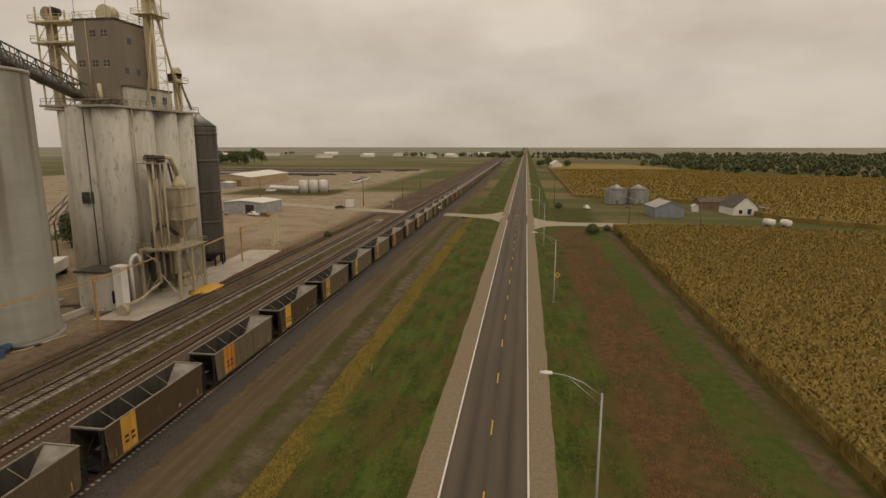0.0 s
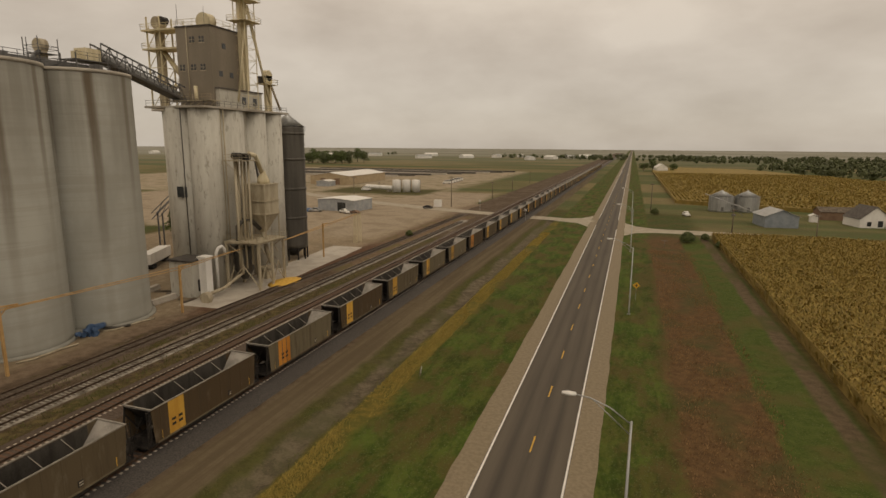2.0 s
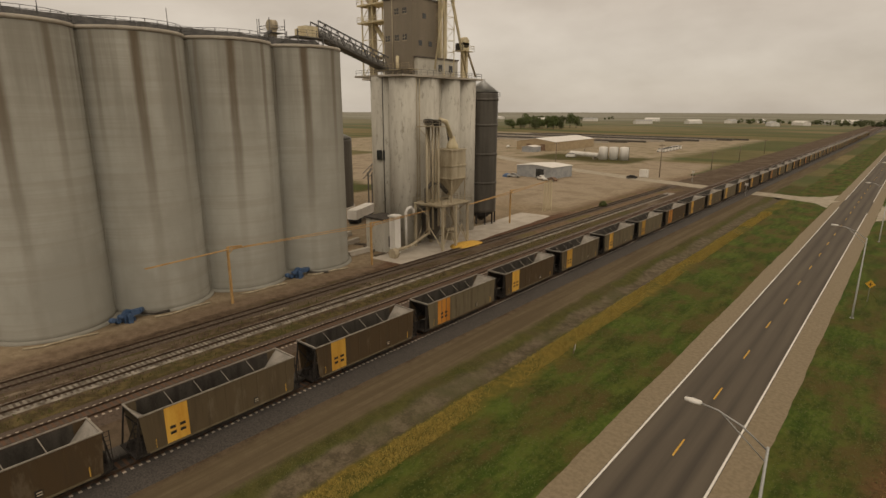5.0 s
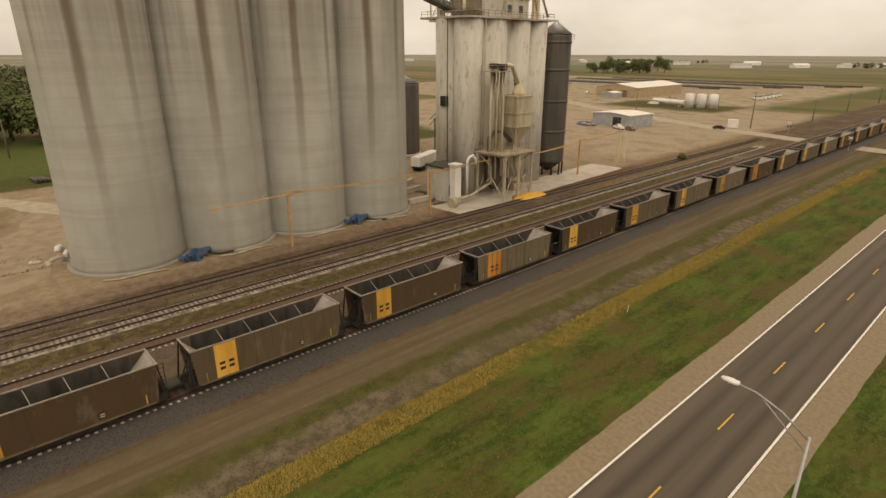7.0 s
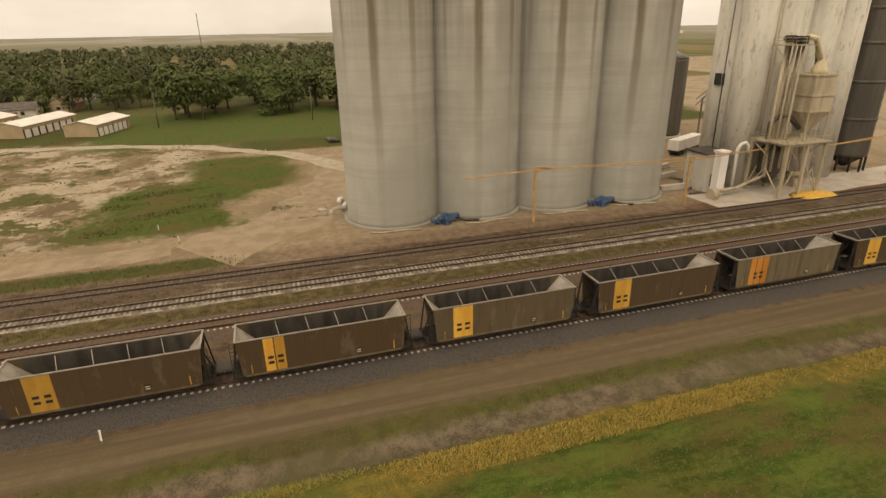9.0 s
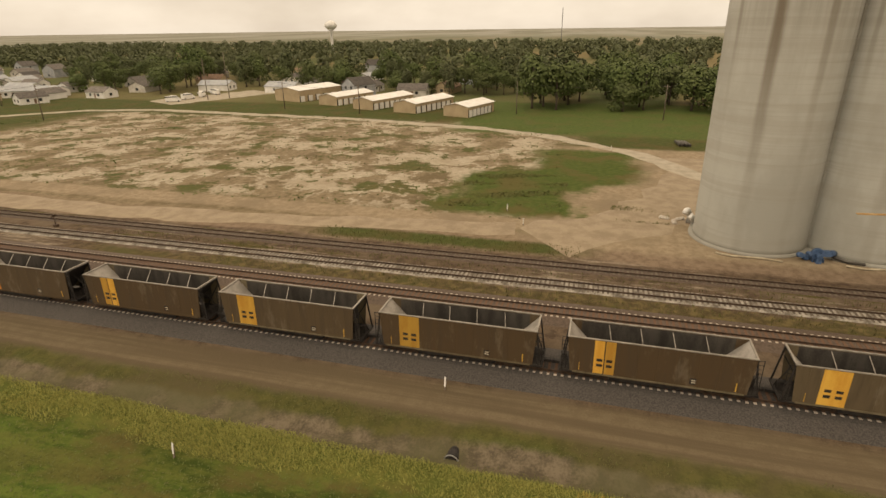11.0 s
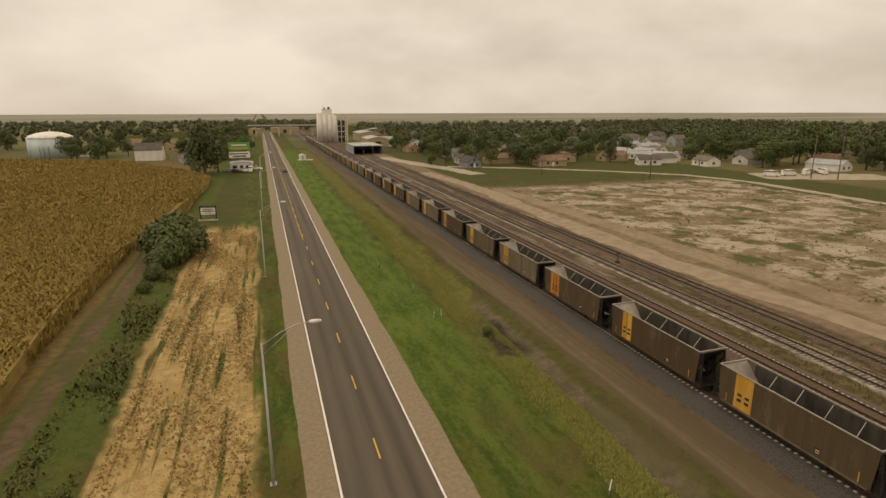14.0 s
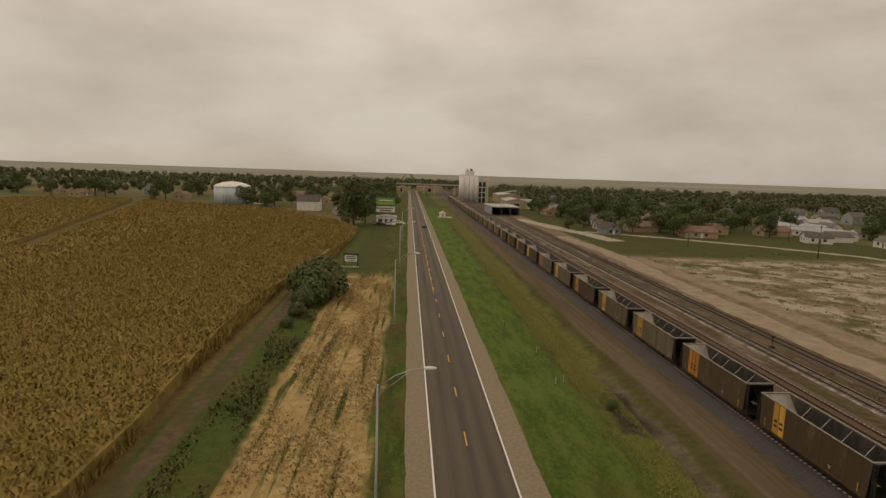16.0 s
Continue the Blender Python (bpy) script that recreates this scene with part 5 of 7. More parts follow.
for k, (x, y, ln) in enumerate(((-70.5, 84.5, 5.5), (-78, 88, 7), (-84, 92, 6))):
    cb = thing("concrete_barrier", "low stained concrete barrier between silos and elevator", "barrier", "yard barriers", (x, y, 0), 12 * k)
    made("block", M_CONCRETE, cb, ("box", -0.4, 0.4, -ln / 2, ln / 2, 0, 0.9), ("box", -0.6, 0.6, -ln / 2, ln / 2, 0, 0.3))
yt = thing("grain_trailer", "long white grain trailer parked behind the elevator", "trailer", at=(-96, 108, 0), turn=25)
made("tub", M_WHITE, yt, ("box", -1.3, 1.3, -6, 6, 1.3, 3.6))
made("chassis", M_BLACK, yt, ("box", -1.0, 1.0, -6.2, 6.2, 0.9, 1.28))
for y in (-4.6, -3.3, 4.4):
    made("axle_wheels", M_TYRE, yt, ("pipe", [(-1.2, y, 0.5), (1.2, y, 0.5)], 0.5, 14))
for k in range(5):
    pl = thing("timber_pile", "small pile of grey weathered planks on the yard", "timber pile", "timber piles", (-66.5 - 3.1 * k, 86.5 + (k * 5) % 4, 0), 37 * k)
    for j in range(3):
        made("plank", M_TIE, pl, ("box", -0.2 + 0.05 * j, 0.25, -1.6, 1.5 - 0.2 * j, 0.13 * j, 0.13 * j + 0.11))
rb = thing("rubble_heap", "pale rubble heap at the silo foot", "rubble", at=(-79.5, 23.5, 0))
for k in range(9):
    bm = bmesh.new()
    lathe(bm, 0, 0, [(0.35, -0.1), (0.42, 0.15), (0.2, 0.4), (0, 0.45)], 7, False)
    o = part("stone", bm, M_CONCRETE, rb)
    o.location = (1.6 * math.cos(k * 2.1) * (0.4 + 0.1 * k), 1.6 * math.sin(k * 2.1) * (0.4 + 0.1 * k), 0)
sc = thing("scrap_heap", "dark scrap pipes stacked beside the field track", "scrap heap", at=(-143, 33, 0))
for k in range(8):
    made("pipe", M_DARK_STEEL, sc, ("pipe", [(-2.5 + 0.2 * k, -3 + 0.7 * (k % 4), 0.3 + 0.35 * (k // 4)), (3 + 0.1 * k, -2.4 + 0.8 * (k % 4), 0.3 + 0.35 * (k // 4))], 0.25, 8))


# ---- street lamps, posts, poles and signs ----
def street_lamp():
    lamp = thing("street_lamp", "slim grey steel street lamp with long arm over the road", "street lamp", "highway lamps")
    made("pole", M_GALV, lamp, ("lathe", 0, 0, [(0.13, 0), (0.12, 0.5), (0.07, 11.4)], 12))
    made("base_plate", M_GALV, lamp, ("box", -0.25, 0.25, -0.25, 0.25, -0.02, 0.05))
    made("arm", M_GALV, lamp, ("pipe", [(0, 0, 11.2), (-1.3, 0, 12.1), (-2.5, 0, 12.55), (-3.4, 0, 12.65)], 0.045, 8))
    made("brace", M_GALV, lamp, ("pipe", [(0, 0, 10.5), (-1.3, 0, 11.6), (-2.3, 0, 12.45)], 0.03, 8))
    bm = bmesh.new()
    lathe(bm, 0, 0, [(0.0, -0.45), (0.12, -0.4), (0.19, 0.0), (0.15, 0.42), (0.0, 0.5)], 14)
    bmesh.ops.transform(bm, matrix=pose(-3.8, 0, 12.66, 0, 90, 0) @ Matrix.Diagonal((0.75, 1.1, 1, 1)), verts=bm.verts)
    part("lamp_head", bm, M_WHITE, lamp, "white cobra lamp head")
    return lamp


lamp = street_lamp()
for y in (-25.2, -82.0, -142.0, -200.0, 105.0, 165.0, 228.0):
    copy_thing(lamp, pose(8.3, y, 0))
lamp.matrix_basis = pose(8.2, 42.6, 0)


def marker_post(label, colour):
    post = thing("marker_post", label, "marker post", "marker posts")
    made("stake", M_WOOD_POLE, post, ("box", -0.06, 0.06, -0.05, 0.05, -0.1, 1.1))
    made("reflector", colour, post, ("box", 0.061, 0.075, -0.07, 0.07, 0.35, 1.25), label="pale reflector strip")
    return post


post = marker_post("thin pale marker post standing in the verge", M_WHITE)
post.matrix_basis = pose(-15.8, 69.5, 0, 0, 6, 0)
for x, y, lean in ((-15.1, -16.4, -8), (-14.4, -54.5, 3), (-13.0, -53.6, -4), (-11.1, -81, 5), (-14.9, -121, 2), (-78, -2.6, 0), (-71.5, 1.0, 4), (-131, 14, 0), (-27.9, 0.5, -10), (-13.5, -66, 3), (-14.6, -170, 0)):
    copy_thing(post, pose(x, y, 0, 0, lean, 0))

sign = thing("warning_sign", "yellow diamond road warning sign on a thin post", "road sign", at=(9.4, 114.8, 0))
made("post", M_GALV, sign, ("box", -0.04, 0.04, -0.04, 0.04, 0, 3.0))
bm = bmesh.new()
box(bm, -0.45, 0.45, -0.06, -0.042, -0.45, 0.45)
bmesh.ops.transform(bm, matrix=pose(0, 0, 2.75, 0, 45, 0), verts=bm.verts)
part("plate", bm, M_SIGN_Y, sign)
made("symbol", M_BLACK, sign, ("box", -0.06, 0.06, -0.068, -0.062, 2.45, 3.05), ("box", -0.25, 0.25, -0.068, -0.062, 2.7, 2.82))
tee = thing("mailbox_frame", "small grey tee-shaped post by the side road", "post", at=(17.2, 174.5, 0))
made("upright", M_WOOD_POLE, tee, ("box", -0.08, 0.08, -0.08, 0.08, 0, 1.9))
made("crossbar", M_WOOD_POLE, tee, ("box", -0.9, 0.9, -0.1, 0.1, 1.9, 2.1))
board = thing("roadside_sign", "white welcome board on dark frame with stone base", "sign", at=(21.6, -139, 0), turn=-8)
for sx in (-1.9, 1.9):
    made("post", M_BLACK, board, ("box", sx - 0.12, sx + 0.12, -0.12, 0.12, 0, 3.6))
made("panel", M_WHITE, board, ("box", -1.78, 1.78, 0.0, 0.1, 1.5, 3.2))
made("cap", M_BLACK, board, ("box", -2.1, 2.1, -0.15, 0.2, 3.45, 3.75))
made("lettering", M_BLACK, board, ("box", -1.2, 1.2, 0.104, 0.112, 2.75, 2.95))
made("lettering", M_BLACK, board, ("box", -1.4, 1.4, 0.104, 0.112, 2.25, 2.5))
made("lettering", M_BLACK, board, ("box", -0.9, 0.9, 0.104, 0.112, 1.8, 1.95))
for k in range(7):
    rock = bmesh.new()
    lathe(rock, 0, 0, [(0.32, -0.1), (0.38, 0.12), (0.22, 0.32), (0, 0.36)], 7, False)
    r = part("stone", rock, M_CONCRETE, board)
    r.location = (-2.1 + 0.7 * k, 0.5 + 0.2 * (k % 2), 0)


def utility_pole(h, arms=1):
    p = thing("utility_pole", "tall weathered wooden utility pole with crossarm", "utility pole", "utility poles")
    made("pole", M_WOOD_POLE, p, ("lathe", 0, 0, [(0.2, -0.1), (0.13, h)], 10))
    for k in range(arms):
        made("crossarm", M_WOOD_POLE, p, ("box", -1.2, 1.2, -0.08, 0.08, h - 0.7 - 1.3 * k, h - 0.5 - 1.3 * k))
        for s in (-1.0, 0.0, 1.0):
            made("insulator", M_GREY_STEEL, p, ("lathe", s, 0, [(0.05, h - 0.5 - 1.3 * k), (0.07, h - 0.35 - 1.3 * k), (0.0, h - 0.28 - 1.3 * k)], 8))
    return p


POLES = [(-188.0, -18.0, 11.0), (-183, 30, 11), (-143.0, -178, 12.0), (-84, -226, 10), (-108, -205, 9), (-70.5, 253, 14.0), (-126, 264, 12.0), (16.4, 274, 12.0), (40, 213, 8), (62, 205, 8), (118, 196, 8), (-170, -232, 9), (-178, -73, 10), (-186, -108, 10), (-62.5, 300, 9), (-64, 360, 9), (-65, 430, 9)]
for x, y, h in POLES:
    utility_pole(h).matrix_basis = pose(x, y, 0, 0, 0, (x * 7) % 40)
for x, y, h in ((-213, -152, 19.5), (-206, -158, 17.5)):
    utility_pole(h, 2).matrix_basis = pose(x, y, 0, 0, 0, 30)


def wire(a, b, sag):
    bm = bmesh.new()
    a, b = Vector(a), Vector(b)
    pipe(bm, [a.lerp(b, i / 12) - Vector((0, 0, 4 * sag * (i / 12) * (1 - i / 12))) for i in range(13)], 0.035, 5)
    return tagged(part("power_line", bm, M_BLACK), "thin dark overhead power line between poles", "power line", "power lines")


for a, b in (((-84, -226, 9.6), (-143, -178, 11.6)), ((-143, -178, 11.6), (-206, -158, 15.0)), ((-206, -158, 15.0), (-186, -108, 9.6)), ((-186, -108, 9.6), (-178, -73, 9.6)), ((-178, -73, 9.6), (-188, -18, 10.6)), ((-188, -18, 10.6), (-183, 30, 10.6)), ((-84, -226, 9.6), (-40, -330, 9.0))):
    wire(a, b, 1.2)
for dx in (0, 2.6):
    mast = thing("lattice_mast", "short cream lattice mast carrying the overhead pipe", "mast", "masts", (-66.5, 150.5 + dx, 0))
    bm = bmesh.new()
    for sx, sy in ((-0.4, -0.4), (0.4, -0.4), (0.4, 0.4), (-0.4, 0.4)):
        beam(bm, (sx, sy, 0), (sx * 0.7, sy * 0.7, 8.6), 0.1)
    for k in range(8):
        beam(bm, (0.4, -0.4 if k % 2 else 0.4, k), (0.4, 0.4 if k % 2 else -0.4, k + 1), 0.07)
        beam(bm, (-0.4 if k % 2 else 0.4, -0.4, k), (0.4 if k % 2 else -0.4, -0.4, k + 1), 0.07)
    part("frame", bm, M_CREAM, mast)
culvert = thing("culvert_pipe", "dark corrugated culvert pipe end in the ditch", "culvert", at=(-20.9, 3.0, -0.62))
# The barrel is closed; its black end face gives the shade inside the hole.
bm = bmesh.new()
pipe(bm, [(-1.6, 0, -0.3), (0.3, 0, 0)], 0.5, 18)
part("barrel", bm, M_BLACK, culvert)
bm = bmesh.new()
for k in range(18):
    a, b = 2 * math.pi * k / 18, 2 * math.pi * (k + 1) / 18
    beam(bm, (0.34, 0.53 * math.cos(a), 0.53 * math.sin(a)), (0.34, 0.53 * math.cos(b), 0.53 * math.sin(b)), 0.07)
part("rim", bm, M_GALV, culvert)


# ---- buildings ----
def gable(name, label, category, at, turn, w, d, h, rise, wall, roof, group="", eave=0.35, doors=(), windows=(), dark_door=None):
    """A gabled building: w across the gable (x), d along the ridge (y); doors and windows as (side, place, sill, width, height)."""
    b = thing(name, label, category, group, at, turn)
    bm = bmesh.new()
    pts = [(-w / 2, 0), (w / 2, 0), (w / 2, h), (0, h + rise), (-w / 2, h)]
    a = [bm.verts.new((x, -d / 2, z)) for x, z in pts]
    c = [bm.verts.new((x, d / 2, z)) for x, z in pts]
    bm.faces.new(a[::-1]), bm.faces.new(c)
    for i in range(5):
        bm.faces.new((a[i], a[(i + 1) % 5], c[(i + 1) % 5], c[i]))
    part("wall", bm, wall, b)
    for s in (-1, 1):
        bm = bmesh.new()
        k = rise / (w / 2)
        p = [(0, h + rise + 0.06), (s * (w / 2 + eave), h - k * eave + 0.06), (s * (w / 2 + eave), h - k * eave + 0.2), (0, h + rise + 0.2)]
        lo = [bm.verts.new((x, -d / 2 - eave, z)) for x, z in p]
        hi = [bm.verts.new((x, d / 2 + eave, z)) for x, z in p]
        bm.faces.new(lo), bm.faces.new(hi[::-1])
        for i in range(4):
            bm.faces.new((lo[i], lo[(i + 1) % 4], hi[(i + 1) % 4], hi[i]))
        part("roof", bm, roof, b)
    for kind, items, material in (("door", doors, dark_door or M_WHITE), ("window", windows, M_GLASS_DARK)):
        for side, place, sill, ww, hh in items:
            if side in "ew":
                x = (w / 2) * (1 if side == "e" else -1)
                o = 0.05 if side == "e" else -0.05
                made(kind, material, b, ("box", min(x, x + o), max(x, x + o), place - ww / 2, place + ww / 2, sill, sill + hh))
            else:
                y = (d / 2) * (1 if side == "n" else -1)
                o = 0.05 if side == "n" else -0.05
                made(kind, material, b, ("box", place - ww / 2, place + ww / 2, min(y, y + o), max(y, y + o), sill, sill + hh))
    return b


# storage units: long door side towards the silos
for k, (x, y, n) in enumerate(((-176.0, -32.5, 6), (-181.5, -53.0, 7), (-187.0, -71.5, 7), (-196.0, -90.5, 6), (-205.0, -114.0, 5))):
    ln = (18, 25, 25, 22, 25)[k]
    gable("storage_building", "tan metal storage building with white roof and roll doors", "storage building", (x - 0.95 * ln / 2 - 0.31 * 5, y + 0.31 * ln / 2 - 0.95 * 5, 0), 72, 10 if k < 4 else 15, ln, 3.4 if k < 4 else 4.6, 1.1, M_TAN_WALL, M_WHITE, "storage buildings", doors=[("e", -ln / 2 + 1.8 + i * (ln - 2.4) / n, 0.05, 2.2, 2.3) for i in range(n)], windows=[("e", -ln / 2 + 0.35 + i * (ln - 2.4) / n, 0.05, 0.5, 2.4) for i in range(n + 1)])

HOUSE_WINDOWS = [("e", -2.6, 1.0, 1.1, 1.2), ("e", 2.2, 1.0, 1.3, 1.2), ("s", -1.8, 1.0, 1.1, 1.2), ("s", 1.8, 1.0, 1.1, 1.2), ("n", 0, 1.0, 1.4, 1.2)]
house_styles = [
    gable("house", "single-storey pale sided house with dark shingle roof", "house", (-100, -300, 0), 12, 9, 13, 2.9, 2.2, M_HOUSE, M_ROOF_DARK, "village houses", doors=[("e", 0.2, 0.1, 1.0, 2.1)], windows=HOUSE_WINDOWS, dark_door=M_BROWN_WALL),
    gable("house", "low white sided house with grey shingle roof", "house", (-181, -229, 0), 70, 8, 11, 2.8, 2.0, M_WHITE, M_ROOF_DARK, "village houses", doors=[("e", 0.2, 0.1, 1.0, 2.1)], windows=HOUSE_WINDOWS, dark_door=M_BROWN_WALL),
    gable("house", "tan sided house with brown shingle roof", "house", (-131, -241, 0), 85, 9, 15, 2.8, 2.4, M_TAN_WALL, M_BROWN_WALL, "village houses", doors=[("e", 0.2, 0.1, 1.0, 2.1)], windows=HOUSE_WINDOWS, dark_door=M_WHITE),
    gable("house", "two-storey grey sided house with dark roof", "house", (-228, -95, 0), 65, 9, 12, 5.4, 3.0, M_GREY_WALL, M_ROOF_DARK, "village houses", doors=[("e", 0.2, 0.1, 1.0, 2.1)], windows=HOUSE_WINDOWS + [("s", -1.8, 3.7, 1.1, 1.2), ("s", 1.8, 3.7, 1.1, 1.2), ("e", 0, 3.7, 1.2, 1.2)], dark_door=M_WHITE),
    gable("house", "long low white house with pale grey metal roof", "house", (-200, -262, 0), 40, 9, 16, 2.9, 1.9, M_WHITE, M_GREY_WALL, "village houses", doors=[("e", 0.2, 0.1, 1.0, 2.1)], windows=HOUSE_WINDOWS, dark_door=M_BROWN_WALL),
]
gable("house", "small dark blue house with white trimmed gable", "house", (-90, -246, 0), 8, 7.5, 9, 2.8, 2.6, M_BARN_BLUE, M_ROOF_DARK, "village houses", windows=[("n", -1.5, 1.0, 1.2, 1.2), ("n", 1.6, 1.0, 1.2, 1.2), ("n", 0, 3.4, 1.0, 0.8)], doors=[("n", 0.0, 0.1, 1.0, 2.1)])
rng = random.Random(5)
spots = [(-216, -276), (-205, -247), (-236, -292), (-228, -312), (-258, -322), (-251, -344), (-282, -352), (-276, -378), (-306, -386), (-330, -412), (-322, -438), (-262, -135), (-250, -98), (-96, -268), (-112, -262), (-111, -425), (-128, -300), (-150, -262), (-178, -256), (-196, -236), (-205, -215), (-150, -330), (-175, -300), (-205, -285), (-226, -255), (-120, -360), (-90, -360), (-146, -390), (-232, -215), (-256, -240), (-243, -180), (-272, -205), (-240, -140), (-262, -115), (-285, -160), (-250, -60), (-236, -72), (-300, -120), (-270, -20), (-295, -60), (-310, -230), (-280, -290), (-250, -320), (-210, -350), (-330, -180), (-360, -140), (-345, -60), (-190, -410), (-230, -400), (-300, -350), (-85, -420), (-100, -480), (-130, -500), (-170, -470), (-320, 20), (-360, 60), (-300, 70), (70, -420), (95, -455), (60, -480), (180, -430), (215, -455), (250, -420), (285, -445), (330, -420), (40, -360), (45, -420)]
for i, (x, y) in enumerate(spots):
    copy_thing(house_styles[rng.randrange(5)], pose(x, y, 0, 0, 0, rng.choice((0, 90, 180, 270)) + rng.uniform(-8, 8)))
big = gable("house", "large white two-storey farmhouse with cross gable and porch", "house", (68, -342, 0), 90, 9, 14, 6.0, 3.6, M_WHITE, M_ROOF_DARK, windows=[("w", p, z, 1.2, 1.6) for p in (-5, -2, 2, 5) for z in (0.9, 3.8)])
made("cross_gable", M_WHITE, big, ("box", -7.4, -4.4, -2.6, 2.6, 0, 6.0), ("beam", (-7.4, 0, 7.2), (0, 0, 7.2), 2.6, 2.4))
made("porch", M_ROOF_DARK, big, ("box", -7.4, -4.5, 3.0, 8.5, 2.8, 3.0), ("box", -7.3, -7.1, 3.1, 3.3, 0, 2.8), ("box", -7.3, -7.1, 8.1, 8.3, 0, 2.8))

wt_thing = thing("water_tank", "broad pale blue water storage tank with white domed roof", "water tank", at=(128, -384, 0))
made("shell", M_TANK_BLUE, wt_thing, ("lathe", 0, 0, [(12.2, 0), (12.2, 11.6)], 56))
made("dome", M_WHITE, wt_thing, ("lathe", 0, 0, [(12.4, 11.6), (12.4, 11.9), (10.5, 13.2), (6.5, 14.6), (2.2, 15.2), (0, 15.3)], 56))
made("vent", M_GALV, wt_thing, ("lathe", 0, 0, [(0.6, 15.2), (0.6, 15.9), (0, 16.1)], 14))
for a in (1.35, 1.52, 1.72):
    made("ladder_rail", M_GREY_STEEL, wt_thing, ("beam", (12.3 * math.cos(a), 12.3 * math.sin(a), 0.2), (12.3 * math.cos(a), 12.3 * math.sin(a), 6.5), 0.25))
gable("pump_building", "low white pump building beside the water tank", "building", (109, -386, 0), 90, 7, 10, 2.8, 0.8, M_WHITE, M_WHITE, doors=[("w", 1, 0, 1.1, 2.1)], dark_door=M_BROWN_WALL)

far_el = thing("grain_elevator", "distant white concrete grain elevator with open steel bay", "grain elevator", at=(-51, -505, 0))
far_el.scale = (1, 1, 0.86)
made("main_block", M_WHITE, far_el, ("box", -3.0, 9.5, -7, 7, 0, 29.0))
for k in range(4):
    made("round_bin", M_WHITE, far_el, ("lathe", -4.5 + 4.2 * k, 6.4, [(2.3, 0), (2.3, 27.5)], 24))
made("head_block", M_WHITE, far_el, ("box", -3, 5, -5, 5, 29, 33))
made("roof_gear", M_DARK_STEEL, far_el, ("box", -2, 0, -2, 0, 33, 35.2), ("box", 2, 3.2, -1, 1, 33, 34.6), ("beam", (4, 0, 33), (4, 0, 36.5), 0.2))
bm = bmesh.new()
for x in (-14, -10.5, -7, -3.5):
    beam(bm, (x, 7.5, 0), (x, 7.5, 22), 0.5)
for z in (5, 10.5, 16, 22):
    beam(bm, (-14, 7.5, z), (-3.5, 7.5, z), 0.5)
part("steel_bay", bm, M_WHITE, far_el)
made("bay_backing", M_GLASS_DARK, far_el, ("box", -14, -3.2, 1, 6.6, 0, 22))
made("side_leg", M_CREAM, far_el, ("box", -16.4, -15, 6, 7.4, 0, 27), ("pipe", [(-15.7, 6.7, 26.5), (-10, 6.7, 22)], 0.4, 8))
shed = thing("loading_shed", "wide grey open-fronted shed with flat pale roof", "shed", at=(-57.5, -356, 0))
made("roof", M_GALV, shed, ("box", -9.5, 9.5, -26, 11, 5.0, 5.5))
made("back_wall", M_GREY_WALL, shed, ("box", -9, 9, -26, -25.6, 0, 5.0))
for sx in (-9, 9):
    made("side_wall", M_GREY_WALL, shed, ("box", sx - 0.15, sx + 0.15, -25.6, 10, 0, 5.0))
for sx in (-9, -3, 3, 9):
    made("post", M_GREY_STEEL, shed, ("box", sx - 0.2, sx + 0.2, 10.05, 10.45, 0, 5.0))
for x, y, w, d, h in ((-78, -430, 16, 30, 6), (-88, -520, 20, 40, 7), (-22, -735, 34, 16, 6), (14, -720, 18, 14, 5), (-118, -640, 24, 40, 6)):
    gable("warehouse", "long pale metal warehouse beyond the elevator", "warehouse", (x, y, 0), 0, w, d, h, 1.6, M_TAN_WALL, M_GALV, "warehouses", doors=[("n", 0, 0, 4, 4)], dark_door=M_GLASS_DARK)
over = thing("road_bridge", "long dark concrete overpass crossing road and tracks", "bridge", at=(0, -640, 3.6))
made("deck", M_ROOF_DARK, over, ("box", -75, 20, -6, 6, 6.6, 7.8))
made("parapet", M_CONCRETE, over, ("box", -75, 20, 6.0, 6.3, 7.2, 8.8))
for x in (-66, -48, -24, -12, 12):
    made("pier", M_CONCRETE, over, ("box", x - 0.8, x + 0.8, -5, 5, -3.7, 6.6))
ramp = bmesh.new()
for x0, x1 in ((20, 160), (-75, -230)):
    v = [ramp.verts.new(p) for p in ((x0, -6, 7.7), (x0, 6, 7.7), (x1, 6, -3.6), (x1, -6, -3.6), (x0, -14, -3.6), (x0, 14, -3.6))]
    ramp.faces.new(v[:4]), ramp.faces.new((v[1], v[5], v[2])), ramp.faces.new((v[0], v[3], v[4]))
part("embankment", ramp, M_GROUND, over, "grassy ramp embankment")
hut = gable("equipment_hut", "small white equipment hut on a concrete pad", "hut", (-14.5, -318, 0), 0, 3.4, 4.4, 2.4, 0.7, M_WHITE, M_WHITE, doors=[("n", 0, 0, 1, 2)], dark_door=M_GREY_WALL)
made("pad", M_CONCRETE, hut, ("box", -5.5, 3, -1.5, 5.5, -0.05, 0.08))
ad = thing("billboard", "tall green and white billboard stack above the sales yard", "billboard", at=(18.0, -283, 0))
for sx in (-4, 0, 4):
    made("post", M_GREY_STEEL, ad, ("box", sx - 0.2, sx + 0.2, -0.2, 0.2, 0, 12))
made("upper_panel", M_SIGN_G, ad, ("box", -5, 5, 0.21, 0.4, 8.2, 12.2))
made("lower_panel", M_WHITE, ad, ("box", -5, 5, 0.21, 0.4, 4.6, 7.6))
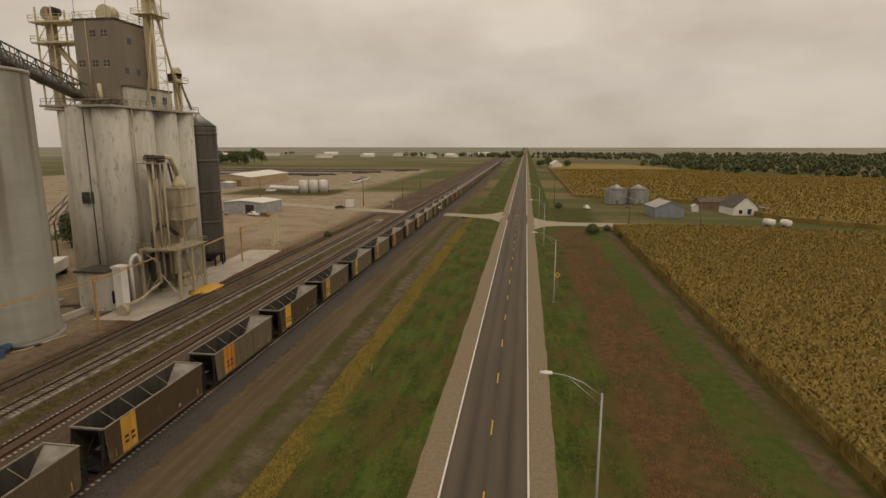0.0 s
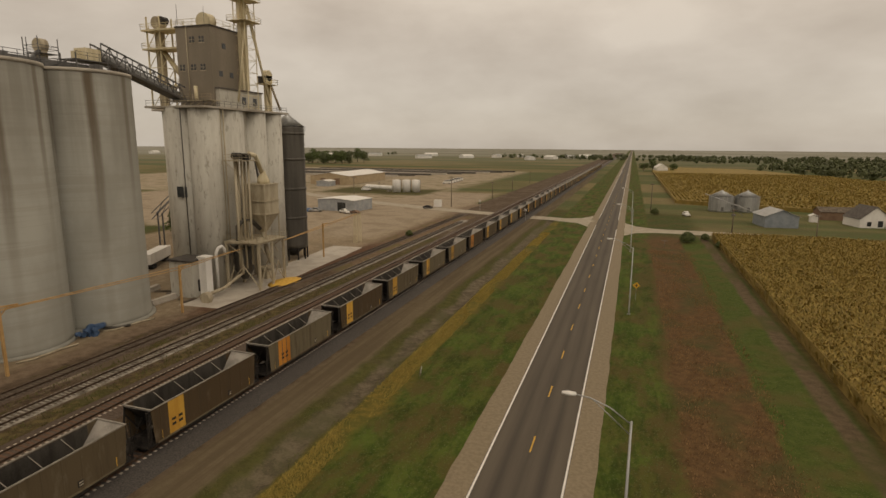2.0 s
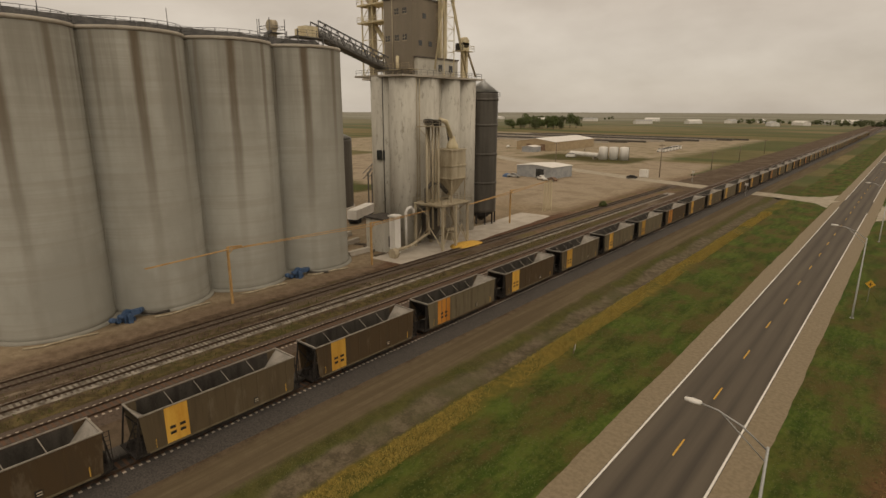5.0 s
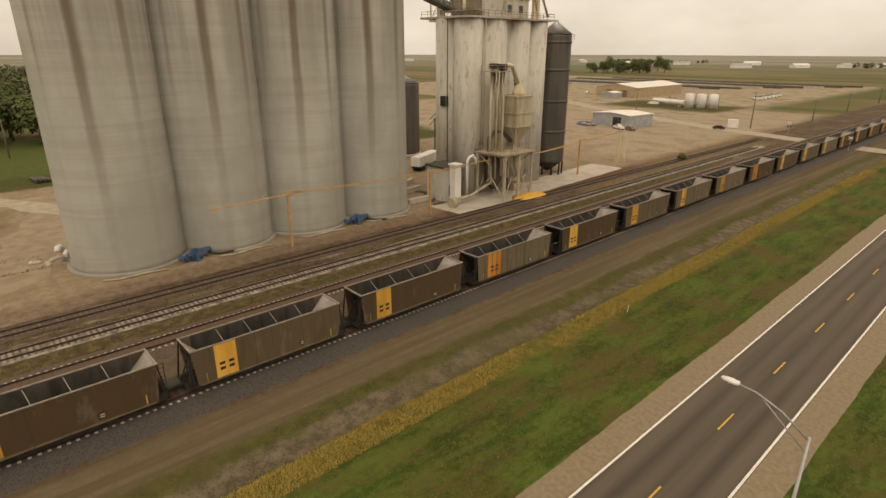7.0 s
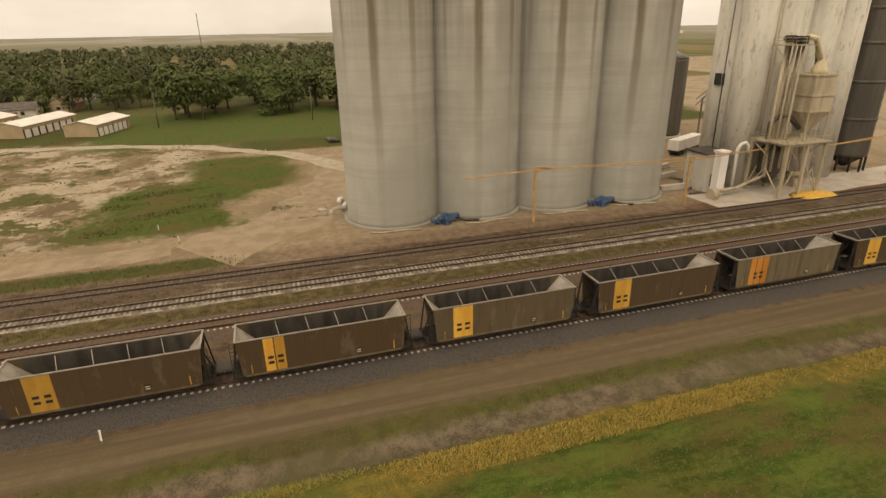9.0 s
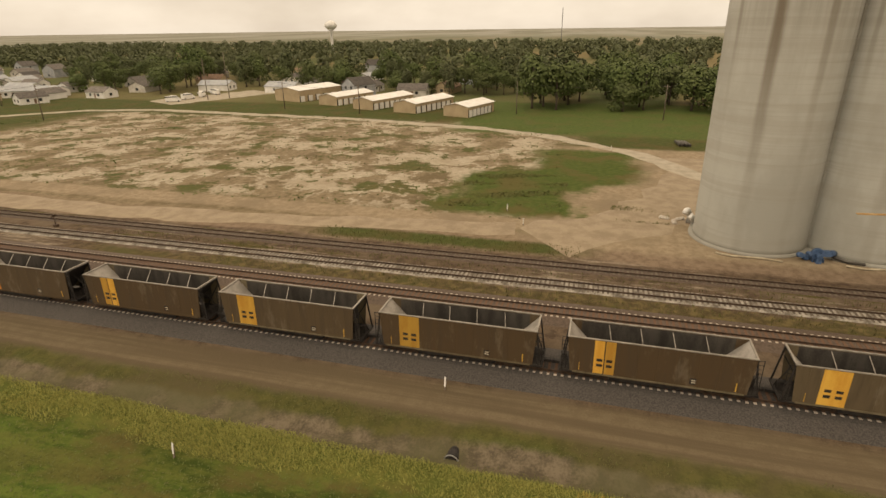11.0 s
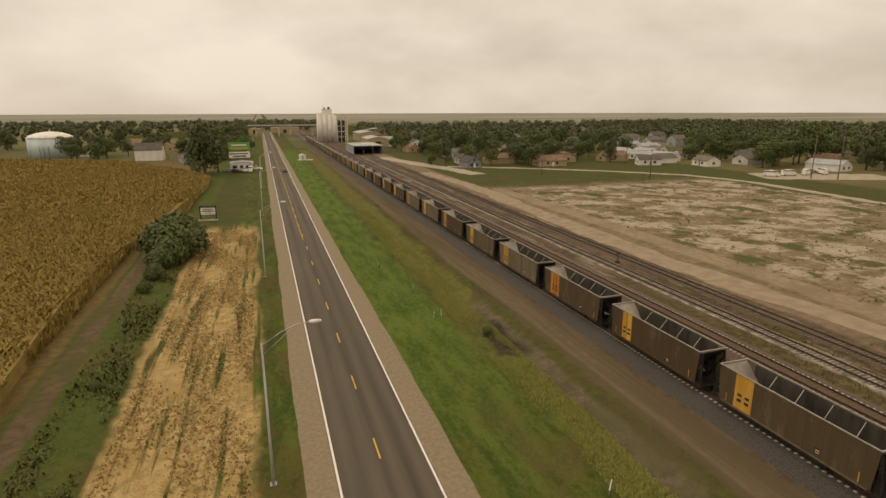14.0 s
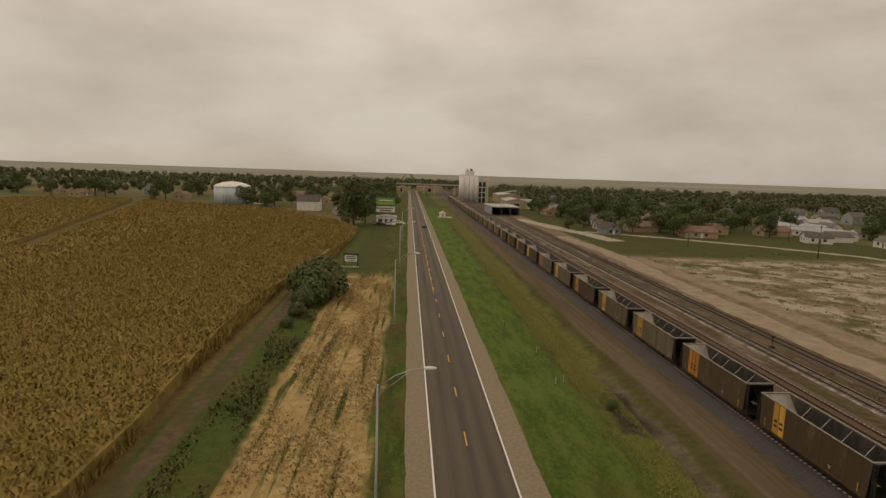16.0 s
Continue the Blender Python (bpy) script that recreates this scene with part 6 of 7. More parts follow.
for z, ww, mm in ((10.8, 3.6, M_WHITE), (9.3, 4.2, M_LINE_Y), (6.6, 4.0, M_BROWN_WALL), (5.4, 3.0, M_BLACK)):
    made("lettering", mm, ad, ("box", -ww, ww, 0.41, 0.43, z - 0.3, z + 0.3))
gable("shop_building", "white roadside sales shop with flat awning", "shop", (17, -272, 0), 0, 10, 9, 3.2, 0.6, M_WHITE, M_GALV, doors=[("n", 0, 0, 1.2, 2.2)], windows=[("n", -3, 0.8, 2, 1.4), ("n", 3, 0.8, 2, 1.4)], dark_door=M_GLASS_DARK)
gable("house", "small grey outbuilding behind the sales yard", "shed", (46, -318, 0), 20, 7, 9, 2.8, 2.2, M_GREY_WALL, M_ROOF_DARK)

# ---- sheds and yard north of the elevator ----
# The bay is a flat dark panel, with its inner shade in the colour.
gable("metal_shed", "grey metal workshop with one open dark bay", "shed", (-110.5, 226, 0), -5, 18, 15, 4.6, 0.7, M_GREY_WALL, M_WHITE, doors=[("s", 3.0, 0, 4.0, 3.8)], dark_door=M_GLASS_DARK, windows=[])
gable("metal_warehouse", "long tan metal warehouse with bright white roof", "warehouse", (-196, 392, 0), 2, 30, 66, 6.0, 2.2, M_TAN_WALL, M_WHITE, doors=[("s", -5, 0, 4, 4.4), ("s", 6, 0, 4, 4.4)], dark_door=M_BROWN_WALL)
gable("canopy_shed", "small white-roofed shed beside the warehouse", "shed", (-190, 346, 0), 2, 9, 10, 3.4, 0.7, M_GREY_WALL, M_WHITE)
prop = thing("propane_tank", "long white horizontal propane tank on saddles", "tank", at=(-139, 322, 0), turn=72)
made("vessel", M_WHITE, prop, ("pipe", [(0, -11.0, 2.3), (0, -10.5, 2.3), (0, 10.5, 2.3), (0, 11.0, 2.3)], 1.3, 22))
for y in (-8, 8):
    made("saddle", M_CONCRETE, prop, ("box", -1.2, 1.2, y - 0.4, y + 0.4, 0, 1.4))
made("valve_gear", M_GREY_STEEL, prop, ("beam", (0, 0, 4.1), (0, 0, 5.2), 0.3), ("beam", (0, -4, 4.1), (0, -4, 4.9), 0.2))
for k in range(3):
    tk = thing("storage_tank", "upright white fertiliser tank", "tank", "white tanks", (-126.0 + 5.3 * k, 319 + 2.2 * k, 0))
    made("vessel", M_WHITE, tk, ("lathe", 0, 0, [(2.5, 0), (2.5, 7.0), (2.3, 7.15), (0, 7.5)], 26))
    made("pipe", M_GREY_STEEL, tk, ("pipe", [(2.75, 0, 0.3), (2.75, 0, 7.2), (1.6, 0, 7.4)], 0.12, 8))
ub = thing("utility_cabinet", "white railway signal cabinet by the crossing", "cabinet", at=(-76, 250, 0))
made("body", M_WHITE, ub, ("box", -1.6, 1.6, -1.2, 1.2, 0.2, 3.2))
made("base", M_CONCRETE, ub, ("box", -1.8, 1.8, -1.4, 1.4, 0, 0.2))
for x, y in ((-30, 219), (-55, 246)):
    xs = thing("crossing_signal", "railway crossing signal mast with white crossbuck", "crossing signal", "crossing signals", (x, y, 0))
    made("mast", M_GALV, xs, ("box", -0.07, 0.07, -0.07, 0.07, 0, 4.4))
    made("crossbuck", M_WHITE, xs, ("beam", (-0.6, -0.1, 3.6), (0.6, -0.1, 4.4), 0.04, 0.22), ("beam", (-0.6, -0.15, 4.4), (0.6, -0.15, 3.6), 0.04, 0.22))
    made("light_pair", M_BLACK, xs, ("pipe", [(-0.5, -0.2, 2.8), (-0.5, -0.05, 2.8)], 0.25, 12), ("pipe", [(0.5, -0.2, 2.8), (0.5, -0.05, 2.8)], 0.25, 12), ("beam", (-0.5, -0.02, 2.8), (0.5, -0.02, 2.8), 0.08))
for k in range(9):
    fn = made("feedlot_fence", M_DARK_STEEL if k % 3 else M_CONCRETE, None, ("box", -420 + 12 * k, -190 + 10 * k, 470 + 16 * k, 471.5 + 16 * k, 0, 1.5 + 0.3 * (k % 2)))
    tagged(fn, "long low feedlot fence and bunk line", "fence", "feedlot fences")


# ---- vehicles ----
def vehicle(label, category, at, turn, paint, kind="car", name="car"):
    v = thing(name, label, category, "parked vehicles", at, turn)
    prof = {"car": [(-2.2, 0.35), (-2.25, 0.85), (-1.5, 0.98), (-0.9, 1.42), (0.9, 1.45), (1.7, 1.0), (2.2, 0.9), (2.25, 0.35)], "pickup": [(-2.8, 0.45), (-2.8, 1.05), (-0.9, 1.1), (-0.8, 1.8), (0.7, 1.85), (1.3, 1.2), (2.7, 1.1), (2.8, 0.45)], "van": [(-3.0, 0.4), (-3.0, 2.4), (1.6, 2.5), (2.3, 1.4), (2.9, 1.2), (3.0, 0.4)]}[kind]
    bm = bmesh.new()
    a = [bm.verts.new((-0.9 if z < 1.2 else -0.75, y, z)) for y, z in prof]
    b = [bm.verts.new((0.9 if z < 1.2 else 0.75, y, z)) for y, z in prof]
    bm.faces.new(a[::-1]), bm.faces.new(b)
    for i in range(len(prof)):
        j = (i + 1) % len(prof)
        bm.faces.new((a[i], a[j], b[j], b[i]))
    part("body", bm, paint, v)
    top = max(z for _, z in prof)
    ys = [y for y, z in prof if z > top - 0.15]
    for s in (-1, 1):
        made("side_window", M_GLASS_DARK, v, ("box", min(s * 0.8, s * 0.87), max(s * 0.8, s * 0.87), min(ys) - 0.1, max(ys) + 0.1, top - 0.5, top - 0.1))
        for y in (prof[0][0] + 0.85, prof[-1][0] - 0.85):
            w = made("tyre", M_TYRE, v, ("pipe", [(s * 0.72, y, 0.36), (s * 0.93, y, 0.36)], 0.36, 14))
            made("rim", M_GALV, w, ("pipe", [(s * 0.9, y, 0.36), (s * 0.945, y, 0.36)], 0.2, 12))
    made("windscreen", M_GLASS_DARK, v, ("beam", (0, max(ys) + 0.06, top - 0.02), (0, max(ys) + 0.62, top - 0.42), 1.35, 0.04))
    return v


vehicle("dark car driving away on the highway", "car", (-1.8, -252, 0.03), 0, M_DARK_STEEL)
for x, y, t, k, p, n in ((-104, 213, 60, "pickup", M_WHITE, "pickup_truck"), (-99, 213, 70, "car", M_BROWN_WALL, "car"), (-117.5, 213, 100, "pickup", M_GALV, "pickup_truck"), (29.5, 256, 10, "pickup", M_WHITE, "pickup_truck"), (-78, 242, 110, "car", M_BLACK, "car"), (-226, 372, 20, "car", M_WHITE, "car"), (-148, 322, 95, "van", M_WHITE, "van")):
    vehicle("parked " + {"pickup": "pickup truck", "car": "car", "van": "white delivery van"}[k] + " standing on the bare yard", n.split("_")[0] if k != "pickup" else "pickup truck", (x, y, 0), t, p, k, n)
for i, (x, y) in enumerate(((13, -258), (16, -259), (19.5, -258), (10.5, -266), (22, -262))):
    vehicle("parked vehicle for sale in the roadside yard", "car", (x, y, 0), 20 * i, (M_WHITE, M_VEHICLE, M_BLACK, M_WHITE, M_SILVER)[i], ("van", "pickup", "car", "pickup", "car")[i])
for i in range(12):
    x, y = -196 - 3.2 * i, -168 - 3 * (i % 3)
    vehicle("parked trailer or car on the pale gravel lot", "car", (x, y, 0), 35 + 13 * i, (M_WHITE, M_VEHICLE, M_WHITE)[i % 3], ("van", "car", "pickup")[i % 3])
for i in range(6):
    vehicle("white tank trailer parked in a row on grass", "trailer", (-121 - 0.5 * i, 400 + 8 * i, 0), 80, M_WHITE, "van", "trailer")
tarp = thing("tarp_heap", "blue tarpaulin heap beside the workshop", "tarp", at=(-121.5, 214, 0))
bm = bmesh.new()
lathe(bm, 0, 0, [(2.2, 0), (2.0, 0.7), (1.1, 1.3), (0, 1.5)], 11, False)
part("cover", bm, M_BLUE, tarp)
strip("pavement", [(-192, -172), (-240, -150)], 22, 0.015, M_GRAVEL_ROAD, "pale gravel parking lot by the village", 1.5)

# ---- farm east of the highway ----
for x, y in ((45.5, 281), (56.0, 283)):
    gb = thing("grain_bin", "grey corrugated steel grain bin with conical roof", "grain bin", "farm bins", (x, y, 0))
    made("shell", M_GALV, gb, ("lathe", 0, 0, [(5.0, 0)] + [(5.0 + 0.04 * (k % 2), 0.45 * k) for k in range(1, 15)] + [(5.0, 6.6)], 36))
    made("cone_roof", M_GALV, gb, ("lathe", 0, 0, [(5.15, 6.6), (0.5, 9.0), (0.4, 9.3), (0, 9.35)], 30))
    made("door", M_GREY_STEEL, gb, ("box", -0.5, 0.5, -5.1, -4.95, 0.6, 2.2))
gable("barn", "blue-grey metal barn with pale roof edge", "barn", (57.5, 237, 0), 8, 11, 12, 3.9, 2.3, M_BARN_BLUE, M_GALV)
wb = gable("barn", "weathered white wooden barn with lean-to", "barn", (89, 248, 0), 10, 10, 11, 3.2, 4.2, M_WHITE, M_ROOF_DARK, windows=[("s", -2, 0.6, 1.4, 1.6), ("s", 1.6, 0.4, 1.6, 2.2)])
made("lean_to", M_GREY_WALL, wb, ("box", 5.02, 11, -4.5, 4.5, 0, 2.4), ("beam", (5.0, 0, 3.3), (11.6, 0, 2.4), 9.6, 0.2))
gable("barn", "long low brown shed with grey roof", "shed", (85.5, 266, 0), 95, 7, 15, 3.2, 1.6, M_BROWN_WALL, M_TIE)
gable("outhouse", "small white farm hut", "hut", (74, 254, 0), 0, 2.4, 2.4, 2.4, 0.6, M_WHITE, M_WHITE)
for x, y, t in ((86.5, 211.5, 30), (91.5, 210.5, 10)):
    pt = thing("camper_trailer", "small rounded white trailer parked on grass", "trailer", "white trailers", (x, y, 0), t)
    bm = bmesh.new()
    lathe(bm, 0, 0, [(0.4, -2.0), (1.15, -1.7), (1.25, 0), (1.15, 1.7), (0.4, 2.0)], 18)
    bmesh.ops.transform(bm, matrix=pose(0, 0, 1.5, 90, 0, 0), verts=bm.verts)
    part("shell", bm, M_WHITE, pt)
    made("wheel", M_TYRE, pt, ("pipe", [(-1.1, 0, 0.32), (1.1, 0, 0.32)], 0.32, 12))
auger = thing("grain_auger", "long thin grey grain auger leaning to the bins", "auger", at=(44, 268, 0))
made("tube", M_GALV, auger, ("pipe", [(16, -18, 0.8), (-6, 6, 8.0)], 0.18, 10))
made("undercarriage", M_GREY_STEEL, auger, ("beam", (4, -5, 0.5), (3, -4, 4.6), 0.15), ("beam", (7, -8, 0.5), (3, -4, 4.6), 0.15), ("pipe", [(3.4, -5.6, 0.4), (4.6, -4.4, 0.4)], 0.4, 12))
ff = gable("house", "distant white farmhouse with dark roof", "house", (38, 690, 0), 10, 12, 16, 5, 4, M_WHITE, M_WHITE)
for i in range(16):
    x = (-1400, -1250, -1100, -950, -880, -700, -620, -500, -420, -350, -300, -260, -190, -160, -130, -100)[i]
    gable("farm_building", "distant pale farm building on the plain", "farm building", (x, 1150 + 90 * (i % 4), 0), 17 * i, 14, 34, 5, 3, M_WHITE, M_WHITE if i % 2 else M_GALV, "distant farm buildings")
wtow = thing("water_tower", "distant white village water tower on a stem", "water tower", at=(-640, -310, 0))
made("stem", M_WHITE, wtow, ("lathe", 0, 0, [(3.2, 0), (1.5, 5), (1.5, 24), (4, 27)], 20))
made("bowl", M_WHITE, wtow, ("lathe", 0, 0, [(4, 27), (7.2, 30), (7.2, 33), (4, 36), (0, 37)], 24))
mst = thing("radio_mast", "thin distant radio mast above the trees", "mast", at=(-900, -60, 0))
made("mast", M_GREY_STEEL, mst, ("beam", (0, 0, 0), (0, 0, 52), 0.9))
fl = thing("switch_stand", "small rusty switch stand between the sidings", "switch stand", at=(-53.6, -71, 0))
made("stand", M_RAIL, fl, ("box", -0.3, 0.3, -0.3, 0.3, 0, 0.4), ("beam", (0, 0, 0.3), (0, 0, 2.0), 0.1), ("beam", (-0.4, 0, 1.8), (0.4, 0, 1.8), 0.1, 0.35))


# ---- trees, crops and grasses ----
def leaf_cloud(r, lobes, count, size):
    """Centres and half axes of leaf clumps on the skin of several rounded lobes."""
    cs, us, vs = [], [], []
    for (cx, cy, cz, rx, rz), share in lobes:
        n = int(count * share)
        d = r.normal(size=(n, 3))
        d /= np.linalg.norm(d, axis=1)[:, None]
        d[:, 2] = np.where(d[:, 2] < -0.55, -d[:, 2], d[:, 2])
        rad = r.uniform(0.80, 1.05, (n, 1))
        c = d * rad * np.array([rx, rx, rz]) + np.array([cx, cy, cz])
        nrm = d + r.normal(scale=0.3, size=(n, 3))
        nrm /= np.linalg.norm(nrm, axis=1)[:, None]
        u = np.cross(nrm, r.normal(size=(n, 3)))
        u /= np.linalg.norm(u, axis=1)[:, None]
        v = np.cross(nrm, u)
        s = r.uniform(0.55, 1.15, (n, 1)) * size
        cs.append(c), us.append(u * s), vs.append(v * s * 0.75)
    return np.concatenate(cs), np.concatenate(us), np.concatenate(vs)


def tree_model(seed, height, spread, material, label, count=1350, size=0.30):
    r = np.random.default_rng(seed)
    tree = thing("tree", label, "tree", "village trees")
    bm = bmesh.new()
    lathe(bm, 0, 0, [(0.36, -0.1), (0.26, 0.8), (0.2, height * 0.35), (0.08, height * 0.75)], 9)
    lobes = [((0, 0, height * 0.55, spread * 0.8, height * 0.43), 0.34)]
    for k in range(6):
        a = 2 * math.pi * k / 6 + r.uniform(-0.4, 0.4)
        q = spread * r.uniform(0.4, 0.62)
        z = height * r.uniform(0.16, 0.8)
        lobes.append(((q * math.cos(a), q * math.sin(a), z, spread * r.uniform(0.34, 0.52), height * r.uniform(0.15, 0.24)), 0.11))
        beam(bm, (0, 0, height * r.uniform(0.18, 0.4)), (q * math.cos(a) * 0.9, q * math.sin(a) * 0.9, z), 0.13)
    part("trunk", bm, M_BARK, tree)
    crown = quads("crown", *leaf_cloud(r, lobes, count, size), material)
    crown.parent = tree
    return tree


models = [tree_model(1, 11, 5.2, M_LEAF, "broad leafy green tree with full rounded crown"), tree_model(2, 13, 4.8, M_LEAF, "tall leafy green tree with uneven crown"), tree_model(3, 8, 4.0, M_LEAF, "small leafy green tree with open crown"), tree_model(4, 10, 5.8, M_LEAF, "wide spreading green tree with dense leaves"), tree_model(5, 12, 3.6, M_WOODS, "narrow olive-green tree with ragged crown")]
rng = random.Random(11)
sites = []
keep_off = spots + [(-100, -300), (-181, -229), (-131, -241), (-228, -95), (-90, -246), (-200, -262)]


def street(x, y):
    """An open street with houses, kept clear of trees."""
    along = ((x + 195) * -0.6 + (y + 240) * -0.8) / 1.0
    off = abs((x + 195) * 0.8 + (y + 240) * -0.6)
    return (-5 < along) & (along < 260) & (off < 17)


def scatter(n, x0, x1, y0, y1, gap, lo=0.8, hi=1.35, test=None):
    tries = 0
    while n > 0 and tries < 6000:
        tries += 1
        x, y = rng.uniform(x0, x1), rng.uniform(y0, y1)
        if street(x, y) or test and not test(x, y):
            continue
        if any((x - a) ** 2 + (y - b) ** 2 < gap * gap for a, b, _ in sites) or any((x - a) ** 2 + (y - b) ** 2 < 75 for a, b in keep_off):
            continue
        sites.append((x, y, 1.2 * rng.uniform(lo, hi)))
        n -= 1


scatter(68, -272, -200, -18, 150, 6.5, 1.0, 1.5)
scatter(62, -310, -215, -330, -20, 7.5, test=lambda x, y: not (-250 < x < -190 and -190 < y < -140) and not (x > -240 and y > -135))
scatter(18, -262, -240, -125, -20, 7.0, 0.7, 1.0)
scatter(66, -215, -84, -400, -240, 7.0, 0.65, 1.1)
scatter(24, 34, 330, -480, -395, 8.0, 0.8, 1.25)
scatter(14, 22, 110, -395, -330, 8.0, 0.7, 1.1, lambda x, y: abs(x - 68) > 12)
scatter(8, 22, 60, -560, -400, 8.0)
scatter(24, -470, -390, 720, 840, 6.0, 1.0, 1.6)
sites += [(31.5, -250, 1.95), (34.5, -258, 1.35), (27, -262, 1.2), (92, -331, 1.35), (105, -345, 1.1), (26, -330, 1.3), (17, -350, 1.3), (30, 705, 1.2), (52, 698, 1.3), (20, 690, 1.1), (-120, 140, 0.8), (-126, 148, 0.9), (-118, 152, 0.7), (-75, -262, 0.7), (-104, -252, 0.75)]
used = set()
for i, (x, y, s) in enumerate(sites):
    k = i % 5
    m = pose(x, y, 0, 0, 0, rng.uniform(0, 360)) @ Matrix.Diagonal((s, s, s * rng.uniform(0.85, 1.1), 1))
    if k in used:
        ob = copy_thing(models[k], Matrix())
    else:
        ob = models[k]
        used.add(k)
    ob.matrix_basis = m


def inside(px, py, poly):
    hit = np.zeros(len(px), bool)
    for (xa, ya), (xb, yb) in zip(poly, poly[1:] + poly[:1]):
        cross = (ya > py) != (yb > py)
        hit ^= cross & (px < (xb - xa) * (py - ya) / (yb - ya + 1e-9) + xa)
    return hit


def woodland(name, poly, n, label, seed, clump=34, tall=8.5, leaf=1.0):
    """Far woods: many clumps of leaves in one mesh."""
    r = np.random.default_rng(seed)
    xs, ys = [p[0] for p in poly], [p[1] for p in poly]
    px, py = r.uniform(min(xs), max(xs), n * 3), r.uniform(min(ys), max(ys), n * 3)
    ok = inside(px, py, poly) & ~street(px, py)
    px, py = px[ok][:n], py[ok][:n]
    h = r.uniform(0.55, 1.2, len(px)) * tall
    c = np.repeat(np.stack([px, py, h * 0.55], 1), clump, 0)
    d = r.normal(size=(len(c), 3))
    d /= np.linalg.norm(d, axis=1)[:, None]
    hh = np.repeat(h, clump)[:, None]
    c = c + d * np.concatenate([hh * 0.42, hh * 0.42, hh * 0.45], 1)
    nrm = d + r.normal(scale=0.25, size=d.shape)
    u = np.cross(nrm, r.normal(size=d.shape))
    u /= np.linalg.norm(u, axis=1)[:, None]
    v = np.cross(nrm, u)
    v /= np.linalg.norm(v, axis=1)[:, None]
    s = leaf * r.uniform(0.7, 1.4, (len(c), 1))
    return tagged(quads(name, c, u * s, v * s, M_WOODS), label, "woods", kind="stuff")


woodland("woods", [(137, 775), (192, 552), (280, 490), (700, 380), (1500, 500), (1500, 1000), (300, 1000)], 2300, "dense dark green woods beyond the corn field", 21, 40, 9.5, 0.85)
woodland("woods", [(60, 1050), (1500, 1050), (1700, 1500), (60, 1500)], 900, "far hazy line of woods", 22)
woodland("woods", [(-310, -700), (-900, -700), (-1000, 250), (-420, 260), (-272, 150), (-272, 0), (-310, -20)], 1600, "leafy village trees spreading to the plain", 23, 64, 9.5, 0.7)
woodland("woods", [(-400, -330), (-215, -335), (-90, -440), (-90, -900), (-900, -1000), (-900, -700), (-310, -700)], 900, "leafy village trees beyond the houses", 24, 60, 9.5, 0.7)
woodland("woods", [(25, -570), (330, -490), (1300, -420), (1500, -1100), (25, -1300)], 1700, "wooded village edge beyond the corn", 25)
woodland("woods", [(-95, -770), (30, -770), (60, -1300), (-120, -1300)], 170, "leafy town trees beyond the overpass", 26, 50, 10, 0.8)
woodland("woods", [(330, -400), (1300, -330), (1300, -420), (330, -490)], 500, "wooded edge of the corn field", 27)
for seed, (x, y) in enumerate(((-900, 1500), (-300, 1300), (-1500, 900), (-1300, 300), (-120, 1200), (-60, 1500))):
    woodland("tree_line", [(x, y), (x + 260, y - 10), (x + 260, y + 25), (x, y + 30)], 45, "thin distant tree line on the plain", 40 + seed)

# bushes
def bush_model(seed, label, material, w, h):
    r = np.random.default_rng(seed)
    b = thing("bush", label, "bush", "roadside bushes")
    bm = bmesh.new()
    for k in range(5):
        a = k * 1.3
        beam(bm, (0, 0, -0.05), (w * 0.5 * math.cos(a), w * 0.5 * math.sin(a), h * 0.7), 0.06)
    part("stems", bm, M_BARK, b)
    lobes = [((0, 0, h * 0.45, w * 0.75, h * 0.5), 0.5)] + [((w * 0.5 * math.cos(a), w * 0.5 * math.sin(a), h * 0.35, w * 0.5, h * 0.36), 0.125) for a in (0.4, 2.0, 3.6, 5.2)]
    leaves = quads("foliage", *leaf_cloud(r, lobes, 1700, 0.11), material)
    leaves.parent = b
    return b


scrub = bush_model(31, "dense dark green roadside bush", M_SCRUB, 1.6, 2.6)
first_bush = True
for x, y, s in ((24.5, -108, 3.3), (26.5, -102, 3.1), (22.0, -101, 2.6), (24.8, -96, 2.3), (26.0, -93, 1.7), (25.8, -86, 1.2), (26.2, -79, 0.8), (25.6, -64, 0.45), (25.0, -46, 0.4), (24.1, 186, 1.4), (25.2, 190, 1.0), (17.4, 256, 1.2), (-18.0, -47, 0.5), (-57, 168, 0.8), (-78, 27, 0.5), (29.5, 192, 0.9), (32, 180, 0.8)):
    m = pose(x, y, 0, 0, 0, rng.uniform(0, 360)) @ Matrix.Diagonal((s, s, s * 0.95, 1))
    ob = scrub if first_bush else copy_thing(scrub, Matrix())
    ob.matrix_basis = m
    first_bush = False


def prism(name, poly, z0, z1, material, label):
    bm = bmesh.new()
    lo = [bm.verts.new((x, y, z0)) for x, y in poly]
    hi = [bm.verts.new((x, y, z1)) for x, y in poly]
    top = bm.faces.new(hi)
    for i in range(len(poly)):
        j = (i + 1) % len(poly)
        bm.faces.new((lo[i], lo[j], hi[j], hi[i]))
    bmesh.ops.triangulate(bm, faces=[top])
    ob = part(name, bm, material)
    return tagged(ob, label, "crop", kind="stuff")


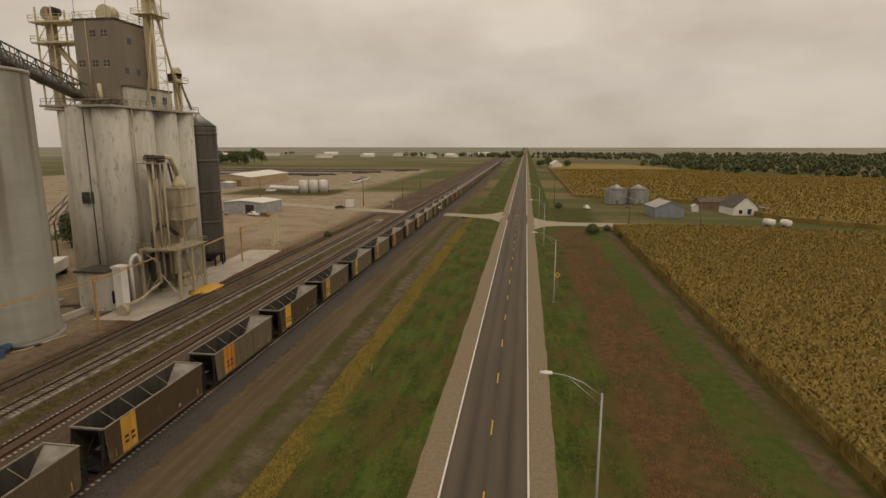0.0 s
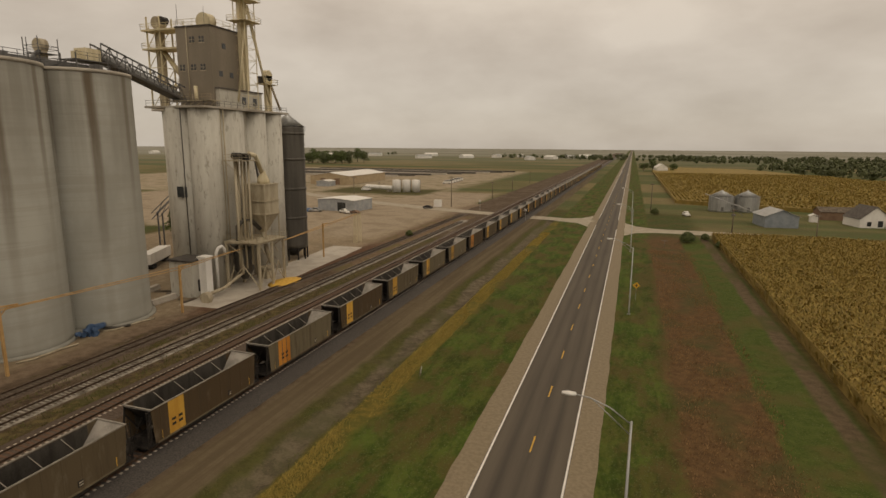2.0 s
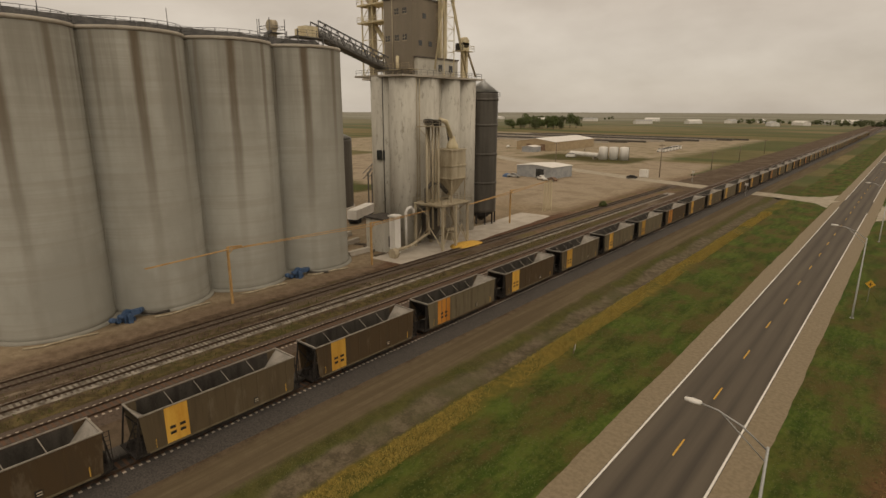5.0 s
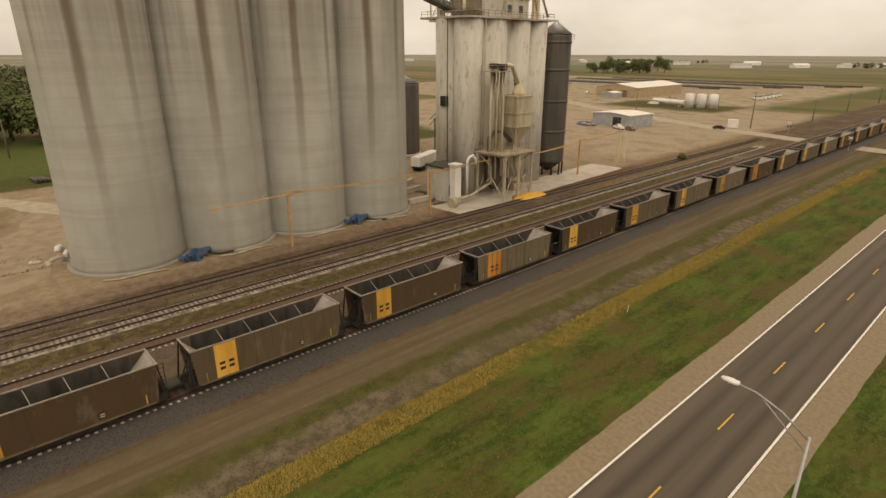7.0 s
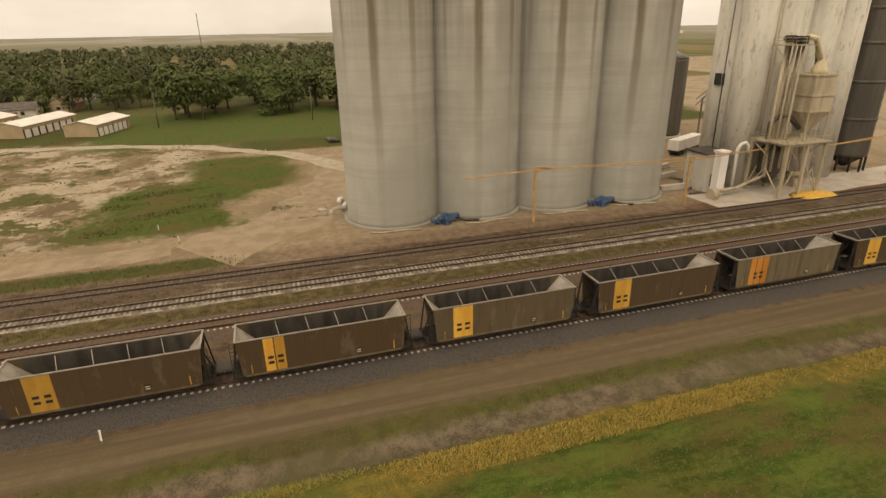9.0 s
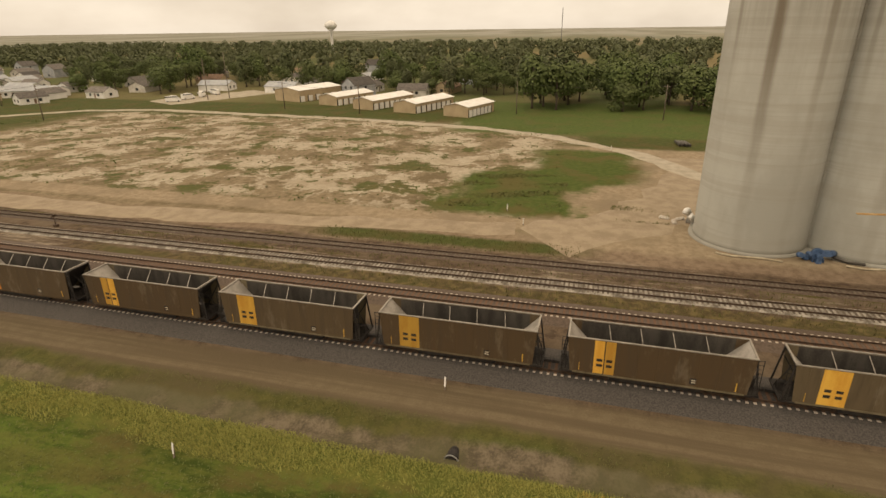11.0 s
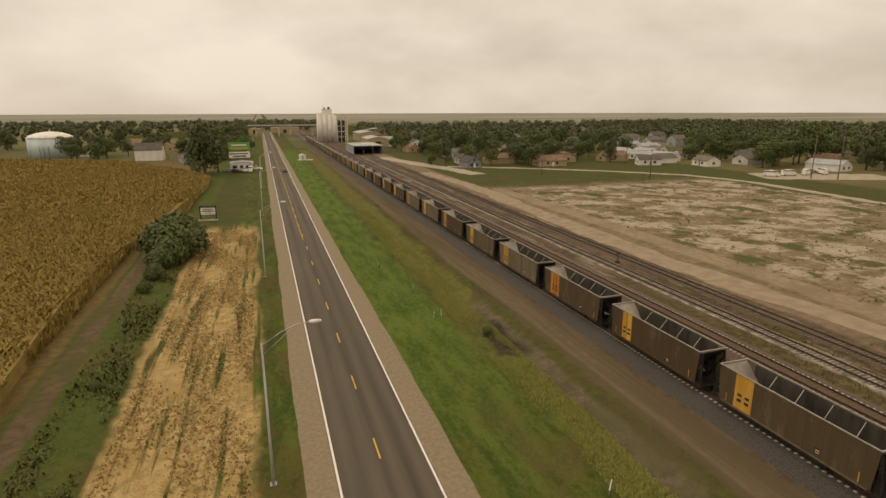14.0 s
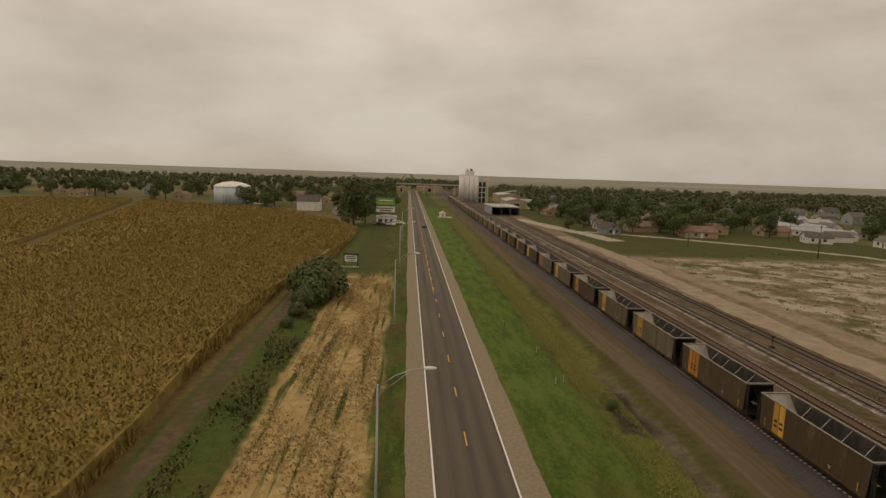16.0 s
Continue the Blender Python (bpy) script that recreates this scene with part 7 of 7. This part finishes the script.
FIELD = [(32.0, 196), (60, 199), (99, 192), (113, 187), (200, 160), (420, 104), (700, 30), (700, -330), (236, -369), (192, -376), (123, -153), (114.0, -153), (182, -373), (77, -318), (45, -265), (28, -229), (27, -205), (31.5, -129), (35.2, -98), (35.0, -72), (32.5, -40), (32.0, 0)]
FIELD_N = [(29, 311), (52, 297), (84, 289), (97, 226), (118, 209), (200, 182), (600, 70), (1200, 100), (1200, 420), (700, 378), (280, 486), (190, 548), (136, 770), (60, 800), (29, 690)]
prism("corn_canopy", FIELD, 0, 1.75, M_CORN_FAR, "ripe golden corn standing in a wide field")
prism("corn_canopy", FIELD_N, 0, 1.75, M_CORN_FAR, "ripe golden corn beyond the farmyard")


def corn(poly, x0, x1, y0, y1, row, gap, seed, size, label):
    r = np.random.default_rng(seed)
    gx, gy = np.meshgrid(np.arange(x0, x1, row), np.arange(y0, y1, gap))
    px, py = gx.ravel() + r.normal(scale=0.06, size=gx.size), gy.ravel() + r.normal(scale=gap * 0.3, size=gx.size)
    ok = inside(px, py, poly)
    px, py = px[ok], py[ok]
    n = len(px)
    c = np.stack([px, py, r.uniform(1.75, 2.15, n)], 1)
    c, n = np.repeat(c, 2, 0), 2 * n
    a = r.uniform(0, 2 * math.pi, n)
    tilt = r.uniform(0.2, 1.1, n)
    u = np.stack([np.cos(a), np.sin(a), 0 * a], 1) * (r.uniform(0.10, 0.2, n) * size)[:, None]
    v = np.stack([-np.sin(a) * np.sin(tilt), np.cos(a) * np.sin(tilt), np.cos(tilt)], 1) * (r.uniform(0.3, 0.55, n) * size)[:, None]
    return tagged(quads("corn_plants", c, u, v, M_CORN), label, "crop", kind="stuff")


corn(FIELD, 31.5, 95, -160, 198, 0.76, 0.36, 61, 0.72, "close rows of ripe corn plants with dry leaves")
corn(FIELD, 95, 260, -380, 198, 1.4, 0.95, 62, 1.4, "rows of ripe corn further into the field")
corn(FIELD, 26, 95, -330, -160, 0.8, 0.6, 63, 1.15, "rows of ripe corn towards the village")
corn(FIELD_N, 28, 300, 205, 620, 1.9, 1.5, 64, 1.8, "rows of ripe corn beyond the farm")


def blades(name, boxes, n, low, high, width, material, label, seed, thresh=None, flat=(0.1, 0.7)):
    """Grass or weed blades over rectangles of ground."""
    r = np.random.default_rng(seed)
    areas = np.array([(b[1] - b[0]) * (b[3] - b[2]) for b in boxes], float)
    pick = r.choice(len(boxes), n, p=areas / areas.sum())
    b = np.array(boxes, float)[pick]
    px, py = r.uniform(b[:, 0], b[:, 1]), r.uniform(b[:, 2], b[:, 3])
    if thresh:
        wave = np.sin(px * 0.9 + 2 * np.sin(py * 0.13)) + np.sin(py * 0.31 + px * 0.4) + r.normal(scale=0.5, size=n)
        px, py = px[wave > thresh], py[wave > thresh]
    n = len(px)
    h = r.uniform(low, high, n)
    ground = np.array([ground_height(x, y) for x, y in zip(px, py)])
    a = r.uniform(0, 2 * math.pi, n)
    lean = r.uniform(*flat, n)
    u = np.stack([np.cos(a), np.sin(a), 0 * a], 1) * (width * r.uniform(0.5, 1.2, n))[:, None]
    v = np.stack([-np.sin(a) * np.sin(lean), np.cos(a) * np.sin(lean), np.cos(lean)], 1) * (h / 2)[:, None]
    c = np.stack([px, py, ground], 1) + v
    return tagged(quads(name, c, u, v, material), label, "grass", kind="stuff")


blades("tall_weeds", [(-19.4, -16.6, 12, 190)], 75000, 0.1, 0.34, 0.016, M_WEED, "tall golden weeds along the ditch", 71, -0.5, (0.3, 1.15))
blades("green_weeds", [(-20.2, -15.6, -140, -8), (-19.8, -16.2, -30, 18)], 90000, 0.1, 0.34, 0.016, M_WEED_G, "tall yellowish green weeds along the ditch", 81, -0.5, (0.3, 1.15))
blades("grass_tufts", [(-16.6, -6.5, -130, 130), (6.5, 13.5, -130, 150), (22.5, 27.5, -120, 150)], 60000, 0.06, 0.2, 0.03, M_TUFT, "short green verge grass with tufts", 72, None, (0.8, 1.35))
blades("ditch_weeds", [(-24.3, -22.3, -150, 150), (-20.6, -19.6, -100, 100)], 22000, 0.08, 0.26, 0.02, M_TUFT, "green weeds beside the gravel ditch", 73, 0.1, (0.4, 1.1))
blades("lot_weeds", [(-170, -74, -190, 4)], 9000, 0.15, 0.5, 0.16, M_TUFT, "scattered low weeds on the bare lot", 74, 0.6, (0.7, 1.3))
blades("siding_weeds", [(-49.4, -46.6, -40, 140), (-64.5, -59.5, -30, 10), (-55.2, -53.2, -60, 90)], 7000, 0.1, 0.3, 0.035, M_TUFT, "low weeds between the railway sidings", 75, 0.0)
blades("field_grass", [(-104, -79, -14, 6), (-85, -77, 14, 23)], 14000, 0.1, 0.35, 0.06, M_TUFT, "rough green grass beside the dirt drive", 76, 0.7, (0.6, 1.3))
blades("cut_straw", [(10, 21.5, -124, -8)], 24000, 0.06, 0.25, 0.1, plain("cut_straw_stalks", (0.30, 0.215, 0.09), (0.46, 0.35, 0.165), 1.5), "cut golden straw lying in rows", 77, -0.5)
blades("dry_grass", [(13.5, 24, 0, 170)], 26000, 0.08, 0.22, 0.035, plain("reddish_dry_grass", (0.17, 0.10, 0.046), (0.27, 0.165, 0.072), 1.5), "dry reddish brown grass strip", 78, -0.6)
blades("roadside_scrub", [(22.6, 27.6, -118, -28), (23.4, 27.8, -28, 30)], 14000, 0.2, 0.65, 0.1, M_TUFT, "rough green scrub along the field track", 79, 0.1, (0.4, 1.2))
blades("corn_edge", [(32.0, 33.4, -40, 196), (33.5, 36.2, -128, -40), (28, 31, -225, -130)], 12000, 1.2, 2.2, 0.09, M_CORN, "dry corn plants along the field edge", 80)
